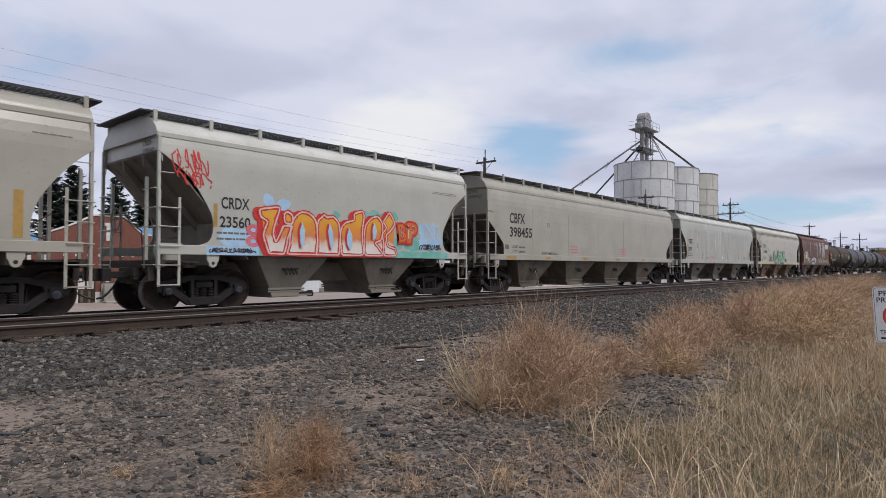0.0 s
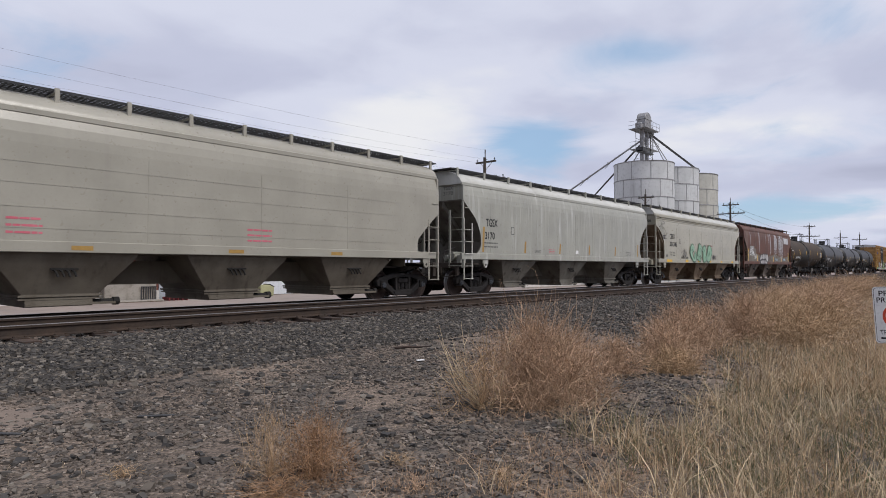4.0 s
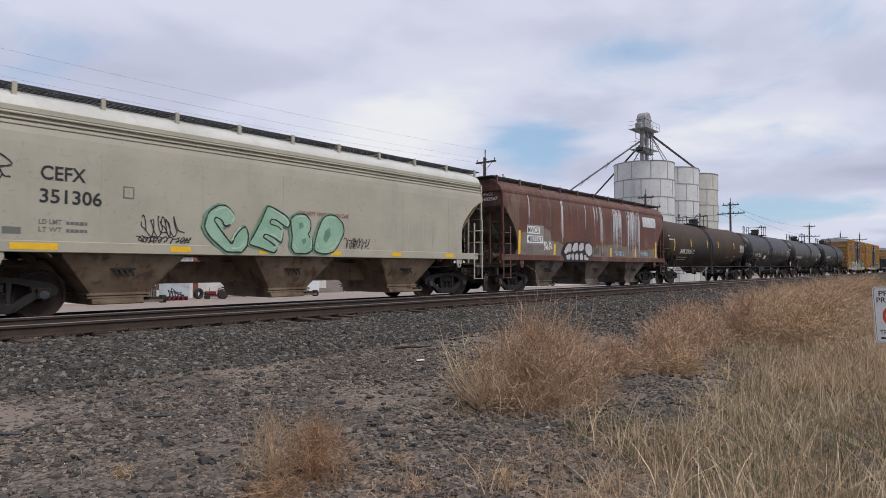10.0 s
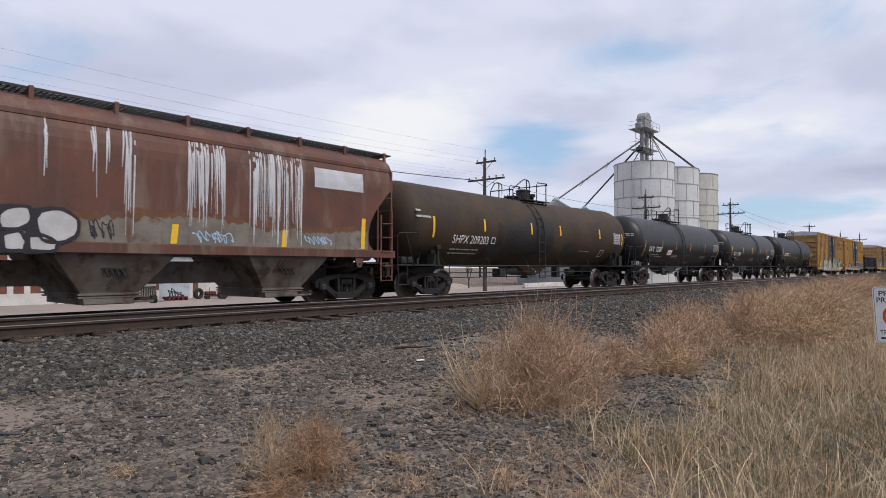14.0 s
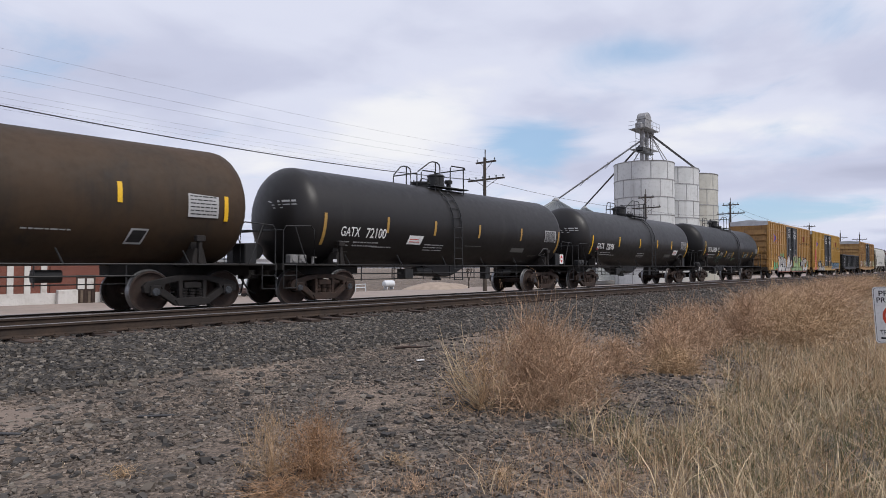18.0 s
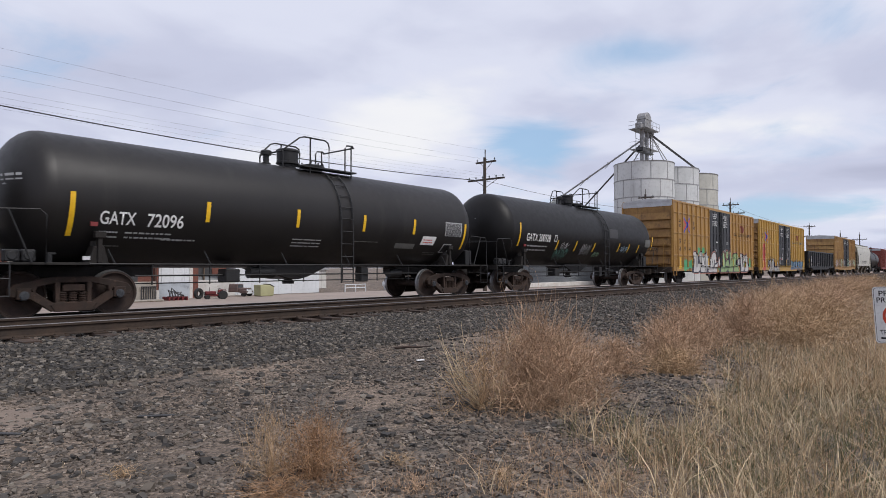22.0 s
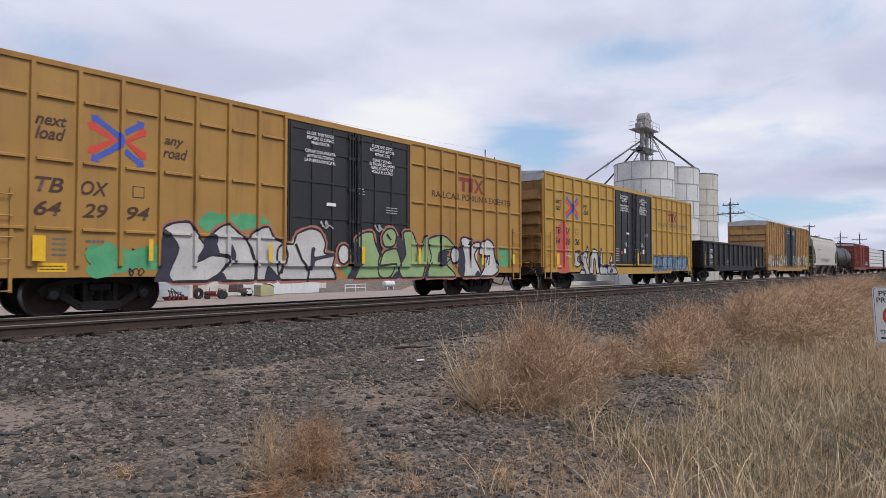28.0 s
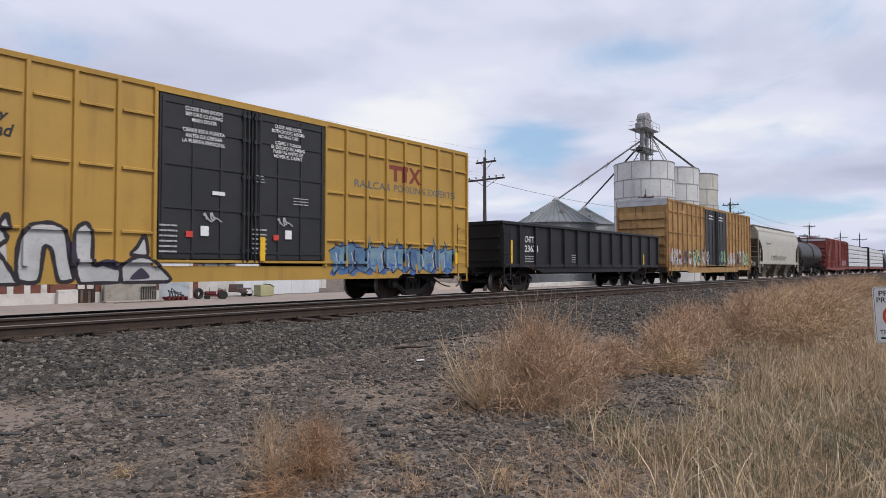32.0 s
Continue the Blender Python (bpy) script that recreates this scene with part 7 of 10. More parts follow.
def sign():
    s = thing("warning_sign", "white no-trespassing sign with a red ring on a steel post", "sign", pose(5.368, 0.36, 0, 0, -3, -92.5))
    w, h = 0.285, 0.40
    zb = 0.92
    g = M()
    pts = []
    for cx, cz, a0 in ((w / 2 - 0.02, h - 0.02, 0), (-w / 2 + 0.02, h - 0.02, 90), (-w / 2 + 0.02, 0.02, 180), (w / 2 - 0.02, 0.02, 270)):
        pts += [(cx + 0.02 * math.cos(radians(a0 + 30 * k)), zb + cz + 0.02 * math.sin(radians(a0 + 30 * k))) for k in range(4)]
    board = part("board", g.prism(pts, 1, -0.002, 0.002), WHITE, s)
    part("border", M().prism([(x * 0.955, zb + h / 2 + (z - zb - h / 2) * 0.968) for x, z in pts], 1, -0.0036, -0.0026), BLACK, board)
    part("face", M().prism([(x * 0.935, zb + h / 2 + (z - zb - h / 2) * 0.953) for x, z in pts], 1, -0.0048, -0.0038), WHITE, board)

    def line(text, x0, x1, z0, z1):
        b = glyph_plain(text)
        xs, ys = [v.co.x for v in b.verts], [v.co.y for v in b.verts]
        for v in b.verts:
            v.co = Vector((x0 + (v.co.x - min(xs)) / (max(xs) - min(xs)) * (x1 - x0), -0.0056, z0 + (v.co.y - min(ys)) / (max(ys) - min(ys)) * (z1 - z0)))
        me = bpy.data.meshes.new("lettering")
        b.to_mesh(me)
        b.free()
        me.materials.append(BLACK)
        part("lettering", me, None, board)
    line("PRIVATE", -0.105, 0.105, zb + 0.335, zb + 0.372)
    line("PROPERTY", -0.120, 0.120, zb + 0.288, zb + 0.325)
    line("NO", -0.035, 0.035, zb + 0.17, zb + 0.21)
    line("TRESPASSING", -0.115, 0.115, zb + 0.062, zb + 0.095)
    part("small_print", M().box(-0.11, 0.11, -0.0060, -0.0050, zb + 0.03, zb + 0.042), BLACK, board)
    part("ring", M().lathe([(0.075, -0.0062), (0.092, -0.0062), (0.092, -0.0050), (0.075, -0.0050)], c=(0, 0, zb + 0.19), axis=1, n=32, cap=False), surf("sign_red", (0.65, 0.07, 0.03), None, 5.0, 0.5, bump=0), board, "orange-red ring")
    part("post", M().box(-0.02, 0.02, 0.004, 0.03, -0.1, 1.36).box(-0.006, 0.006, 0.03, 0.06, -0.1, 1.36), surf("post_green_steel", (0.05, 0.07, 0.05), None, 5.0, 0.7), s)
    for z in (zb + 0.03, zb + h - 0.03):
        part("bolt", M().cyl((0, -0.008, z), (0, 0.03, z), 0.006, 8), DARKSTEEL, s)


def glyph_plain(text):
    c = bpy.data.curves.new("glyph", "FONT")
    c.body, c.offset = text, 0.012
    ob = bpy.data.objects.new("glyph", c)
    me = bpy.data.meshes.new_from_object(ob)
    bpy.data.objects.remove(ob)
    b = bmesh.new()
    b.from_mesh(me)
    bpy.data.meshes.remove(me)
    return b


sign()
# stray bits on the gravel
tw = thing("dead_branch", "short dark dead branch lying on ballast", "branch", pose(7.07, 6.75, rough_z(7.07, 6.75) + 0.03))
part("limb", M().tube([(-0.24, 0.16, 0.02), (-0.08, 0.05, 0.03), (0.08, -0.06, 0.02), (0.24, -0.15, 0.03)], [0.022, 0.02, 0.016, 0.008], 7), DOORWOOD, tw)
part("twig", M().tube([(-0.05, 0.03, 0.03), (0.04, 0.10, 0.08), (0.10, 0.13, 0.07)], [0.012, 0.009, 0.004], 6), DOORWOOD, tw)
tagged(part("scrap_bar", M().box(-0.16, 0.16, -0.02, 0.02, 0, 0.015), DARKSTEEL, at=pose(2.6, 5.75, rough_z(2.6, 5.75) + 0.01, 0, 0, -40), bevel=0.004), "thin dark scrap bar lying on gravel", "scrap")
tagged(part("scrap_bar", M().box(-0.16, 0.16, -0.02, 0.02, 0, 0.012), DARKSTEEL, at=pose(1.45, 5.9, rough_z(1.45, 5.9) + 0.01, 0, 0, -55), bevel=0.004), "dark flat scrap strip lying on dirt", "scrap")
tagged(part("litter", M().box(-0.06, 0.06, -0.025, 0.025, 0, 0.012), WHITE, at=pose(6.5, 6.05, rough_z(6.5, 6.05) + 0.02, 4, 0, -20), bevel=0.004), "scrap of white litter on gravel", "litter")

# ---- lettering, strips and graffiti on the cars ----


def paint(name, c, c2=None, rough=0.55, scale=3.0):
    return surf(name, c, c2 or tuple(0.88 * k for k in c), scale, rough, bump=0.02)


ORANGE = paint("orange_spray", (0.80, 0.33, 0.03), (0.75, 0.20, 0.03), scale=4.0)
REDORANGE = paint("red_orange_spray", (0.50, 0.11, 0.025), (0.58, 0.20, 0.03), scale=4.0)
REDSP = paint("red_spray", (0.55, 0.035, 0.03))
TEAL = paint("teal_spray", (0.12, 0.38, 0.30), (0.22, 0.45, 0.42))
SKYSP = paint("light_blue_spray", (0.30, 0.48, 0.66), (0.40, 0.55, 0.68))
GREENSP = paint("mint_green_spray", (0.26, 0.52, 0.30), (0.42, 0.62, 0.44))
DEEPGREEN = paint("deep_green_spray", (0.07, 0.30, 0.14), (0.10, 0.36, 0.18))
SILVER = paint("silver_spray", (0.55, 0.55, 0.56), (0.45, 0.45, 0.47))
PINKSP = paint("pink_spray", (0.62, 0.18, 0.22), (0.55, 0.12, 0.16))
BLUESP = paint("blue_spray", (0.04, 0.085, 0.30), (0.07, 0.16, 0.36), scale=2.0)
INK = paint("black_spray", (0.025, 0.02, 0.025))
PURPLE = paint("purple_black_spray", (0.045, 0.035, 0.06))
LOGORED = paint("logo_red", (0.62, 0.06, 0.045))
LOGOBLUE = paint("logo_blue", (0.06, 0.10, 0.45))
GREYTXT = paint("faded_grey_lettering", (0.14, 0.14, 0.13))
PALETXT = paint("faded_white_lettering", (0.42, 0.42, 0.42))
GREYBLK = paint("grey_black_repaint", (0.045, 0.045, 0.046))
MARKRED = paint("dull_marker_red", (0.20, 0.03, 0.03))
DARKBROWN = paint("dark_brown_lettering", (0.07, 0.035, 0.02))
MINT = paint("mint_spray", (0.30, 0.46, 0.33), (0.22, 0.38, 0.26), scale=2.0)
MINTPALE = paint("pale_mint_spray", (0.44, 0.56, 0.45), (0.36, 0.50, 0.38), scale=3.0)
DARKMINT = paint("dark_mint_spray", (0.10, 0.22, 0.14), (0.16, 0.30, 0.2))
PALEPINK = paint("pale_pink_spray", (0.62, 0.50, 0.46))
SILVERPALE = paint("pale_silver_spray", (0.52, 0.51, 0.50), (0.42, 0.41, 0.40))
TTXRED = paint("faded_dark_red", (0.22, 0.045, 0.03))


def gradient_fill():
    """Spray fill that runs from orange down to white."""
    m = bpy.data.materials.new("orange_to_white_spray")
    m.use_nodes = True
    N, L = m.node_tree.nodes, m.node_tree.links
    bs = N["Principled BSDF"]
    tc = N.new("ShaderNodeTexCoord")
    sp = N.new("ShaderNodeSeparateXYZ")
    nz = N.new("ShaderNodeTexNoise")
    nz.inputs["Scale"].default_value, nz.inputs["Detail"].default_value = 3.5, 6
    ad = N.new("ShaderNodeMath")
    ad.operation = "MULTIPLY_ADD"
    ad.inputs[1].default_value = 0.55
    L.new(tc.outputs["Object"], sp.inputs[0])
    L.new(tc.outputs["Object"], nz.inputs[0])
    L.new(nz.outputs[0], ad.inputs[0])
    L.new(sp.outputs[2], ad.inputs[2])
    r = N.new("ShaderNodeMapRange")
    r.inputs[1].default_value, r.inputs[2].default_value = 1.62, 2.95
    L.new(ad.outputs[0], r.inputs[0])
    cr = N.new("ShaderNodeValToRGB")
    e = cr.color_ramp.elements
    e[0].color, e[1].color = (0.66, 0.63, 0.58, 1), (0.68, 0.36, 0.028, 1)
    e.new(0.20).color = (0.64, 0.56, 0.48, 1)
    e.new(0.34).color = (0.58, 0.20, 0.065, 1)
    e.new(0.55).color = (0.64, 0.25, 0.03, 1)
    e.new(0.72).color = (0.66, 0.33, 0.028, 1)
    L.new(r.outputs[0], cr.inputs[0])
    L.new(cr.outputs[0], bs.inputs["Base Color"])
    bs.inputs["Roughness"].default_value = 0.5
    return m


FADE = gradient_fill()


def on_flat(y):
    return lambda z: y


def on_tank(z):
    return math.sqrt(max(0.05, 1.46 ** 2 - (z - 2.44) ** 2))


def on_tank_d(z):
    return math.sqrt(max(0.05, 1.48 ** 2 - (z - 2.53) ** 2))


ROUND = (on_tank, on_tank_d)
FLAT_HOPPER, FLAT_BOX, FLAT_DOOR = hopper_side, on_flat(1.55), on_flat(1.61)


def skin(b, name, mat, car, face, lift, label="", planes=()):
    """Lays a flat bmesh drawn in x and z on the near side of a car."""
    for z in planes:
        bmesh.ops.bisect_plane(b, geom=[*b.verts, *b.edges, *b.faces], plane_co=(0, 0, z), plane_no=(0, 0, 1))
    for v in b.verts:
        v.co.y = -(face(v.co.z) + lift)
    me = bpy.data.meshes.new(name)
    bmesh.ops.recalc_face_normals(b, faces=b.faces)
    b.to_mesh(me)
    b.free()
    me.materials.append(mat)
    return part(name, me, None, car, label)


TANKCUTS = tuple(1.1 + 0.12 * k for k in range(22))


def glyph(text, grow=0.0, slant=0.0):
    c = bpy.data.curves.new("glyph", "FONT")
    c.body, c.offset, c.shear, c.resolution_u = text, grow, slant, 4
    ob = bpy.data.objects.new("glyph", c)
    me = bpy.data.meshes.new_from_object(ob)
    bpy.data.objects.remove(ob)
    b = bmesh.new()
    b.from_mesh(me)
    bpy.data.meshes.remove(me)
    return b


def lettering(car, text, mat, x0, x1, z0, z1, face=FLAT_HOPPER, lift=0.006, grow=0.0, slant=0.0, name="lettering", tilt=0.0, like=None):
    b = glyph(text, grow, slant)
    xs = [v.co.x for v in b.verts]
    ys = [v.co.y for v in b.verts]
    a0, a1, c0, c1 = min(xs), max(xs), min(ys), max(ys)
    if grow and like is None:
        k = grow * 0.9
        a0, a1, c0, c1 = a0 + k, a1 - k, c0 + k, c1 - k
    ca, sa = math.cos(radians(tilt)), math.sin(radians(tilt))
    xm, zm = (x0 + x1) / 2, (z0 + z1) / 2
    for v in b.verts:
        x = x0 + (v.co.x - a0) / (a1 - a0) * (x1 - x0) - xm
        z = z0 + (v.co.y - c0) / (c1 - c0) * (z1 - z0) - zm
        v.co = Vector((xm + ca * x - sa * z, 0, zm + sa * x + ca * z))
    return skin(b, name, mat, car, face, lift, planes=TANKCUTS if face in ROUND else ())


def patch(car, name, mat, x0, x1, z0, z1, face=FLAT_HOPPER, lift=0.004, label="", lean=0.0):
    """A rectangular sticker or painted field."""
    b = bmesh.new()
    b.faces.new([b.verts.new(p) for p in ((x0, 0, z0), (x1, 0, z0), (x1 + lean, 0, z1), (x0 + lean, 0, z1))])
    return skin(b, name, mat, car, face, lift, label, TANKCUTS if face in ROUND else (3.4, 3.6, 3.8))


def bars(car, mat, x0, x1, z0, z1, rows, face=FLAT_HOPPER, lift=0.005, seed=1, words=4, name="small_print"):
    """Small print too fine to read, as rows of bars."""
    rnd = random.Random(seed)
    b = bmesh.new()
    dz = (z1 - z0) / rows
    for r in range(rows):
        x = x0
        za = z0 + r * dz + dz * 0.22
        zb = za + dz * 0.33
        while x < x1 - 0.03:
            w = min(x1 - x, (x1 - x0) / words * rnd.uniform(0.25, 0.9))
            b.faces.new([b.verts.new(p) for p in ((x, 0, za), (x + w, 0, za), (x + w, 0, zb), (x, 0, zb))])
            x += w + (x1 - x0) * 0.03
    return tagged(skin(b, name, mat, car, face, lift, planes=TANKCUTS if face in ROUND else ()), kind="stuff")


def cloud_of(car, mat, x0, x1, z0, z1, n, face=FLAT_HOPPER, lift=0.0015, seed=1, name="spray_cloud", r=(0.12, 0.3)):
    """Soft-edged field of overlapping spray dots."""
    rnd = random.Random(seed)
    b = bmesh.new()
    for q in range(n):
        rr = rnd.uniform(*r)
        cx, cz = rnd.uniform(x0 + rr, max(x0 + rr + 0.01, x1 - rr)), rnd.uniform(z0 + rr * 0.8, max(z0 + rr * 0.8 + 0.01, z1 - rr * 0.8))
        m = 14
        ph = rnd.uniform(0, 6)
        b.faces.new([b.verts.new((cx + rr * (1 + 0.14 * math.sin(3 * a + ph)) * math.cos(a), q * 0.00002, max(z0, cz + 0.8 * rr * (1 + 0.14 * math.cos(2 * a + ph)) * math.sin(a)))) for a in
                     (2 * math.pi * k / m for k in range(m))])
    off = {v: v.co.y for v in b.verts}
    me_lift = lambda v: off[v]
    keep = [(v, off[v]) for v in b.verts]
    for v, d in keep:
        v.co.y = -(face(v.co.z) + lift + d)
    me = bpy.data.meshes.new(name)
    b.normal_update()
    b.to_mesh(me)
    b.free()
    me.materials.append(mat)
    return tagged(part(name, me, None, car), kind="stuff")


def scribble(car, mat, x0, x1, z0, z1, face=FLAT_HOPPER, lift=0.008, seed=1, loops=7, width=0.022, name="spray_tag"):
    """A looping spray-can tag that nobody could read."""
    rnd = random.Random(seed)
    b = bmesh.new()
    n = loops * 14
    pts = []
    ph = [rnd.uniform(0, 6.28) for q in range(4)]
    for q in range(n + 1):
        f = q / n
        x = x0 + (x1 - x0) * (0.06 + 0.88 * f) + (x1 - x0) / loops * 0.55 * math.sin(2 * math.pi * loops * f + ph[0]) + 0.05 * math.sin(9 * f + ph[1])
        z = (z0 + z1) / 2 + (z1 - z0) * (0.34 * math.cos(2 * math.pi * loops * f * 0.97 + ph[2]) + 0.12 * math.sin(2 * math.pi * loops * 2.3 * f + ph[3]))
        pts.append(Vector((x, 0, z)))
    for q in range(n):
        if rnd.random() < 0.05:
            continue
        p, r = pts[q], pts[q + 1]
        d = (r - p).normalized()
        s = Vector((-d.z, 0, d.x)) * width / 2
        e = d * width * 0.3
        b.faces.new([b.verts.new(k) for k in (p - s - e, r - s + e, r + s + e, p + s - e)])
    return skin(b, name, mat, car, face, lift)


def piece(car, word, spans, z0, z1, fill, edge, face=FLAT_HOPPER, grow=0.05, rim=0.075, seed=3, shine=None, back=None, slant=0.0, shift=0.06):
    """Fat graffiti letters; spans: the x range of each letter."""
    rnd = random.Random(seed)
    for q, (ch, (xa, xb)) in enumerate(zip(word, spans)):
        tilt = rnd.uniform(-8, 8)
        za, zb = z0 + rnd.uniform(-0.02, 0.05), z1 + rnd.uniform(-0.22, 0.10) * (z1 - z0)
        xa, xb = xa - rnd.uniform(0, 0.07), xb + rnd.uniform(0, 0.07)
        f = fill[q % len(fill)] if isinstance(fill, list) else fill
        if back:
            lettering(car, ch, back, xa + shift, xb + shift + 0.03, za - 0.04, zb + 0.02, face, 0.004 + 0.0006 * q, grow + rim, slant, "graffiti_shadow", tilt, like=1)
        lettering(car, ch, edge, xa - 0.045, xb + 0.045, za - 0.045, zb + 0.045, face, 0.010 + 0.0006 * q, grow + rim, slant, "graffiti_outline", tilt, like=1)
        lettering(car, ch, f, xa + 0.02, xb - 0.02, za + 0.02, zb - 0.02, face, 0.016 + 0.0006 * q, grow, slant, "graffiti_letter", tilt, like=1)
        if shine:
            lettering(car, ch, shine, xa + 0.13, xb - 0.15, za + 0.16, zb - 0.1, face, 0.022 + 0.0006 * q, -0.028, slant, "graffiti_highlight", tilt, like=1)


def rounded(pts):
    """Closed smooth line through the corners of a painted shape."""
    n, out = len(pts), []
    for i in range(n):
        a, b, c, d = pts[i - 1], pts[i], pts[(i + 1) % n], pts[(i + 2) % n]
        for q in range(4):
            t = q / 4
            out.append(tuple(b[k] + 0.35 * (c[k] - a[k]) * (t - 2 * t * t + t ** 3) + (c[k] - b[k]) * (3 * t * t - 2 * t ** 3) + 0.35 * (d[k] - b[k]) * (t ** 3 - t * t) for k in (0, 1)))
    return out


def brush(line, w, closed, seed):
    """Quads of a hand-drawn stroke along a line."""
    rnd = random.Random(seed)
    n = len(line)
    rim = []
    for i, p in enumerate(line):
        a, c = (line[i - 1], line[(i + 1) % n]) if closed else (line[max(0, i - 1)], line[min(n - 1, i + 1)])
        dx, dz = c[0] - a[0], c[1] - a[1]
        m = math.hypot(dx, dz) or 1.0
        ww = w * rnd.uniform(0.75, 1.25) / 2
        rim.append(((p[0] - dz / m * ww, p[1] + dx / m * ww), (p[0] + dz / m * ww, p[1] - dx / m * ww)))
    m = n if closed else n - 1
    return [(rim[i][0], rim[(i + 1) % n][0], rim[(i + 1) % n][1], rim[i][1]) for i in range(m)]


def throw_up(car, letters, fill, rims, shadow=None, seed=1, floor=1.34):
    """Painted letters on the flat side of a hopper; rims: paint and width of each outline, from the lowest up; shadow: paint of a cast side."""
    def lay(name, mat, polys, lift):
        b = bmesh.new()
        for poly in polys:
            b.faces.new([b.verts.new((x, 0, z)) for x, z in poly])
        bmesh.ops.triangulate(b, faces=b.faces)
        skin(b, name, mat, car, on_flat(1.615), lift)
    for q, pts in enumerate(letters):
        line = [(x, max(floor, z)) for x, z in rounded(pts)]
        if shadow:
            low = [(x - 0.14, max(floor, z - 0.02)) for x, z in line]
            lay("graffiti_shadow", shadow, [low], 0.008 + 0.0003 * q)
            lay("graffiti_shadow", shadow, brush(low, 0.10, True, seed + q), 0.0082 + 0.0003 * q)
        lay("graffiti_letter", fill, [line], 0.014 + 0.0003 * q)
        for k, (mat, w) in enumerate(rims):
            lay("graffiti_outline", mat, brush(line, w, True, seed + 20 + q + 9 * k), 0.018 + 0.003 * k + 0.0003 * q)


def drips(car, mat, x0, x1, ztop, zlow, n, seed, face=FLAT_HOPPER):
    """Runs of spilt pale dust down a side."""
    rnd = random.Random(seed)
    b = bmesh.new()
    for q in range(n):
        x, w = rnd.uniform(x0, x1), rnd.uniform(0.006, 0.026)
        a = ztop - rnd.uniform(0, 0.5) ** 1.5
        e = a - (a - zlow) * rnd.uniform(0.25, 1.0)
        sh = rnd.uniform(-0.05, 0.05)
        zs = [a + (e - a) * k / 5 for k in range(6)]
        for k in range(5):
            f0, f1 = 1 - abs(k / 5 - 0.3), 1 - abs((k + 1) / 5 - 0.3)
            xa, xb = x + sh * k / 5, x + sh * (k + 1) / 5
            b.faces.new([b.verts.new(p) for p in ((xa - w * f0, 0, zs[k]), (xa + w * f0, 0, zs[k]), (xb + w * f1, 0, zs[k + 1]), (xb - w * f1, 0, zs[k + 1]))])
    return tagged(skin(b, "dust_run", mat, car, face, 0.004 + 0.0001 * seed), kind="stuff")


def even(x0, x1, n):
    w = (x1 - x0) / n
    return [(x0 + k * w, x0 + (k + 1) * w) for k in range(n)]


def end_marks(car, h, rows, mat):
    """Reporting marks high on the leading end, one row to a part."""
    for q, text in enumerate(rows):
        b = glyph(text, 0.02)
        xs, ys = [v.co.x for v in b.verts], [v.co.y for v in b.verts]
        w = 0.115 * len(text)
        for v in b.verts:
            v.co = Vector((-h + 0.084, -0.62 - w + 0.02 + (1 - (v.co.x - min(xs)) / (max(xs) - min(xs))) * w, 3.78 - 0.19 * q + (v.co.y - min(ys)) / (max(ys) - min(ys)) * 0.13))
        me = bpy.data.meshes.new("end_lettering")
        bmesh.ops.recalc_face_normals(b, faces=b.faces)
        b.to_mesh(me)
        b.free()
        me.materials.append(mat)
        part("end_lettering", me, None, car)


# leading hopper
patch(lead_hopper, "reflector", REFLOLD, 6.62, 6.78, 1.55, 2.45)
bars(lead_hopper, GREYTXT, 5.2, 6.2, 1.8, 2.15, 2, seed=4)
bars(lead_hopper, GREYTXT, 6.9, 7.6, 3.55, 3.62, 1, seed=5)

# two-bay hopper with the orange piece
lettering(crdx, "CRDX", BLACK, -3.92, -3.18, 2.40, 2.67, grow=0.018)
lettering(crdx, "23560", BLACK, -3.96, -3.15, 1.95, 2.21, grow=0.018)
bars(crdx, GREYTXT, -4.04, -3.19, 1.62, 1.90, 2, seed=2)
patch(crdx, "reflector", REFLOLD, -4.12, -4.02, 1.95, 2.50)
bars(crdx, GREYTXT, 3.6, 4.8, 3.42, 3.52, 2, seed=9)
cloud_of(crdx, TEAL, -3.5, 4.05, 1.50, 1.95, 64, seed=3)
cloud_of(crdx, SKYSP, -4.05, -2.6, 1.50, 1.95, 22, seed=4, lift=0.003)
cloud_of(crdx, SKYSP, -3.0, -1.8, 2.3, 2.9, 6, seed=14, lift=0.003)
cloud_of(crdx, SKYSP, 2.9, 4.05, 1.52, 2.45, 40, seed=5, lift=0.003)
cloud_of(crdx, TEAL, -1.2, 2.2, 2.1, 2.72, 10, seed=6, lift=0.0025)
patch(crdx, "spray_cloud", TEAL, -2.9, 4.35, 1.285, 1.497, on_flat(1.615), 0.003)
patch(crdx, "spray_cloud", SKYSP, -4.3, -2.9, 1.285, 1.497, on_flat(1.615), 0.003)
WORD_VANDEL = []
WORD_VANDEL.append([(-2.89, 2.44), (-2.61, 2.5), (-2.32, 2.52), (-2.42, 2.2), (-2.5, 1.93), (-2.49, 1.8), (-2.42, 1.66), (-2.25, 1.96), (-2.19, 2.06), (-1.93, 2.06), (-2.05, 1.81), (-2.19, 1.33), (-2.58, 1.32), (-2.71, 1.56), (-2.79, 1.79), (-2.74, 1.98), (-2.68, 2.15), (-2.87, 2.27)])
WORD_VANDEL.append([(-2.17, 2.38), (-2.06, 2.43), (-1.93, 2.35), (-1.92, 2.15), (-2.06, 2.13), (-2.16, 2.17)])
WORD_VANDEL.append([(-1.99, 1.9), (-1.94, 2.17), (-1.8, 2.36), (-1.62, 2.46), (-1.41, 2.44), (-1.23, 2.32), (-1.13, 2.09), (-1.16, 1.32), (-2.04, 1.3), (-2.01, 1.58)])
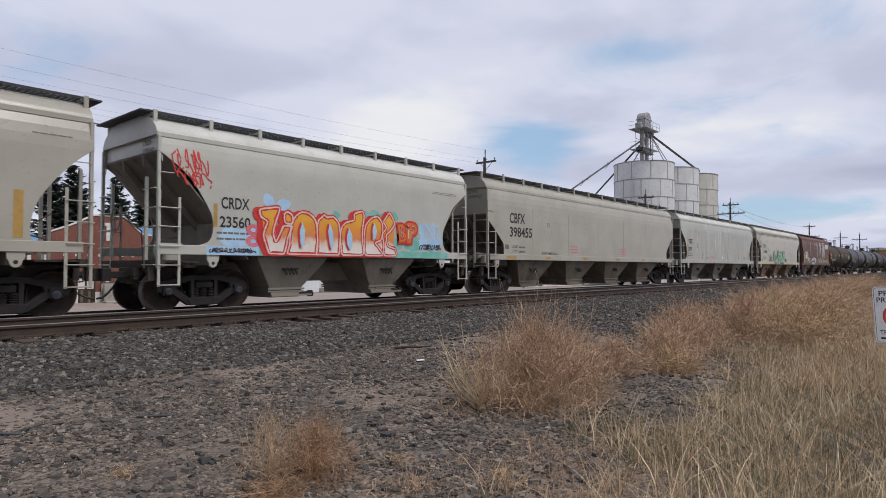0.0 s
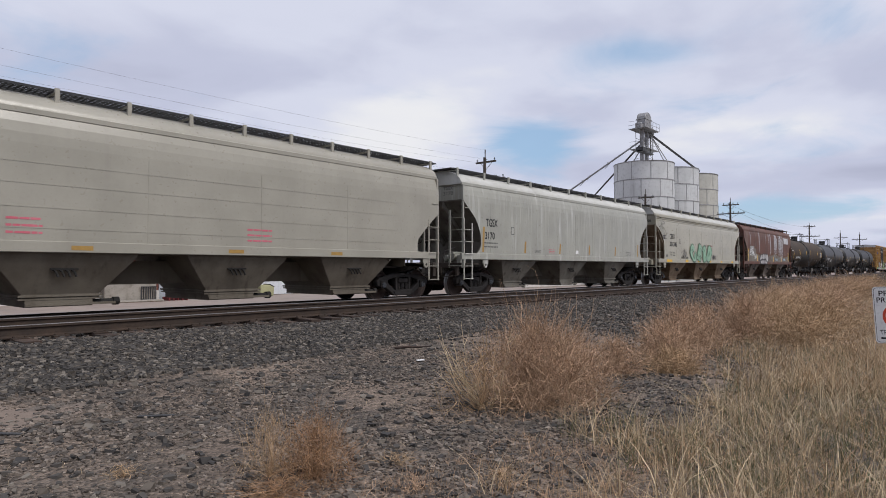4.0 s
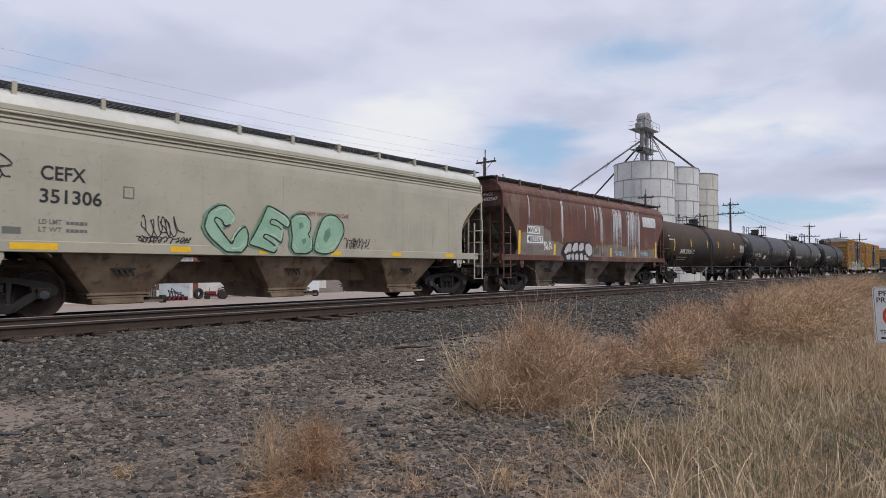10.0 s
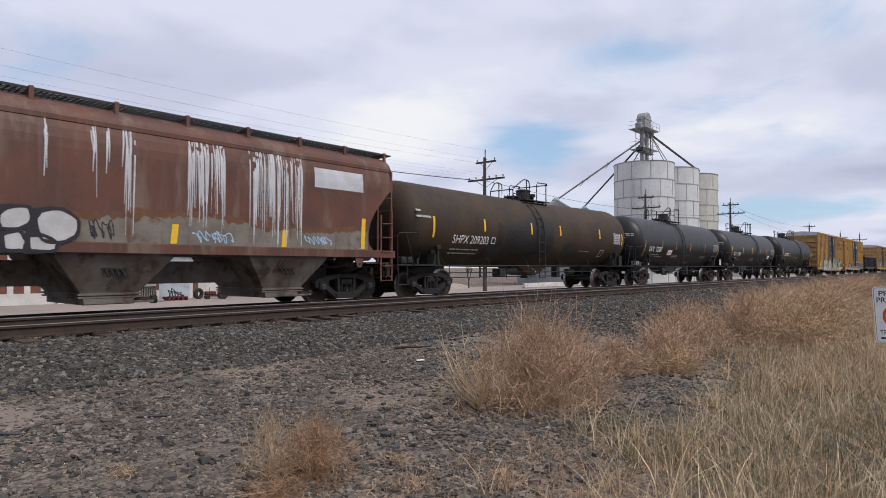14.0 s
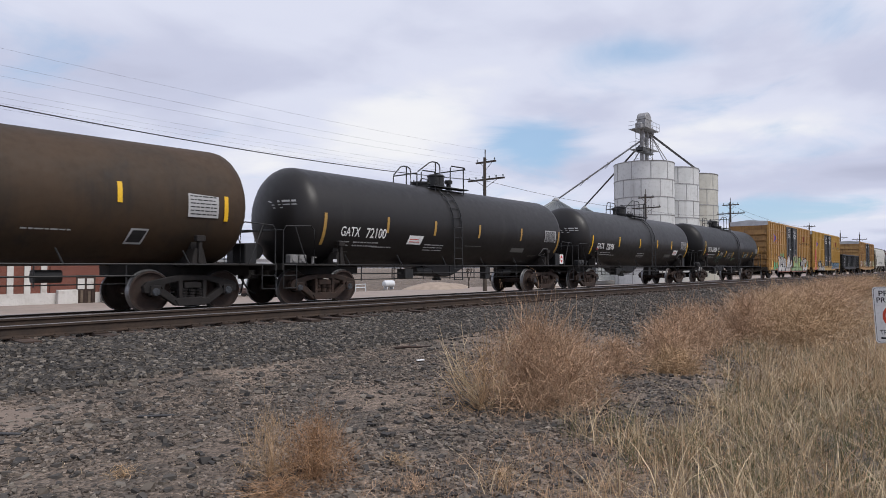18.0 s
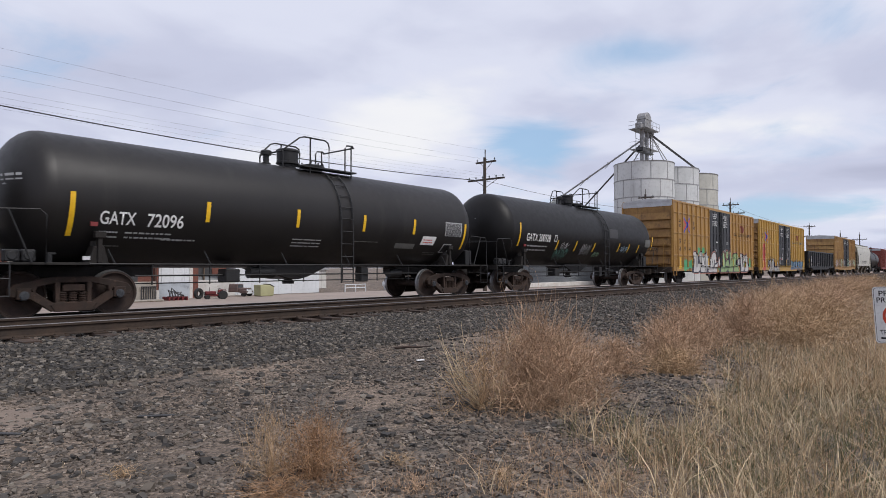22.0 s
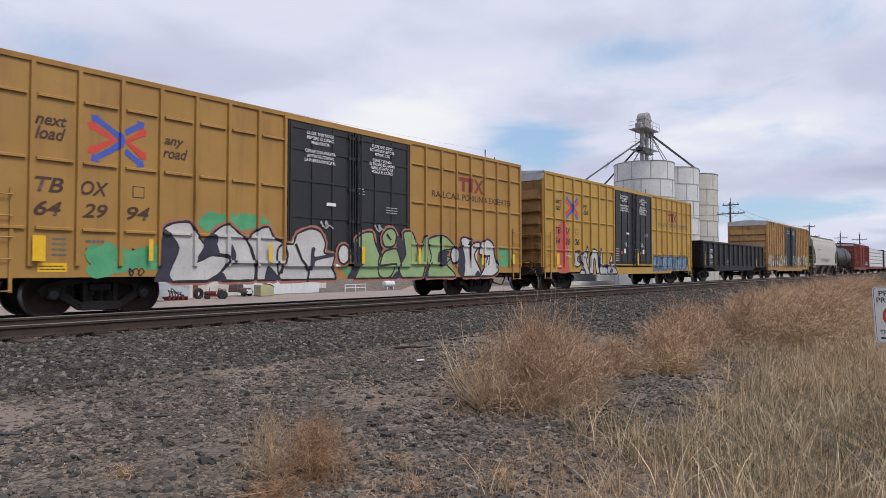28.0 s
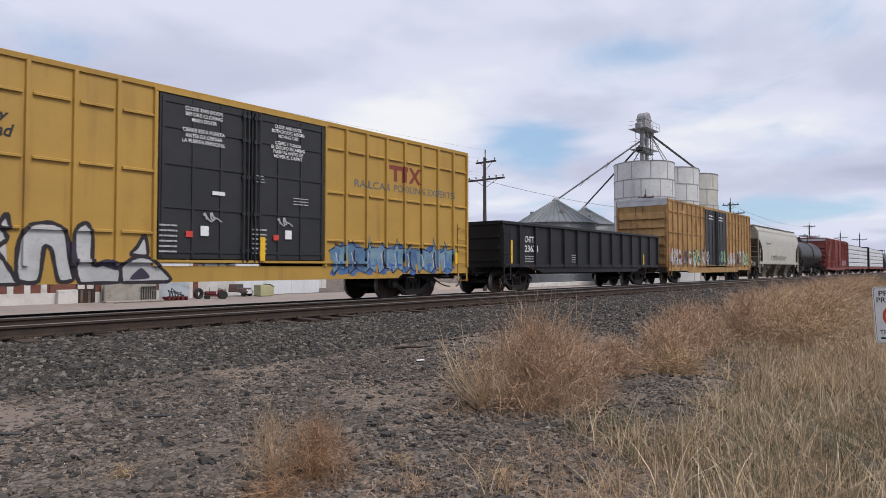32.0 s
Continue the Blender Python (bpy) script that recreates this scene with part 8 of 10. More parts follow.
WORD_VANDEL.append([(-1.13, 2.03), (-1.08, 2.27), (-0.97, 2.36), (-0.89, 2.43), (-0.78, 2.37), (-0.57, 2.4), (-0.38, 2.23), (-0.32, 1.89), (-0.36, 1.4), (-0.45, 1.33), (-1.12, 1.31), (-1.11, 1.68)])
WORD_VANDEL.append([(-0.32, 1.89), (-0.25, 2.15), (-0.08, 2.28), (0.18, 2.35), (0.2, 2.53), (0.5, 2.62), (0.57, 2.46), (0.52, 2.2), (0.5, 1.81), (0.52, 1.36), (-0.21, 1.33), (-0.29, 1.59)])
WORD_VANDEL.append([(0.58, 1.94), (0.64, 2.23), (0.87, 2.45), (1.12, 2.5), (1.3, 2.31), (1.31, 2.05), (1.24, 1.81), (1.02, 1.72), (1.2, 1.54), (1.31, 1.36), (0.65, 1.35), (0.58, 1.62)])
WORD_VANDEL.append([(1.35, 2.36), (1.48, 2.53), (1.6, 2.65), (1.82, 2.35), (1.64, 2.1), (1.46, 1.96), (1.54, 1.65), (1.84, 1.56), (1.87, 1.37), (1.39, 1.36), (1.36, 1.71), (1.3, 1.98), (1.47, 2.19)])
VANDEL_HOLES = []
VANDEL_HOLES.append([(-1.65, 2.19), (-1.56, 1.97), (-1.58, 1.66), (-1.66, 1.48), (-1.71, 1.65), (-1.73, 1.96)])
VANDEL_HOLES.append([(-0.73, 2.21), (-0.61, 1.94), (-0.61, 1.58), (-0.67, 1.45), (-0.74, 1.69), (-0.79, 1.99)])
VANDEL_HOLES.append([(-0.04, 2.12), (0.08, 1.91), (0.08, 1.6), (-0.0, 1.47), (-0.11, 1.66), (-0.11, 1.9)])
VANDEL_HOLES.append([(0.93, 2.33), (1.04, 2.1), (0.99, 1.86), (0.88, 1.8), (0.86, 2.09)])
throw_up(crdx, WORD_VANDEL, FADE, ((REDSP, 0.115), (PALEPINK, 0.042)), REDSP, 500)
for q, pts in enumerate(VANDEL_HOLES):
    b = bmesh.new()
    b.faces.new([b.verts.new((x - 0.03, 0, z)) for x, z in rounded(pts)])
    skin(b, "graffiti_shadow", REDSP, crdx, on_flat(1.615), 0.030)
    b = bmesh.new()
    b.faces.new([b.verts.new((x + 0.03, 0, z)) for x, z in pts])
    skin(b, "graffiti_gap", SKYSP, crdx, on_flat(1.615), 0.033)
piece(crdx, "BiP", ((2.0, 2.36), (2.36, 2.50), (2.48, 2.80)), 1.72, 2.40, REDORANGE, REDSP, on_flat(1.615), 0.01, 0.12, 6, shine=PALEPINK)
scribble(crdx, SILVER, 3.05, 4.0, 1.85, 2.45, seed=7, loops=8, lift=0.009)
scribble(crdx, INK, 2.9, 4.0, 1.55, 1.75, seed=8, loops=14, lift=0.009, width=0.03)
scribble(crdx, INK, -4.3, -2.9, 1.34, 1.46, on_flat(1.615), 0.008, 9, 14, 0.025)
for k, (a, z) in enumerate(((3.22, 1.52), (3.22, 1.80))):
    lettering(crdx, "o", PINKSP, -a - 0.02, -a + 0.34, z, z + 0.24, grow=0.05, lift=0.008)
scribble(crdx, REDSP, -5.1, -4.25, 3.10, 3.72, seed=11, loops=6, width=0.03)
scribble(crdx, REDSP, -4.95, -4.2, 2.82, 3.2, seed=12, loops=5, width=0.03)
end_marks(crdx, 5.425, ("CRDX", "23560"), GREYTXT)

# four-bay hopper
lettering(cbfx, "CBFX", BLACK, -7.73, -6.69, 2.72, 3.10, grow=0.018)
lettering(cbfx, "398455", BLACK, -7.73, -6.17, 2.18, 2.56, grow=0.018)
for z, word in ((1.75, "LD LMT"), (1.58, "LT WT")):
    lettering(cbfx, word, GREYTXT, -7.60, -7.20, z, z + 0.10, grow=0.02)
    bars(cbfx, GREYTXT, -7.12, -6.70, z - 0.04, z + 0.16, 1, seed=6)
patch(cbfx, "data_plate", GREYTXT, -4.98, -4.82, 2.68, 2.84)
patch(cbfx, "data_plate", HOP2, -4.95, -4.85, 2.71, 2.81, lift=0.008)
patch(cbfx, "data_plate", GREYTXT, -8.06, -7.80, 1.70, 1.87)
patch(cbfx, "reflector", REFLOLD, -7.94, -7.30, 1.33, 1.43, on_flat(1.615))
for x in (-5.15, -1.9, 1.5, 4.6):
    patch(cbfx, "reflector", REFLOLD, x, x + 0.4, 1.33, 1.42, on_flat(1.615))
lettering(cbfx, "DO NOT HAMMER ON CAR", GREYTXT, -5.43, -4.16, 1.52, 1.63, grow=0.01)
bars(cbfx, PINKSP, -3.0, -2.4, 1.6, 2.0, 3, seed=8, words=2)
bars(cbfx, PINKSP, 2.0, 2.7, 1.6, 2.0, 3, seed=18, words=2)
g = M()
for z in (1.75, 2.15, 2.6, 3.0):
    g.box(-3.2, 7.2, -1.606, -1.598, z - 0.012, z + 0.012)
part("side_stiffener", g, HOP2, cbfx)
for x in (-6.1, -3.2, -0.4, 2.4, 5.2):
    part("weld_seam", M().box(x - 0.01, x + 0.01, -1.605, -1.598, 1.5, 3.3), HOP2, cbfx)
end_marks(cbfx, 9.145, ("CBFX", "398455"), GREYTXT)

# streaked grey hopper
lettering(tgsx, "TGSX", BLACK, -6.68, -5.96, 2.50, 2.78, grow=0.018)
lettering(tgsx, "3170", BLACK, -6.73, -6.15, 2.03, 2.29, grow=0.018)
bars(tgsx, GREYTXT, -6.80, -5.96, 1.70, 1.98, 2, seed=2)
for x, a, b in ((-6.91, 1.56, 2.47), (-4.16, 1.56, 2.02), (-1.45, 1.56, 2.01), (1.21, 1.58, 2.01), (3.92, 1.57, 2.0), (6.6, 1.56, 2.2)):
    patch(tgsx, "reflector", REFLOLD, x, x + 0.11, a, b, lean=0.05)
patch(tgsx, "data_plate", GREYTXT, -5.07, -4.85, 2.25, 2.55)
patch(tgsx, "data_plate", HOP3, -5.04, -4.88, 2.28, 2.52, lift=0.007)
bars(tgsx, GREYTXT, -3.4, -2.9, 1.58, 1.72, 3, seed=12, words=2)
bars(tgsx, PINKSP, -2.3, -1.8, 1.58, 1.78, 3, seed=13, words=2)
bars(tgsx, GREYTXT, 5.2, 5.8, 1.6, 1.8, 3, seed=14, words=2)
patch(tgsx, "sticker", WHITE, 0.0, 0.25, 1.6, 1.75)
for k in range(9):
    part("weld_seam", M().box(-6.4 + 1.6 * k - 0.008, -6.4 + 1.6 * k + 0.008, -1.604, -1.598, 1.5, 3.35), HOP3, tgsx)
for q, (a, b, n) in enumerate(((-5.6, -5.0, 9), (-4.6, -3.6, 10), (-2.6, -2.2, 8), (0.2, 1.8, 26), (2.0, 4.4, 26), (4.6, 6.2, 12))):
    drips(tgsx, HOP1, a, b, 3.85, 1.5, n, q + 1)
end_marks(tgsx, 7.99, ("TGSX", "3170"), GREYTXT)

# cream hopper with green piece
lettering(cefx, "CEFX", BLACK, -5.99, -5.20, 2.69, 2.96, grow=0.018)
lettering(cefx, "351306", BLACK, -6.00, -4.90, 2.24, 2.51, grow=0.018)
for z, word in ((1.83, "LD LMT"), (1.68, "LT WT")):
    lettering(cefx, word, GREYTXT, -6.01, -5.62, z, z + 0.09, grow=0.02)
    bars(cefx, GREYTXT, -5.54, -5.16, z - 0.04, z + 0.15, 1, seed=5)
patch(cefx, "data_plate", GREYTXT, -4.48, -4.25, 2.44, 2.70)
patch(cefx, "data_plate", HOP4, -4.45, -4.28, 2.47, 2.67, lift=0.007)
for x0, x1 in ((-6.48, -5.68), (-3.46, -2.99), (-1.22, -0.82), (1.05, 1.41), (3.4, 3.8), (5.9, 6.35)):
    patch(cefx, "reflector", REFLECT, x0, x1, 1.33, 1.46, on_flat(1.615))
patch(cefx, "data_plate", GREYTXT, -6.6, -6.3, 1.62, 1.75)
WORD_CEBO = []
WORD_CEBO.append([(-2.54, 2.32), (-2.31, 2.46), (-2.11, 2.45), (-1.92, 2.24), (-2.03, 2.02), (-2.17, 1.98), (-2.25, 2.11), (-2.39, 2.17), (-2.42, 2.07), (-2.13, 1.71), (-1.98, 1.56), (-1.92, 1.69), (-1.77, 1.89), (-1.62, 1.98), (-1.54, 1.8), (-1.57, 1.53), (-1.72, 1.36), (-1.94, 1.33), (-2.15, 1.39), (-2.53, 1.7), (-2.67, 1.93), (-2.63, 2.14)])
WORD_CEBO.append([(-0.99, 2.53), (-0.72, 2.46), (-0.44, 2.32), (-0.32, 2.18), (-0.37, 2.04), (-0.54, 2.09), (-0.72, 2.19), (-0.88, 2.21), (-0.92, 2.1), (-0.68, 2.03), (-0.54, 1.89), (-0.59, 1.63), (-0.78, 1.73), (-1.04, 1.83), (-1.11, 1.75), (-0.88, 1.62), (-0.71, 1.48), (-0.81, 1.37), (-1.17, 1.47), (-1.5, 1.57), (-1.4, 1.77), (-1.18, 2.15)])
WORD_CEBO.append([(-0.29, 2.26), (-0.11, 2.39), (0.16, 2.4), (0.33, 2.23), (0.33, 1.99), (0.26, 1.88), (0.39, 1.69), (0.39, 1.46), (0.13, 1.33), (-0.15, 1.36), (-0.28, 1.52), (-0.25, 1.78), (-0.28, 2.0)])
WORD_CEBO.append([(0.77, 2.35), (0.96, 2.44), (1.2, 2.42), (1.44, 2.23), (1.49, 1.98), (1.33, 1.68), (1.13, 1.44), (0.81, 1.36), (0.54, 1.41), (0.45, 1.53), (0.54, 1.89), (0.65, 2.16)])
HOLES = []
HOLES.append([(-0.05, 2.15), (0.07, 2.19), (0.11, 2.07), (-0.02, 2.0)])
HOLES.append([(0.04, 1.72), (0.17, 1.78), (0.19, 1.68), (0.1, 1.59)])
HOLES.append([(0.98, 2.11), (1.02, 1.91), (0.87, 1.67), (0.75, 1.74), (0.81, 1.98)])
for q, pts in enumerate(WORD_CEBO):
    line = [(x, max(1.36, z)) for x, z in rounded(pts)]
    for name, mat, polys, lift in (("graffiti_halo", DARKMINT, brush([(x - 0.03, z) for x, z in line], 0.09, True, 200 + q), 0.012), ("graffiti_letter", MINT, [line], 0.016), ("graffiti_outline", INK, brush(line, 0.035, True, 210 + q), 0.020)):
        b = bmesh.new()
        for poly in polys:
            b.faces.new([b.verts.new((x, 0, z)) for x, z in poly])
        bmesh.ops.triangulate(b, faces=b.faces)
        skin(b, name, mat, cefx, on_flat(1.615), lift + 0.0004 * q)
for q, pts in enumerate(WORD_CEBO):
    xm, zm = sum(p[0] for p in pts) / len(pts), sum(p[1] for p in pts) / len(pts)
    line = [(xm + 0.84 * (x - xm) + 0.02, max(1.40, zm + 0.84 * (z - zm) + 0.03)) for x, z in rounded(pts)]
    n = len(line)
    for a, b in ((0.02, 0.20), (0.45, 0.58), (0.70, 0.80)):
        bm = bmesh.new()
        for poly in brush(line[int(a * n):int(b * n)], 0.035, False, 230 + q):
            bm.faces.new([bm.verts.new((x, 0, z)) for x, z in poly])
        skin(bm, "graffiti_highlight", MINTPALE, cefx, on_flat(1.615), 0.0225)
for q, pts in enumerate(HOLES):
    b = bmesh.new()
    b.faces.new([b.verts.new((x, 0, z)) for x, z in pts])
    skin(b, "graffiti_shadow", DARKMINT, cefx, on_flat(1.615), 0.024)
lettering(cefx, "DO NOT HAMMER ON CAR", TTXRED, -0.04, 1.68, 2.39, 2.50, on_flat(1.615), 0.006)
scribble(cefx, INK, -4.1, -3.2, 1.62, 2.15, seed=21, loops=6)
scribble(cefx, INK, -4.3, -2.9, 1.52, 1.68, seed=22, loops=12)
scribble(cefx, INK, 1.5, 2.5, 1.5, 1.85, seed=23, loops=9)
for q, line in enumerate((((-7.75, 3.55), (-7.55, 3.86), (-7.2, 3.84), (-6.98, 3.66), (-7.02, 3.52), (-7.3, 3.42), (-7.48, 3.32), (-7.66, 3.36), (-7.75, 3.55)), ((-6.98, 3.66), (-6.74, 3.56), (-6.88, 3.48), (-7.02, 3.54)),
                          ((-7.48, 3.34), (-7.22, 2.92), (-7.10, 2.86)), ((-7.3, 3.40), (-6.86, 2.98), (-6.72, 2.86)), ((-7.2, 3.42), (-6.5, 2.98), (-6.62, 2.86), (-7.1, 2.84)), ((-7.36, 3.62), (-7.24, 3.62), (-7.24, 3.52), (-7.36, 3.52)))):
    b = bmesh.new()
    for poly in brush(curve(line, 5), 0.026, False, 240 + q):
        b.faces.new([b.verts.new((x, 0, z)) for x, z in poly])
    skin(b, "drawn_figure", INK, cefx, FLAT_HOPPER, 0.012 + 0.0006 * q)
scribble(cefx, INK, -7.1, -6.55, 2.62, 2.86, seed=25, loops=5, width=0.025)
for z in (3.70, 3.80, 3.90):
    part("top_chord_rib", M().box(-8.0, 8.0, -1.585, -1.53, z - 0.018, z + 0.018), HOP4, cefx, bevel=0.008)
drips(cefx, HOP1, 3.0, 7.0, 2.6, 1.5, 26, 9)
for k in range(6):
    part("weld_seam", M().box(-4.9 + 2.2 * k - 0.008, -4.9 + 2.2 * k + 0.008, -1.604, -1.598, 1.5, 3.35), HOP4, cefx)
end_marks(cefx, 8.02, ("CEFX", "351306"), BLACK)

# rusted hopper: ragged grey primer along the lower side, with a rusty fringe


def ragged(car, name, mat, x0, x1, low, height, seed, lift, label=""):
    """A painted band with an uneven upper edge; height(x) gives its top."""
    rnd = random.Random(seed)
    b = bmesh.new()
    n = int((x1 - x0) / 0.05)
    xs = [x0 + k * (x1 - x0) / n for k in range(n + 1)]
    zs = [height(x) + 0.10 * noise.noise((x * 1.3, seed, 0)) + 0.09 * noise.noise((x * 5.0, seed, 2)) + rnd.uniform(-0.03, 0.03) for x in xs]
    for k in range(n):
        b.faces.new([b.verts.new(p) for p in ((xs[k], 0, low), (xs[k + 1], 0, low), (xs[k + 1], 0, zs[k + 1]), (xs[k], 0, zs[k]))])
    return skin(b, name, mat, car, FLAT_HOPPER, lift, label)


FRINGE = surf("orange_rust_fringe", (0.16, 0.072, 0.034), (0.115, 0.055, 0.032), 2.5, 0.8, streak=(0.10, 0.045, 0.028), amount=0.8, bump=0.05)
BAND = surf("worn_grey_primer", (0.200, 0.178, 0.150), (0.145, 0.122, 0.100), 1.6, 0.75, streak=(0.12, 0.060, 0.036), amount=0.8, bump=0.05, blotch=(0.125, 0.070, 0.043), blotch_at=(0.56, 0.70))
ragged(mwcx, "rust_fringe", FRINGE, -6.93, 6.93, 1.505, lambda x: 2.16 + (0.42 if x < -4.4 else 0.0) + 0.10 * math.sin(x), 5, 0.0016, "orange rust stain above grey primer")
ragged(mwcx, "primer_band", BAND, -6.93, 6.93, 1.505, lambda x: 2.02 + (0.46 if x < -4.5 else 0.0) + 0.10 * math.sin(x), 6, 0.0028, "worn grey primer")
patch(mwcx, "number_patch", GREYRUST, -6.30, -5.05, 1.93, 2.72, label="grey primer patch")
patch(mwcx, "number_patch", WHITE, -6.29, -5.36, 2.36, 2.66, lift=0.006, label="white painted patch")
patch(mwcx, "number_patch", WHITE, -6.32, -5.13, 1.99, 2.29, lift=0.006, label="white painted patch")
lettering(mwcx, "MWCX", BLACK, -6.24, -5.42, 2.40, 2.63, lift=0.010, grow=0.018)
lettering(mwcx, "482567", BLACK, -6.27, -5.17, 2.03, 2.26, lift=0.010, grow=0.018)
bars(mwcx, GREYTXT, -6.33, -5.26, 1.55, 1.85, 2, seed=5)
for x, a, b in ((-6.95, 1.51, 2.45), (-4.28, 1.52, 1.98), (1.05, 1.52, 1.96), (3.95, 1.52, 1.96), (6.66, 1.53, 2.42)):
    patch(mwcx, "reflector", REFLECT, x, x + 0.15, a, b, lean=0.04)
patch(mwcx, "grey_panel", SILVER, 5.0, 6.75, 3.18, 3.72, label="pale grey painted panel")
WORD_BLOBS = []
WORD_BLOBS.append([(-3.47, 1.67), (-3.33, 1.88), (-3.17, 2.02), (-2.97, 2.08), (-2.77, 2.04), (-2.77, 1.75), (-2.91, 1.64), (-3.3, 1.55)])
WORD_BLOBS.append([(-3.3, 1.53), (-3.03, 1.67), (-2.85, 1.59), (-2.88, 1.38), (-3.02, 1.29), (-3.22, 1.32)])
WORD_BLOBS.append([(-2.77, 1.83), (-2.57, 2.08), (-2.27, 2.15), (-2.16, 1.99), (-2.2, 1.75), (-2.62, 1.65)])
WORD_BLOBS.append([(-2.85, 1.57), (-2.62, 1.65), (-2.53, 1.5), (-2.56, 1.31), (-2.79, 1.31)])
WORD_BLOBS.append([(-2.16, 1.94), (-1.99, 2.11), (-1.67, 2.13), (-1.64, 1.85), (-1.83, 1.71), (-2.11, 1.72)])
WORD_BLOBS.append([(-2.5, 1.58), (-2.26, 1.66), (-2.14, 1.53), (-2.17, 1.3), (-2.47, 1.31)])
WORD_BLOBS.append([(-1.57, 1.88), (-1.44, 2.09), (-1.11, 2.13), (-0.83, 1.94), (-0.84, 1.65), (-1.1, 1.48), (-1.44, 1.52)])
WORD_BLOBS.append([(-2.08, 1.59), (-1.83, 1.68), (-1.71, 1.49), (-1.76, 1.31), (-2.04, 1.32)])
WORD_BLOBS.append([(-1.67, 1.57), (-1.44, 1.61), (-1.2, 1.47), (-1.24, 1.31), (-1.63, 1.31)])
throw_up(mwcx, WORD_BLOBS, SILVERPALE, ((INK, 0.07),), INK, 540, floor=1.30)
scribble(mwcx, WHITE, -5.15, -4.4, 1.7, 2.12, seed=31, loops=5, width=0.03)
scribble(mwcx, INK, -0.7, -0.1, 1.55, 2.0, seed=32, loops=6)
scribble(mwcx, SKYSP, 1.6, 2.6, 1.55, 1.85, seed=33, loops=7)
scribble(mwcx, SKYSP, 4.7, 5.6, 1.6, 1.85, seed=34, loops=7)
for q, (a, b, n, zl) in enumerate(((-0.05, 0.3, 10, 1.5), (-0.6, -0.2, 6, 2.4), (1.45, 2.35, 40, 1.8), (3.0, 4.6, 66, 1.5), (-3.62, -3.45, 7, 2.1), (-1.5, -1.3, 4, 2.6), (-6.3, -6.1, 4, 2.7))):
    drips(mwcx, SILVER, a, b, 3.95, zl, n, 20 + q)
end_marks(mwcx, 7.96, ("MWCX", "482567"), WHITE)

# brown tank car
lettering(tank_a, "SHPX 209203", WHITE, -6.00, -3.94, 1.85, 2.14, on_tank, 0.014)
patch(tank_a, "data_plate", WHITE, -3.75, -3.50, 1.88, 2.12, on_tank, 0.010)
patch(tank_a, "data_plate", FITTING, -3.72, -3.53, 1.91, 2.09, on_tank, 0.014)
bars(tank_a, PALETXT, -6.0, -4.4, 1.45, 1.72, 2, on_tank, 0.012, 3)
for x, a, b in ((-7.1, 2.0, 2.95), (-4.28, 2.32, 2.77), (-1.1, 2.34, 2.81), (1.2, 2.37, 2.80), (4.9, 2.37, 2.82), (7.35, 2.1, 2.85)):
    patch(tank_a, "reflector", REFLECT, x, x + 0.10, a, b, on_tank, 0.012)
patch(tank_a, "data_panel", PALETXT, 6.45, 7.2, 2.16, 2.74, on_tank, 0.010)
bars(tank_a, FITTING, 6.5, 7.15, 2.2, 2.7, 6, on_tank, 0.013, 6)
patch(tank_a, "repaint_patch", FITTING, 1.78, 2.45, 1.55, 2.05, on_tank, 0.010)
patch(tank_a, "repaint_patch", FITTING, -3.95, -3.0, 1.25, 1.8, on_tank, 0.010)
patch(tank_a, "sign_holder", PALETXT, 5.14, 5.52, 1.5, 1.84, on_tank, 0.012, lean=0.1)
patch(tank_a, "sign_holder", FITTING, 5.18, 5.48, 1.54, 1.80, on_tank, 0.015, lean=0.1)
bars(tank_a, PALETXT, 3.2, 4.1, 1.72, 1.80, 1, on_tank, 0.012, 7)
bars(tank_a, PALETXT, -7.9, -7.2, 2.6, 3.0, 2, on_tank, 0.012, 8, words=1)
SPILL = surf("dried_black_spill", (0.013, 0.012, 0.011), (0.019, 0.016, 0.013), 2.5, 0.6, bump=0.05)


def spill(car, xc, spread, n, seed, zlow=1.0):
    """Dried runs of oil that fell from the hatch, side by side and overlapping."""
    rnd = random.Random(seed)
    b = bmesh.new()
    for q in range(n):
        x, w = rnd.gauss(xc, spread), rnd.uniform(0.03, 0.13)
        top = 3.72 - 0.55 * abs(x - xc) - rnd.uniform(0, 0.5)
        low = max(zlow, zlow + abs(rnd.gauss(0, 0.35)) + 0.25 * abs(x - xc))
        zs = [top + (low - top) * k / 10 for k in range(11)]
        ws = [w * min(1.0, 0.15 + 0.5 * k) * rnd.uniform(0.75, 1.2) * (1 - 0.8 * max(0, k - 7) / 3) for k in range(11)]
        for k in range(10):
            b.faces.new([b.verts.new(p) for p in ((x - ws[k], q, zs[k]), (x + ws[k], q, zs[k]), (x + ws[k + 1], q, zs[k + 1]), (x - ws[k + 1], q, zs[k + 1]))])
    for v in b.verts:
        v.co.y = -(on_tank(v.co.z) + 0.004 + 0.00006 * v.co.y)
    me = bpy.data.meshes.new("oil_spill")
    b.to_mesh(me)
    b.free()
    me.materials.append(SPILL)
    tagged(part("oil_spill", me, None, car), kind="stuff")


spill(tank_a, -0.55, 0.75, 85, 71)
spill(tank_a, -2.4, 0.5, 16, 72)
# two black tank cars of one kind


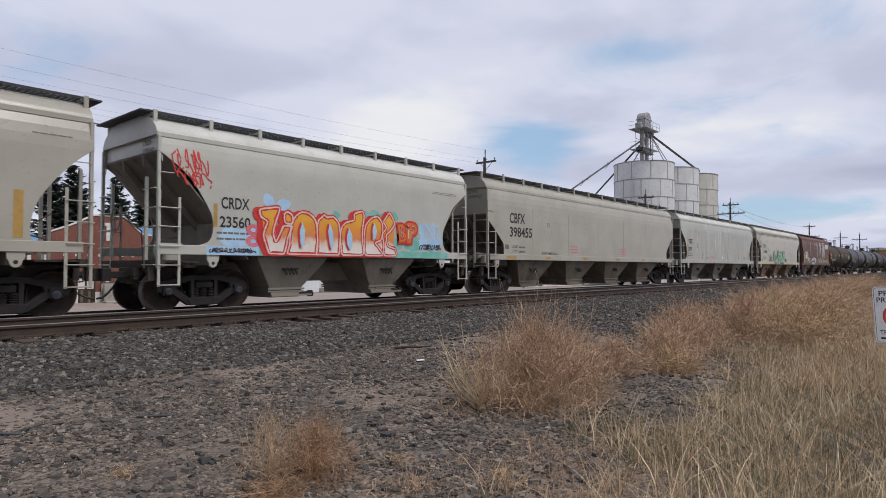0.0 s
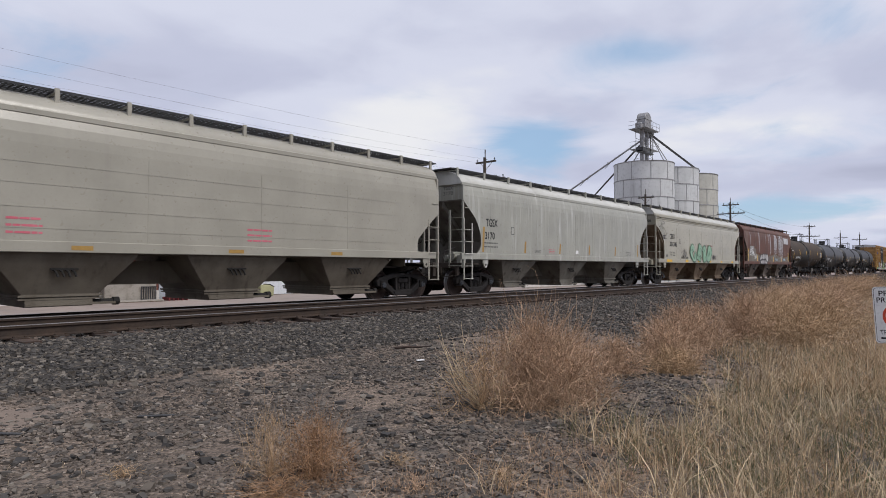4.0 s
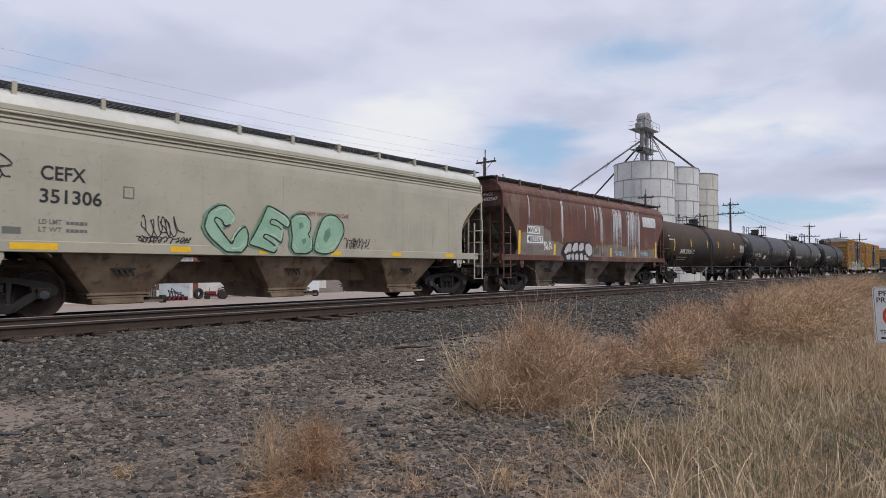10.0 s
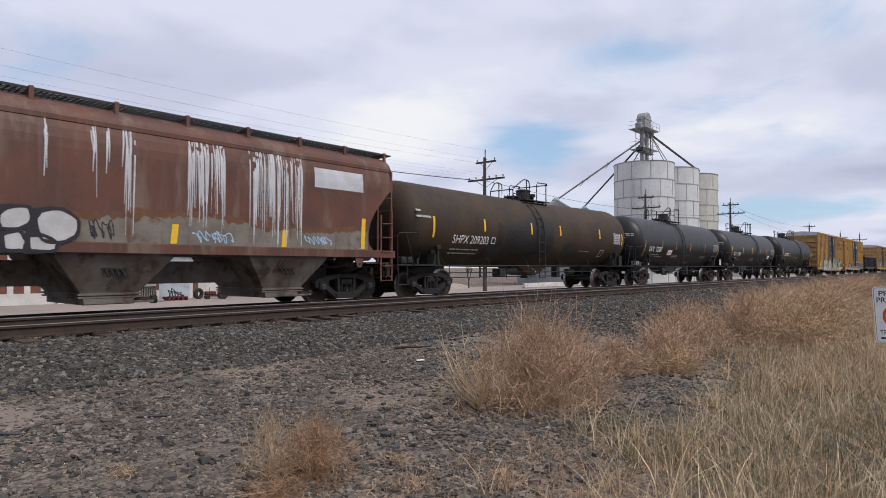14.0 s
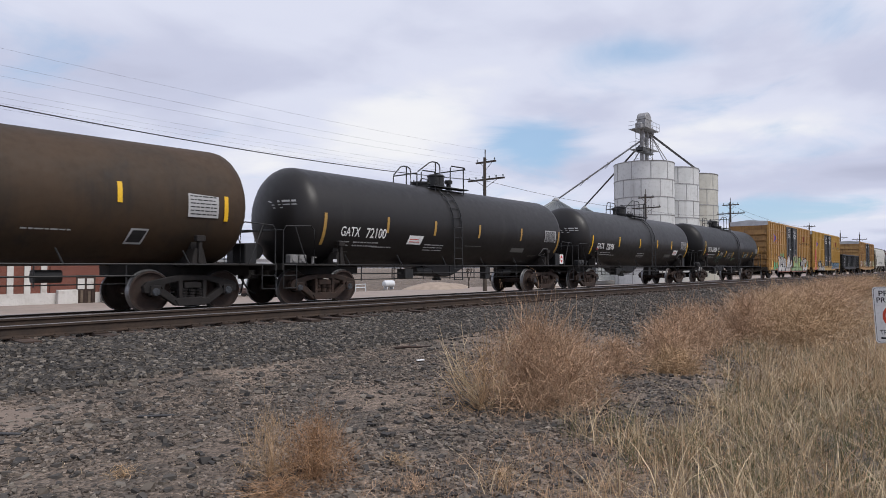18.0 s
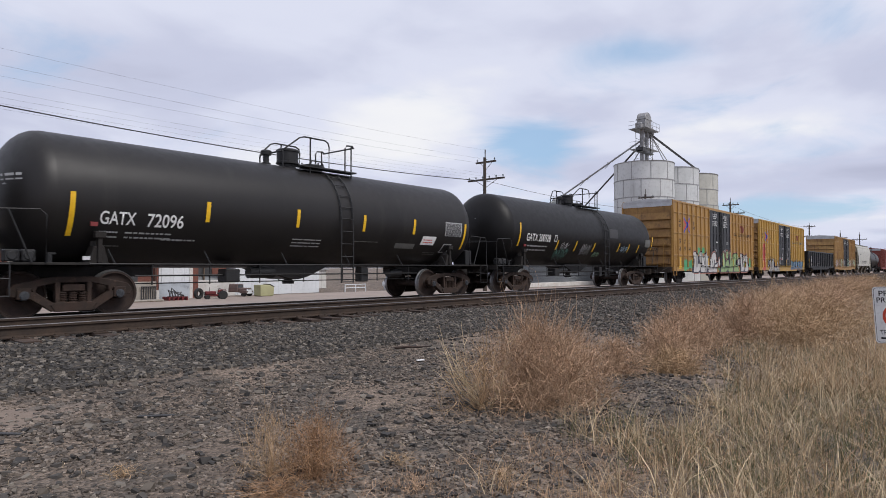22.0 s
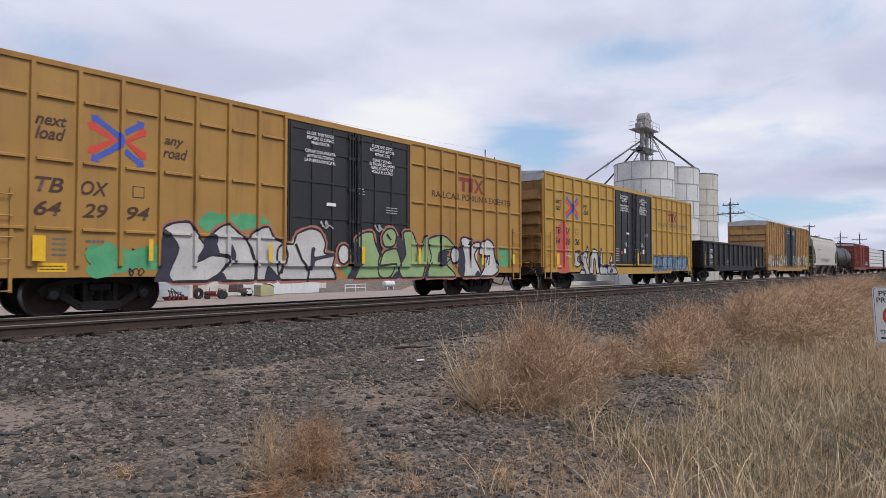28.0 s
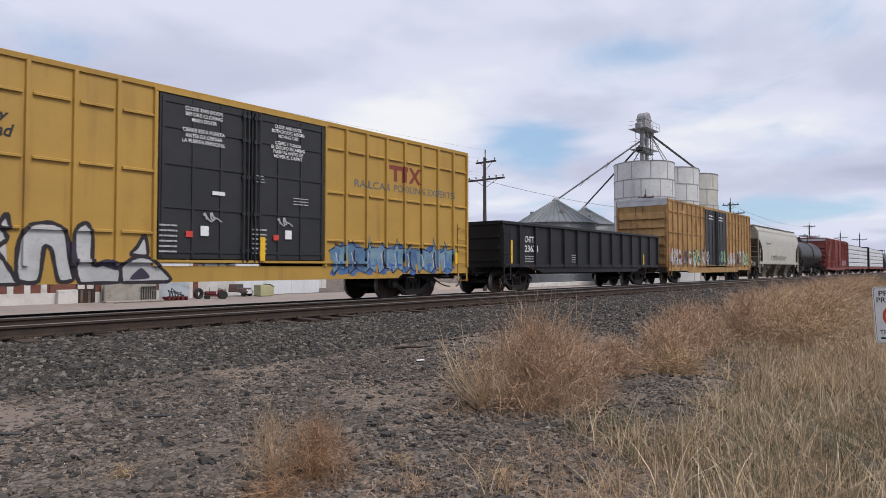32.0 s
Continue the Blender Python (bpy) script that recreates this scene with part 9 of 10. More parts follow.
def head_print(car, h, x0, x1, z0, rows, seed):
    """Rows of fine white print bent round the left head of a tank."""
    rnd = random.Random(seed)

    def spot(x, z):
        rr = 1.46 * math.sin(math.acos(max(-1.0, min(1.0, 1 - (x + h) / 0.80)))) ** 0.96
        return (x, -math.sqrt(max(0.01, rr * rr - (z - 2.44) ** 2)) - 0.012, z)
    g = M()
    for q in range(rows):
        z, x = z0 - 0.085 * q, x0
        end = x1 - (0.0 if q < 2 else 0.08 * q)
        while x < end:
            w = rnd.uniform(0.05, 0.11)
            t = 0.055 if q == 0 else 0.028
            g.add([spot(x, z), spot(x + w, z), spot(x + w, z + t), spot(x, z + t)], [(0, 1, 2, 3)])
            x += w + 0.02
    tagged(part("small_print", g, PALETXT, car), kind="stuff")


def placard(car, x, z):
    patch(car, "placard_holder", WHITE, x - 0.15, x + 0.15, z - 0.2, z + 0.2, on_flat(1.46), 0.028)
    b = bmesh.new()
    b.faces.new([b.verts.new(p) for p in ((x - 0.14, 0, z), (x, 0, z - 0.17), (x + 0.14, 0, z), (x, 0, z + 0.17))])
    skin(b, "hazard_placard", LOGORED, car, on_flat(1.46), 0.032, "red and white diamond placard")
    patch(car, "placard_band", WHITE, x - 0.09, x + 0.09, z - 0.045, z + 0.045, on_flat(1.46), 0.036)
    part("placard_post", M().box(x - 0.02, x + 0.02, -1.48, -1.44, 1.08, z + 0.2), FITTING, car)


STRIPS = {"72100": (-6.26, -3.83, -1.63, 0.80, 3.53, 6.38), "72096": (-6.2, -3.30, -0.74, 1.62, 3.77, 6.33)}
for car, number, amber, h in ((tank_b, "72100", REFLOLD, 7.25), (tank_c, "72096", REFLECT, 7.25)):
    lettering(car, "GATX", WHITE, -5.64, -4.92, 1.90, 2.17, on_tank, 0.014, grow=0.012)
    lettering(car, number, WHITE, -4.67, -3.86, 1.88, 2.17, on_tank, 0.014, grow=0.012)
    bars(car, PALETXT, -5.64, -5.25, 1.60, 1.80, 2, on_tank, 0.012, 3, words=3)
    bars(car, PALETXT, -5.10, -4.10, 1.60, 1.80, 2, on_tank, 0.012, 4, words=5)
    bars(car, PALETXT, -4.3, -3.5, 1.58, 1.68, 1, on_tank, 0.012, 9, words=4)
    bars(car, GREYTXT, -5.58, -5.15, 1.42, 1.50, 1, on_tank, 0.012, 4, words=2)
    for x in STRIPS[number]:
        a, b = (1.63, 2.52) if abs(x) > 6 else (2.06, 2.54)
        patch(car, "reflector", amber, x - 0.04, x + 0.06, a, b, on_tank, 0.012, lean=0.02 if x < 6 else 0.06)
    x = -2.86 if number == "72100" else 4.2
    patch(car, "white_sign", WHITE, x, x + 0.66, 1.74, 2.02, on_tank, 0.010, lean=0.06)
    bars(car, LOGORED, x + 0.1, x + 0.56, 1.79, 1.95, 2, on_tank, 0.013, 5)
    x = -2.0 if number == "72100" else -0.8
    bars(car, PALETXT, x, x + 0.95, 1.54, 1.80, 3, on_tank, 0.012, 15, words=2)
    x = 0.1 if number == "72100" else 1.3
    bars(car, GREYTXT, x, x + 1.0, 1.74, 1.80, 1, on_tank, 0.012, 16, words=2)
    patch(car, "smudged_panel", GREYTXT, 3.08, 3.96, 1.60, 1.76, on_tank, 0.012)
    patch(car, "data_panel", PALETXT, 5.32, 6.2, 2.06, 2.54, on_tank, 0.010)
    bars(car, FITTING, 5.36, 6.16, 2.08, 2.53, 8, on_tank, 0.013, 6)
    bars(car, FITTING, 5.36, 6.16, 2.05, 2.50, 8, on_tank, 0.013, 26)
    patch(car, "sign_holder", PALETXT, 5.28, 5.70, 1.5, 1.80, on_tank, 0.012, lean=0.1)
    patch(car, "sign_holder", FITTING, 5.32, 5.66, 1.53, 1.77, on_tank, 0.015, lean=0.1)
    bars(car, GREYTXT, 4.5, 5.1, 1.42, 1.52, 2, on_tank, 0.012, 19, words=2)
    head_print(car, h, -h + 0.03, -h + 0.24, 2.80, 4, 18)
    if car is tank_b:
        placard(car, 6.62, 1.36)
    patch(car, "sill_plate", SILVER, -5.98, -5.84, 1.14, 1.22, on_flat(1.47), 0.0)
for car in (tank_c, tank_d):
    part("marker_reflector", M().box(-5.84, -5.70, -1.46, -1.42, 1.84, 1.93), MARKRED, car, "dull red marker")
# black tank car with faint tags
lettering(tank_d, "GATX 200928", WHITE, -5.63, -3.79, 2.08, 2.38, on_tank_d, 0.014, grow=0.012)
bars(tank_d, PALETXT, -5.64, -3.95, 1.66, 1.98, 2, on_tank_d, 0.012, 3, words=5)
patch(tank_d, "data_plate", WHITE, -3.46, -3.24, 2.11, 2.38, on_tank_d, 0.010)
patch(tank_d, "data_plate", FITTING, -3.43, -3.27, 2.14, 2.35, on_tank_d, 0.014)
for x, a, b in ((-6.2, 1.85, 2.78), (-3.2, 1.77, 2.17), (-1.55, 1.75, 2.19), (0.22, 1.74, 2.15), (2.88, 1.79, 2.21), (4.04, 1.79, 2.2), (5.22, 1.8, 2.2), (6.95, 1.95, 2.7)):
    patch(tank_d, "reflector", REFLECT, x, x + 0.09, a, b, on_tank_d, 0.012, lean=0.05)
patch(tank_d, "repaint_patch", GREYBLK, 1.8, 2.7, 2.45, 2.9, on_tank_d, 0.010)
patch(tank_d, "data_panel", GREYTXT, 6.1, 6.75, 2.1, 2.5, on_tank_d, 0.010)
head_print(tank_d, 7.35, -7.32, -7.11, 2.88, 4, 18)
for q, (m, x0, x1, z0, z1) in enumerate(((TEAL, -3.2, -1.95, 1.30, 1.85), (SILVER, -2.8, -2.1, 1.8, 2.12), (SILVER, -1.05, 0.0, 1.55, 2.1), (SKYSP, 3.1, 3.95, 1.75, 2.1), (GREENSP, 0.4, 1.1, 1.5, 1.75))):
    scribble(tank_d, m, x0, x1, z0, z1, on_tank_d, 0.02, 50 + q, 7, 0.013)


# yellow boxcars
def box_marks(car, digits, mark, black):
    lettering(car, "next", black, -7.87, -7.33, 3.76, 3.95, FLAT_BOX, 0.006, 0.024, 0.30)
    lettering(car, "load", black, -7.87, -7.35, 3.48, 3.72, FLAT_BOX, 0.006, 0.024, 0.30)
    lettering(car, "any", black, -5.38, -4.94, 3.67, 3.87, FLAT_BOX, 0.006, 0.024, 0.30)
    lettering(car, "road", black, -5.41, -4.85, 3.43, 3.66, FLAT_BOX, 0.006, 0.024, 0.30)
    for ch, x0, x1 in zip(mark, (-7.85, -7.06), (-7.37, -6.53)):
        lettering(car, ch, black, x0, x1, 2.46, 2.74, FLAT_BOX, 0.006, 0.022, 0.26)
    for ch, x0, x1 in zip(digits, (-7.86, -7.01, -6.16), (-7.40, -6.55, -5.69)):
        lettering(car, ch, black, x0, x1, 2.00, 2.28, FLAT_BOX, 0.006, 0.022, 0.26)
    patch(car, "data_plate", black, -6.05, -5.80, 2.48, 2.73, FLAT_BOX)
    patch(car, "data_plate", car_paint[car], -6.03, -5.82, 2.50, 2.71, FLAT_BOX, 0.007)
    patch(car, "warning_label", REFLECT, -7.79, -7.28, 0.90, 1.08, on_flat(1.562), 0.004)
    bars(car, black, -7.75, -7.32, 0.93, 1.05, 2, on_flat(1.562), 0.008, 5)
    bars(car, GREYTXT, -7.55, -7.3, 1.2, 1.62, 4, FLAT_BOX, 0.006, 6, words=2)
    bars(car, GREYTXT, -6.95, -6.6, 1.3, 1.62, 2, FLAT_BOX, 0.006, 7, words=2)
    for word, x0, x1 in (("RAILCAR", 3.52, 4.98), ("POOLING", 5.12, 6.55), ("EXPERTS", 6.68, 7.98)):
        b = glyph(word, 0.01)
        xs, ys = [v.co.x for v in b.verts], [v.co.y for v in b.verts]
        for v in b.verts:
            v.co = Vector((x0 + (v.co.x - min(xs)) / (max(xs) - min(xs)) * (x1 - x0), 0, 3.34 + (v.co.y - min(ys)) / (max(ys) - min(ys)) * 0.22))
        drape_mesh(b, car, "lettering", DARKBROWN if black is not BLACK else GREYTXT, 0.004)
    # owner's mark as plain red bars
    for x0, x1, z0, z1, ln in ((4.92, 5.75, 4.02, 4.16, 0), (5.12, 5.26, 3.66, 4.02, 0), (5.48, 5.62, 3.66, 4.02, 0), (5.78, 5.92, 3.66, 4.16, 0.42), (6.2, 6.34, 3.66, 4.16, -0.42)):
        drape(car, "emblem_bar", TTXRED, [((x0, z0), (x1, z0), (x1 + ln, z1), (x0 + ln, z1))], 0.004 + 0.001 * (ln < 0))
    # arrow emblem: a blue bend round a red one on one side, four split arms on the other
    for q, (m, line, what) in enumerate(((LOGOBLUE, ((-6.78, 4.03), (-6.50, 3.86), (-6.33, 3.74), (-6.29, 3.66), (-6.33, 3.57), (-6.50, 3.43), (-6.78, 3.24)), "blue arrow band"), (LOGORED, ((-6.84, 3.88), (-6.62, 3.76), (-6.43, 3.655), (-6.62, 3.53), (-6.84, 3.40)), "red arrow band"),
                                         (LOGOBLUE, ((-6.22, 3.84), (-5.92, 4.05)), "blue arrow arm"), (LOGOBLUE, ((-6.22, 3.46), (-5.92, 3.24)), "blue arrow arm"), (LOGORED, ((-5.87, 3.89), (-6.19, 3.665), (-5.87, 3.42)), "red arrow band"))):
        polys = brush(line, 0.135, False, 7)
        for p, r in ((line[-1], line[-2]), (line[0], line[1])):
            if len(line) == 2 and p is line[0]:
                continue
            dx, dz = p[0] - r[0], p[1] - r[1]
            d = math.hypot(dx, dz)
            dx, dz = dx / d, dz / d
            polys.append(((p[0] - dz * 0.115, p[1] + dx * 0.115), (p[0] + dz * 0.115, p[1] - dx * 0.115), (p[0] + dx * 0.13, p[1] + dz * 0.13)))
        drape(car, "emblem_arm", m, polys, 0.003 + 0.0012 * q, what)
    # door notices in two languages
    for x0, x1, rows in ((-1.66, -0.61, (("CLOSE THIS DOOR", 4.58, 0.88), ("BEFORE CLOSING", 4.455, 0.86), ("MAIN DOOR", 4.33, 0.58), ("CIERRE ESTA PUERTA", 4.09, 0.98), ("ANTES DE CERRAR", 3.965, 0.86), ("LA PUERTA PRINCIPAL", 3.84, 1.0))),
                         (0.67, 1.69, (("CLOSE AND LOCK", 4.57, 0.82), ("BOTH DOORS BEFORE", 4.45, 0.98), ("MOVING CAR", 4.33, 0.6), ("CIERRE Y PONGA", 4.15, 0.78), ("EL SEGURO EN AMBAS", 4.035, 1.0), ("PUERTAS ANTES DE", 3.92, 0.9), ("MOVER EL CARRO", 3.805, 0.84)))):
        for text, z, w in rows:
            e = (x1 - x0) * (1 - w) / 2
            lettering(car, text, WHITE, x0 + e, x1 - e, z, z + 0.085, FLAT_DOOR, 0.036, 0.012, name="door_notice")
    bars(car, PALETXT, 0.22, 0.48, 3.10, 3.32, 3, FLAT_DOOR, 0.036, 11, words=2)
    bars(car, PALETXT, 1.35, 1.82, 2.62, 2.85, 3, FLAT_DOOR, 0.036, 12, words=2)
    patch(car, "sticker", WHITE, -0.92, -0.60, 2.69, 2.78, FLAT_DOOR, 0.036)
    for x in (-0.95, 1.05):
        scribble(car, PALETXT, x - 0.15, x + 0.2, 2.05, 2.28, FLAT_DOOR, 0.036, 13, 3, 0.03)


def boxcar_face(x, z, d0=-2.18, d1=2.40, h=8.75, spacing=0.82):
    """How far the near side stands out at a place: sill, door, posts and the lowest panel rib."""
    if z < 1.02:
        return 1.563
    if d0 < x < d1:
        return 1.644
    if 1.095 < z < 1.165 and d0 - 1.6 < x < d1 + 1.6:
        return 1.642
    xa, xb = (-h, d0) if x < d0 else (d1, h)
    n = max(3, round((xb - xa) / spacing))
    f = (x - xa) / (xb - xa) * n
    off = abs(f - round(f)) * (xb - xa) / n
    if off < 0.058:
        return 1.551 + 0.076 * min(1.0, (0.058 - off) / 0.02)
    return 1.551 + (0.057 * min(1.0, (0.035 - abs(z - 1.745)) / 0.012) if abs(z - 1.745) < 0.035 else 0.0)


def drape_mesh(b, car, name, mat, lift, label=""):
    """Lays a flat drawing over the posts and ribs of a boxcar side."""
    x0, x1 = min(v.co.x for v in b.verts), max(v.co.x for v in b.verts)
    cuts = [-2.185, -2.175, 2.395, 2.405]
    for xa, xb in ((-8.75, -2.18), (2.40, 8.75)):
        n = max(3, round((xb - xa) / 0.82))
        cuts += [xa + k * (xb - xa) / n + e for k in range(n + 1) for e in (-0.058, -0.038, 0.038, 0.058)]
    for x in cuts:
        if x0 < x < x1:
            bmesh.ops.bisect_plane(b, geom=[*b.verts, *b.edges, *b.faces], plane_co=(x, 0, 0), plane_no=(1, 0, 0))
    for z in (1.019, 1.021, 1.094, 1.096, 1.164, 1.166, 1.71, 1.722, 1.768, 1.78):
        bmesh.ops.bisect_plane(b, geom=[*b.verts, *b.edges, *b.faces], plane_co=(0, 0, z), plane_no=(0, 0, 1))
    for v in b.verts:
        v.co.y = -(boxcar_face(v.co.x, v.co.z) + lift)
    me = bpy.data.meshes.new(name)
    b.to_mesh(me)
    b.free()
    me.materials.append(mat)
    return part(name, me, None, car, label)


def drape(car, name, mat, polys, lift, label=""):
    """Painted shapes on a boxcar side."""
    b = bmesh.new()
    for poly in polys:
        b.faces.new([b.verts.new((x, 0, z)) for x, z in poly])
    bmesh.ops.triangulate(b, faces=b.faces)
    return drape_mesh(b, car, name, mat, lift, label)


def mural(car, letters, fill, halo, seed, floor=0.67, rim=0.055):
    for q, pts in enumerate(letters):
        line = [(x, max(floor, z)) for x, z in rounded(pts)]
        if halo:
            drape(car, "graffiti_halo", halo, brush(line, 0.17, True, seed + q), 0.003 + 0.0003 * q)
        drape(car, "graffiti_letter", fill[q % len(fill)], [line], 0.007 + 0.0003 * q)
        drape(car, "graffiti_outline", INK, brush(line, rim, True, seed + 40 + q), 0.011 + 0.0003 * q)


SPRAYWHITE = paint("dull_white_spray", (0.56, 0.55, 0.53), (0.46, 0.45, 0.44), scale=1.6)
LIMEDULL = paint("dull_lime_spray", (0.30, 0.42, 0.20), (0.24, 0.35, 0.16), scale=1.6)
HALOPINK = paint("dusty_pink_spray", (0.40, 0.17, 0.13), (0.33, 0.14, 0.10))
SKYDULL = paint("dull_sky_spray", (0.20, 0.30, 0.40), (0.12, 0.2, 0.3))
NAVYSP = paint("dark_navy_spray", (0.045, 0.043, 0.065), (0.03, 0.03, 0.045))
SILVERDULL = paint("dull_silver_spray", (0.50, 0.50, 0.495), (0.40, 0.40, 0.40), scale=1.8)


car_paint = {box_a: YELLOW, box_b: YELLOW2}
box_marks(box_a, ("64", "29", "94"), ("TB", "OX"), DARKBROWN)
box_marks(box_b, ("64", "26", "06"), ("TB", "OX"), BLACK)
FACE_OUT = on_flat(1.635)
cloud_of(box_a, DEEPGREEN, -7.0, -5.3, 0.75, 1.5, 26, on_flat(1.562), 0.002, 3)
cloud_of(box_a, DEEPGREEN, -4.7, -2.4, 1.75, 2.35, 12, FLAT_BOX, 0.003, 4)
cloud_of(box_a, DEEPGREEN, 6.0, 8.3, 0.95, 1.9, 22, FLAT_BOX, 0.003, 5)
cloud_of(box_a, DEEPGREEN, -0.9, 6.9, 0.74, 1.0, 40, on_flat(1.562), 0.002, 6, r=(0.1, 0.14))
WORD_WHITE = []
WORD_WHITE.append([(-5.37, 1.85), (-5.18, 1.98), (-4.79, 2.03), (-4.63, 1.79), (-4.47, 1.59), (-4.4, 1.47), (-4.61, 1.12), (-4.22, 1.28), (-3.89, 1.24), (-3.8, 1.15), (-3.98, 0.9), (-4.36, 0.67), (-5.16, 0.66), (-5.25, 0.88), (-5.03, 1.42), (-5.24, 1.73)])
WORD_WHITE.append([(-4.19, 1.81), (-3.84, 2.03), (-3.49, 1.8), (-3.26, 1.57), (-3.08, 1.04), (-3.15, 0.62), (-3.93, 0.63), (-4, 0.88), (-3.79, 1.15), (-3.86, 1.28), (-4.21, 1.34), (-4.09, 1.64)])
WORD_WHITE.append([(-3.31, 1.67), (-3.03, 1.93), (-2.7, 2.02), (-2.53, 1.74), (-2.27, 1.63), (-2.18, 1.26), (-2.34, 0.9), (-2.57, 0.61), (-3.01, 0.62), (-3.05, 1.04), (-3.18, 1.46)])
WORD_WHITE.append([(-2.41, 1.48), (-2.24, 1.6), (-2.01, 1.61), (-1.89, 1.87), (-1.47, 2.04), (-1.15, 1.97), (-0.96, 1.67), (-0.99, 1.39), (-0.64, 1.33), (-0.7, 1.05), (-0.56, 0.81), (-0.59, 0.57), (-1.46, 0.59), (-2.32, 0.63), (-2.44, 1.19)])
WORD_WHITE.append([(-0.52, 1.37), (-0.46, 1.56), (-0.32, 1.64), (-0.17, 1.57), (-0.11, 1.37), (-0.17, 1.16), (-0.31, 1.08), (-0.46, 1.16)])
WORD_GREEN = []
WORD_GREEN.append([(0.12, 1.78), (0.45, 2.01), (0.78, 2.03), (0.89, 1.73), (1.08, 1.36), (1.04, 1.05), (1.79, 1.09), (1.6, 0.71), (0.9, 0.58), (0.15, 0.61), (0.41, 1.13), (0.34, 1.46)])
WORD_GREEN.append([(1.17, 1.91), (1.36, 2.14), (1.6, 2.18), (1.77, 2.02), (1.72, 1.72), (1.55, 1.61), (1.27, 1.64)])
WORD_GREEN.append([(1.27, 1.46), (1.79, 1.56), (1.99, 1.06), (1.8, 0.58), (1.18, 0.71), (1.08, 1.05)])
WORD_GREEN.append([(2.09, 2.08), (2.55, 2.12), (2.73, 1.87), (2.92, 1.33), (3.13, 1.98), (3.3, 1.95), (3.24, 1.24), (2.97, 0.56), (2.22, 0.58), (1.94, 1.02), (2.19, 1.41)])
WORD_GREEN.append([(3.33, 1.89), (3.83, 2.06), (4.27, 2.02), (4.6, 1.78), (4.57, 1.64), (3.97, 1.55), (3.92, 1.4), (4.48, 1.33), (4.27, 1.1), (4.69, 0.77), (4.57, 0.58), (3.27, 0.56), (3.49, 1.34)])
WORD_LAST = []
WORD_LAST.append([(4.48, 1.41), (4.54, 1.61), (4.66, 1.69), (4.81, 1.61), (4.87, 1.42), (4.81, 1.22), (4.66, 1.12), (4.54, 1.22)])
WORD_LAST.append([(5.03, 1.95), (5.25, 2.06), (5.57, 1.97), (5.47, 1.75), (5.89, 1.9), (6.19, 1.85), (5.79, 1.43), (6.16, 0.86), (6.02, 0.62), (5.18, 0.67), (5.25, 1.26)])
WORD_LAST.append([(6.16, 1.85), (6.57, 2.03), (6.92, 1.87), (7.03, 1.39), (7.24, 0.86), (6.78, 0.65), (6.16, 0.66), (6.43, 1.07), (6.57, 1.38), (6.09, 1.48)])
SHADES = []
SHADES.append([(-5.37, 1.85), (-5.24, 1.73), (-5.03, 1.42), (-5.25, 0.88), (-5.16, 0.66), (-5.57, 0.66), (-5.46, 1.03), (-5.39, 1.47), (-5.46, 1.56)])
SHADES.append([(-4.44, 1.63), (-4.23, 1.81), (-4.09, 1.64), (-4.21, 1.34), (-3.86, 1.28), (-4.22, 1.28), (-4.61, 1.12), (-4.4, 1.47)])
SHADES.append([(-3.72, 1.56), (-3.6, 1.31), (-3.64, 1.07), (-3.74, 1.24)])
SHADES.append([(-2.72, 1.04), (-2.49, 0.85), (-2.32, 0.61), (-2.8, 0.64)])
SHADES.append([(-4.4, 0.64), (-3.98, 0.88), (-3.86, 0.63)])
SHADES.append([(0.06, 1.73), (0.34, 1.46), (0.41, 1.13), (0.15, 0.61), (-0.1, 0.73), (0.23, 1.21)])
SHADES.append([(1.79, 1.96), (2.04, 1.85), (2.17, 1.45), (2.02, 1.23), (1.84, 1.44)])
SHADES.append([(-1.43, 1.5), (-1.3, 1.51), (-1.32, 1.28), (-0.68, 1.39), (-0.66, 1.3), (-1.28, 1.17), (-1.33, 0.92), (-1.46, 0.97)])
SHADES.append([(3.86, 1.51), (4.36, 1.56), (4.36, 1.45), (4.03, 1.4), (4.03, 1.18), (4.3, 1.14), (4.21, 1.04), (3.83, 1.06)])
SHADES.append([(1.6, 0.57), (1.89, 0.88), (2.14, 0.56)])
SHADES.append([(3.08, 0.54), (3.3, 1.06), (3.33, 0.54)])
SHADES.append([(4.93, 1.85), (5.25, 1.26), (5.18, 0.67), (4.87, 0.87)])
SHADES.append([(5.76, 0.62), (5.99, 0.9), (6.16, 0.62)])
STROKES = []
STROKES.append([(-1.94, 1.61), (-1.74, 1.2), (-1.45, 0.89), (-1.5, 0.59)])
STROKES.append([(-2.27, 1.04), (-2.32, 0.82)])
STROKES.append([(0.94, 1.73), (1.17, 1.31)])
STROKES.append([(6.16, 1.37), (6.71, 1.42), (6.64, 1.07)])
STROKES.append([(1.36, 2), (1.55, 1.83)])
WORD_SILVER = []
WORD_SILVER.append([(-6.21, 1.61), (-6.02, 1.71), (-5.78, 1.66), (-5.75, 1.53), (-5.88, 1.45), (-5.91, 1.32), (-5.72, 1.23), (-5.58, 1.3), (-5.64, 1.1), (-5.94, 1.02), (-6.17, 1.1), (-6.26, 1.35)])
WORD_SILVER.append([(-5.58, 1.56), (-5.33, 1.71), (-5.04, 1.72), (-4.92, 1.52), (-5.09, 1.34), (-4.96, 1.11), (-4.81, 0.83), (-4.73, 0.63), (-5.06, 0.63), (-5.25, 0.9), (-5.54, 1.21)])
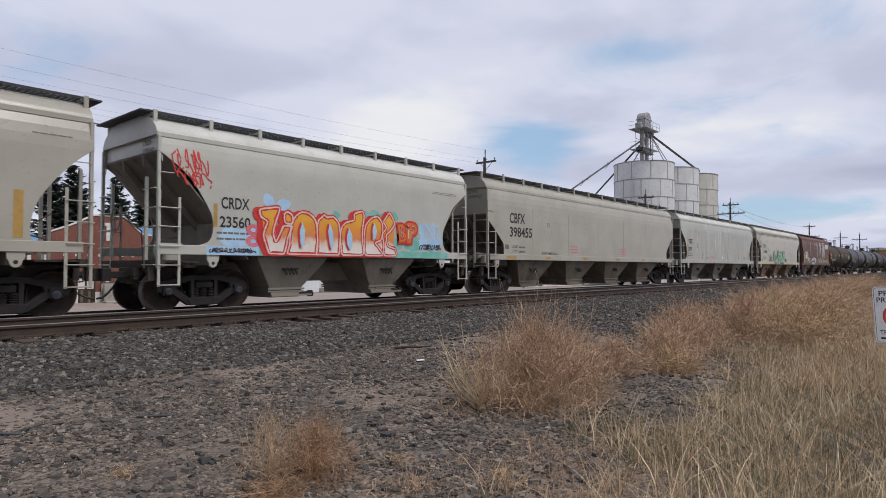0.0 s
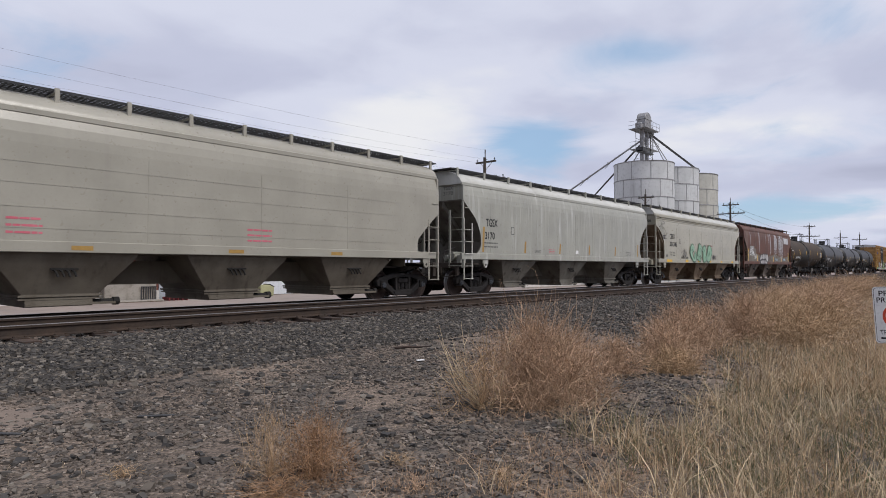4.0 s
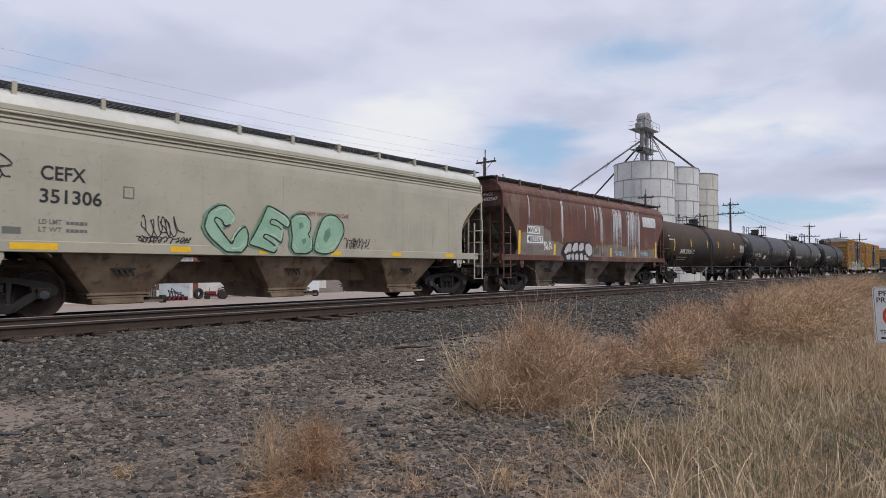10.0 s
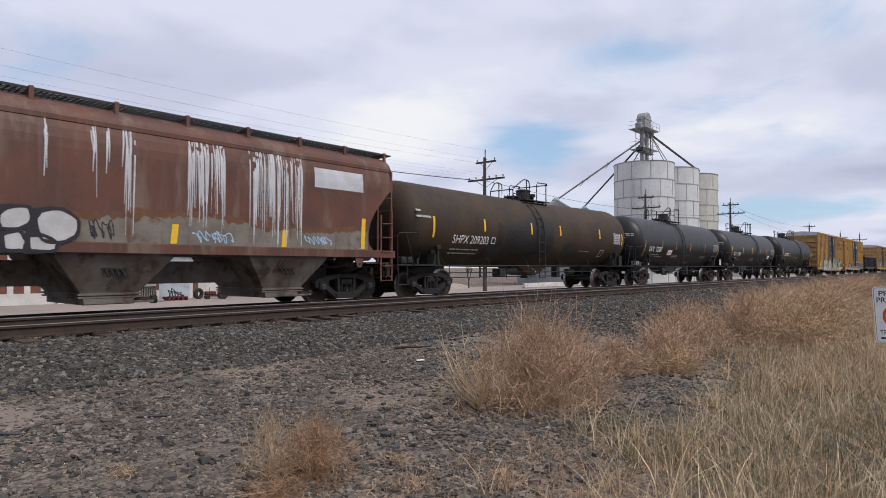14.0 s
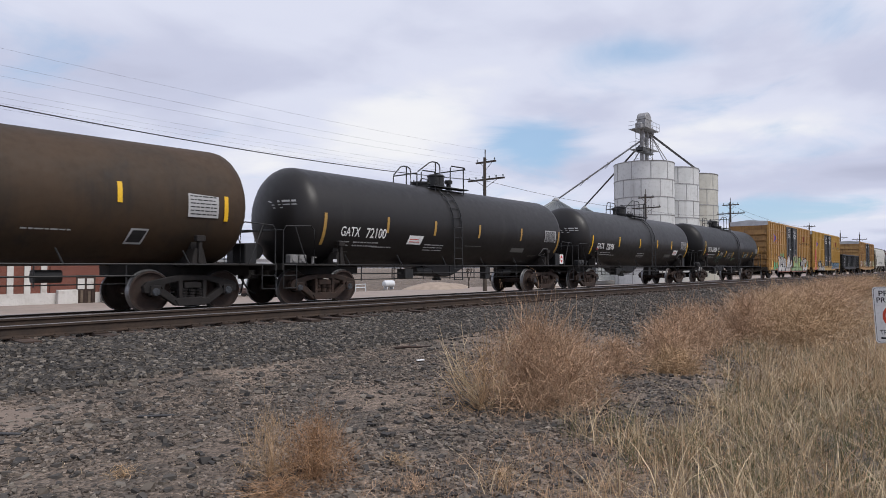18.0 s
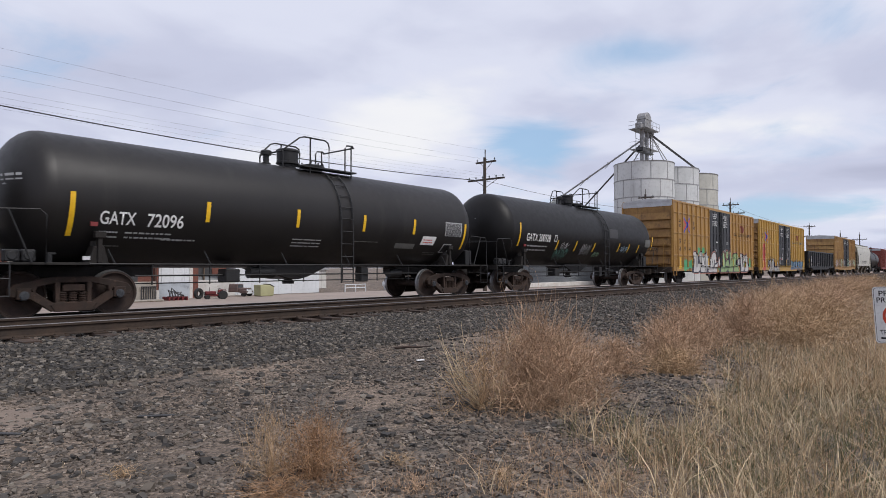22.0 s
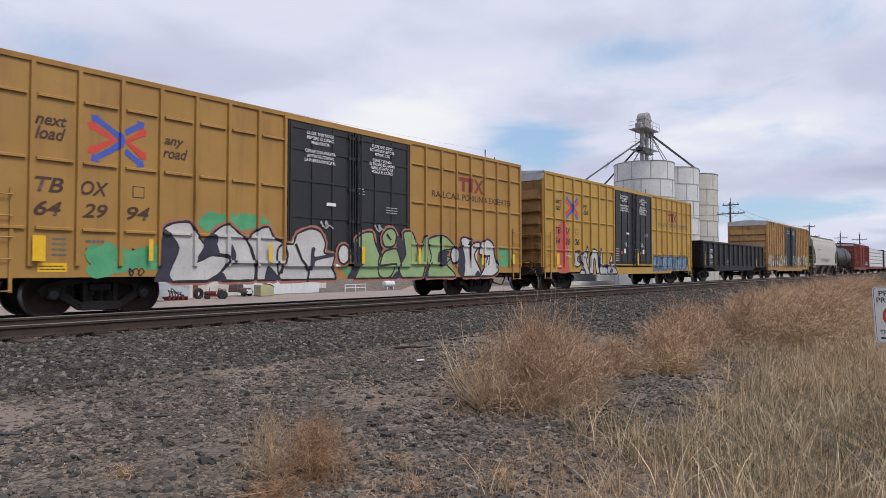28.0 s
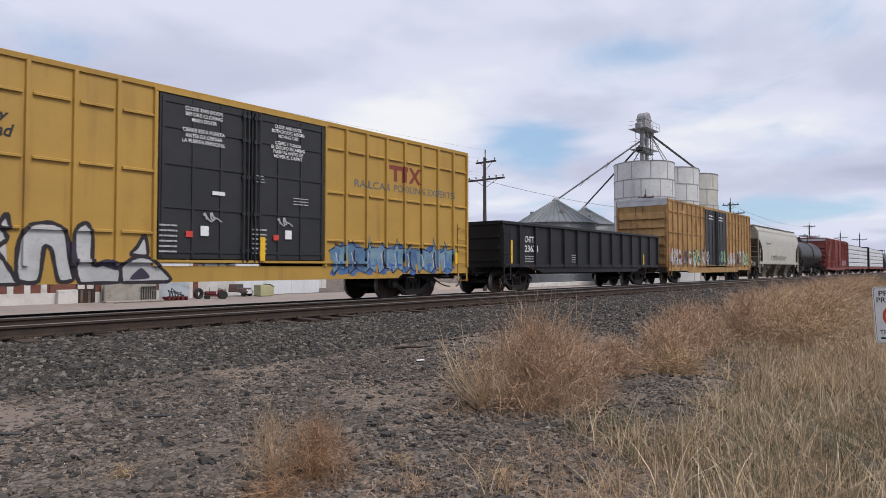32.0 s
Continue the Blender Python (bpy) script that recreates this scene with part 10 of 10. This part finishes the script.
WORD_SILVER.append([(-4.74, 1.49), (-4.56, 1.8), (-4.2, 1.86), (-3.95, 1.69), (-3.86, 1.04), (-3.81, 0.75), (-4.07, 0.73), (-4.19, 1.32), (-4.32, 1.38), (-4.41, 0.73), (-4.76, 0.77)])
WORD_SILVER.append([(-3.82, 1.66), (-3.58, 1.89), (-3.46, 1.63), (-3.44, 1.04), (-3.09, 1.12), (-2.91, 0.89), (-3, 0.63), (-3.69, 0.64)])
WORD_SILVER.append([(-2.91, 1), (-2.64, 1.2), (-2.35, 1.2), (-2.06, 0.97), (-1.85, 0.73), (-2.12, 0.58), (-2.82, 0.59)])
WORD_SILVER.append([(-2.71, 1.27), (-2.58, 1.43), (-2.42, 1.69), (-2.36, 1.26)])
WORD_SILVER.append([(-5.74, 0.65), (-5.57, 0.88), (-5.25, 0.84), (-5.1, 0.63)])
WORD_SILVER.append([(-5.07, 1.74), (-5.01, 1.88), (-4.94, 1.99), (-4.89, 1.72)])
SHADES_SILVER = []
SHADES_SILVER.append([(-5.27, 1.49), (-5.18, 1.54), (-5.14, 1.44), (-5.24, 1.39)])
SHADES_SILVER.append([(-6.2, 1.61), (-6.02, 1.72), (-5.76, 1.69), (-5.72, 1.77), (-6.02, 1.77)])
SHADES_SILVER.append([(-5.58, 1.54), (-5.75, 1.51), (-5.8, 1.35), (-5.61, 1.3)])
SHADES_SILVER.append([(-3.95, 1.47), (-3.81, 1.04), (-3.71, 1.04), (-3.8, 1.47)])
SHADES_SILVER.append([(-2.73, 0.74), (-2.5, 0.98), (-2.31, 0.77)])
SHADES_SILVER.append([(-3.39, 1.07), (-2.95, 0.93), (-2.98, 1.1), (-3.23, 1.16)])
mural(box_a, WORD_WHITE, [SPRAYWHITE], HALOPINK, 300)
mural(box_a, WORD_GREEN, [LIMEDULL], HALOPINK, 320)
mural(box_a, WORD_LAST, [SPRAYWHITE], HALOPINK, 340, rim=0.07)
for q, pts in enumerate(SHADES):
    drape(box_a, "graffiti_shadow", NAVYSP, [[(x, max(0.67, z)) for x, z in rounded(pts)]], 0.016 + 0.0002 * q)
for q, pts in enumerate(STROKES):
    drape(box_a, "graffiti_stroke", INK, brush(pts, 0.07, False, 360 + q), 0.018)
mural(box_b, WORD_SILVER, [SILVERDULL], None, 380, rim=0.075)
for q, pts in enumerate(SHADES_SILVER):
    drape(box_b, "graffiti_shadow", PURPLE, [[(x, max(0.67, z)) for x, z in rounded(pts)]], 0.016 + 0.0002 * q)
for x, a, b, w in ((-7.91, 1.11, 1.60, 0.22), (-5.74, 1.13, 1.60, 0.09), (-2.75, 1.12, 1.6, 0.09), (0.35, 1.1, 1.6, 0.12), (2.75, 1.1, 1.6, 0.12), (6.1, 1.1, 1.5, 0.09), (8.05, 1.12, 1.5, 0.14)):
    patch(box_a, "reflector", REFLECT, x, x + w, a, b, FACE_OUT, 0.046)
scribble(box_a, INK, -6.15, -5.85, 1.25, 1.4, FLAT_BOX, 0.01, 61, 3)
scribble(box_a, INK, -6.15, -5.8, 0.8, 0.98, on_flat(1.562), 0.01, 62, 4)
RED_CROSS = [(-7.77, 2.59), (-7.56, 2.72), (-7.36, 2.92), (-7.12, 3.03), (-6.97, 2.86), (-6.89, 2.67), (-6.73, 2.56), (-6.67, 2.29), (-6.86, 2.22), (-6.88, 1.95), (-6.77, 1.43), (-6.66, 0.84), (-7.62, 0.84), (-7.66, 1.41), (-7.59, 1.92), (-7.65, 2.1), (-7.79, 2.38)]
CROSSRED = paint("dull_red_spray", (0.50, 0.085, 0.07), (0.44, 0.10, 0.075), scale=1.5)
CROSSPINK = paint("thin_red_spray", (0.46, 0.14, 0.08), (0.42, 0.17, 0.07), scale=3.0)
drape(box_b, "spray_cross", CROSSPINK, brush(rounded(RED_CROSS), 0.10, True, 401), 0.0022)
drape(box_b, "spray_cross", CROSSRED, [rounded(RED_CROSS)], 0.0035)
for q, line in enumerate((((-6.98, 1.78), (-6.94, 1.58)), ((-6.80, 1.74), (-6.88, 1.66), (-6.80, 1.58)), ((-6.72, 1.76), (-6.66, 1.66), (-6.58, 1.76), (-6.70, 1.50)), ((-6.98, 1.55), (-6.45, 1.48)))):
    drape(box_b, "spray_tag", SPRAYWHITE, brush(line, 0.035, False, 410 + q), 0.0055)
cloud_of(box_b, BLUESP, 2.6, 8.1, 0.74, 1.15, 44, on_flat(1.562), 0.002, 9, r=(0.1, 0.17))
cloud_of(box_b, BLUESP, 2.7, 7.9, 1.05, 1.75, 30, FLAT_BOX, 0.003, 10)
BLUEDULL = paint("dull_blue_spray", (0.055, 0.115, 0.24), (0.11, 0.20, 0.30), scale=2.5)
TEALPALE = paint("pale_teal_spray", (0.20, 0.31, 0.34), (0.08, 0.17, 0.29), scale=2.0)
RNDB = random.Random(91)
for q in range(9):
    x, w = 2.75 + 0.58 * q, RNDB.uniform(0.36, 0.5)
    t = RNDB.uniform(1.55, 1.95)
    shape = [(x, 0.82), (x + 0.06, 1.25), (x - 0.12, 1.42 + RNDB.uniform(-0.1, 0.1)), (x + 0.1, 1.55), (x + 0.12 + RNDB.uniform(-0.1, 0.1), t), (x + 0.26, 1.55), (x + w + 0.12, 1.5 + RNDB.uniform(-0.1, 0.15)), (x + w - 0.06, 1.2), (x + w, 0.84 + RNDB.uniform(0, 0.1)), (x + w * 0.5, 1.0)]
    drape(box_b, "graffiti_outline", INK, brush(shape + shape[:1], 0.09, False, 92 + q), 0.006 + 0.0002 * q)
    drape(box_b, "graffiti_letter", (TEALPALE, BLUEDULL, TEALPALE, SKYDULL)[q % 4], [shape], 0.010 + 0.0002 * q)
    drape(box_b, "graffiti_stroke", INK if q % 2 else BLUESP, brush([(x + 0.2, 1.5), (x + 0.17, 1.3), (x + 0.24, 0.95)], 0.07, False, 120 + q), 0.014)
    drape(box_b, "graffiti_highlight", SPRAYWHITE, brush([(x + 0.08, 1.42), (x + 0.14, 1.2), (x + 0.12, 1.0)], 0.03, False, 140 + q), 0.015)
for x, a, b, w in ((-7.91, 1.11, 1.60, 0.22), (0.35, 1.15, 1.75, 0.14), (7.95, 1.12, 1.5, 0.12)):
    patch(box_b, "reflector", REFLECT, x, x + w, a, b, FACE_OUT, 0.046)
for x in (-1.55, 0.75):
    patch(box_b, "sticker", LOGORED, x, x + 0.16, 1.68, 1.82, FLAT_DOOR, 0.036)
    patch(box_b, "sticker", WHITE, x + 0.35, x + 0.55, 1.72, 1.95, FLAT_DOOR, 0.036)
    bars(box_b, PALETXT, x - 0.6, x - 0.2, 1.3, 2.0, 6, FLAT_DOOR, 0.034, 15, words=2)

# gondola and cars further back
lettering(gon, "CHTT", WHITE, -5.95, -5.30, 2.00, 2.24, on_flat(1.53), 0.006, 0.012)
lettering(gon, "23633", WHITE, -5.97, -4.98, 1.62, 1.88, on_flat(1.53), 0.006, 0.012)
bars(gon, PALETXT, -5.95, -5.1, 1.2, 1.5, 3, on_flat(1.53), 0.006, 5, words=3)
bars(gon, PALETXT, -2.2, -1.7, 1.2, 1.6, 4, on_flat(1.53), 0.006, 6, words=2)
for x, b in ((-6.95, 2.05), (-0.6, 1.7), (2.9, 1.7), (5.6, 1.7)):
    patch(gon, "reflector", REFLECT, x, x + 0.13, 1.15, b, on_flat(1.53), 0.008)
for q, (m, n) in enumerate(((SILVER, 60), (DEEPGREEN, 26), (PINKSP, 10), (SILVER, 30), (INK, 14))):
    cloud_of(box_c, m, -8.5, 8.5, 1.05, 2.3 - 0.2 * (q % 2), n, FLAT_BOX, 0.003 + 0.001 * q, 30 + q, r=(0.15, 0.4))
for q in range(9):
    scribble(box_c, (SILVER, INK, GREENSP)[q % 3], -8.4 + 1.85 * q, -6.9 + 1.85 * q, 1.1, 2.2, on_flat(1.61), 0.008, 70 + q, 5, 0.06)
for x in (-1.5, 0.6):
    bars(box_c, WHITE, x, x + 0.9, 4.2, 4.6, 2, FLAT_DOOR, 0.034, 9, words=2)
bars(hop_far, GREYTXT, -5.0, -3.4, 2.9, 3.3, 1, seed=3, words=3)
scribble(hop_far, INK, -3.5, 2.5, 1.6, 2.1, seed=81, loops=10, width=0.05)
bars(box_red, PALETXT, -7.0, -5.5, 2.4, 3.0, 2, FLAT_BOX, 0.006, 5)
scribble(box_red, SILVER, 3.0, 6.5, 1.2, 2.0, FLAT_BOX, 0.06, 82, 8, 0.08)



# ---- what moves ----
def motions():
    """The train rolls towards the left of the place, its wheelsets turn with it."""
    times = [q * 1.0 for q in range(33)]
    for car, u in CARS:
        walk(car, [(t, pose(u - way(t), TRACK_Y, CAR_Z)) for t in times])
    for axle, x, turn in AXLES:
        walk(axle, [(0.1 * q, Matrix.Translation((x, 0, WHEEL_Z)) @ Matrix.Rotation(turn - way(0.1 * q) / WHEEL_R, 4, "Y")) for q in range(321)])


motions()
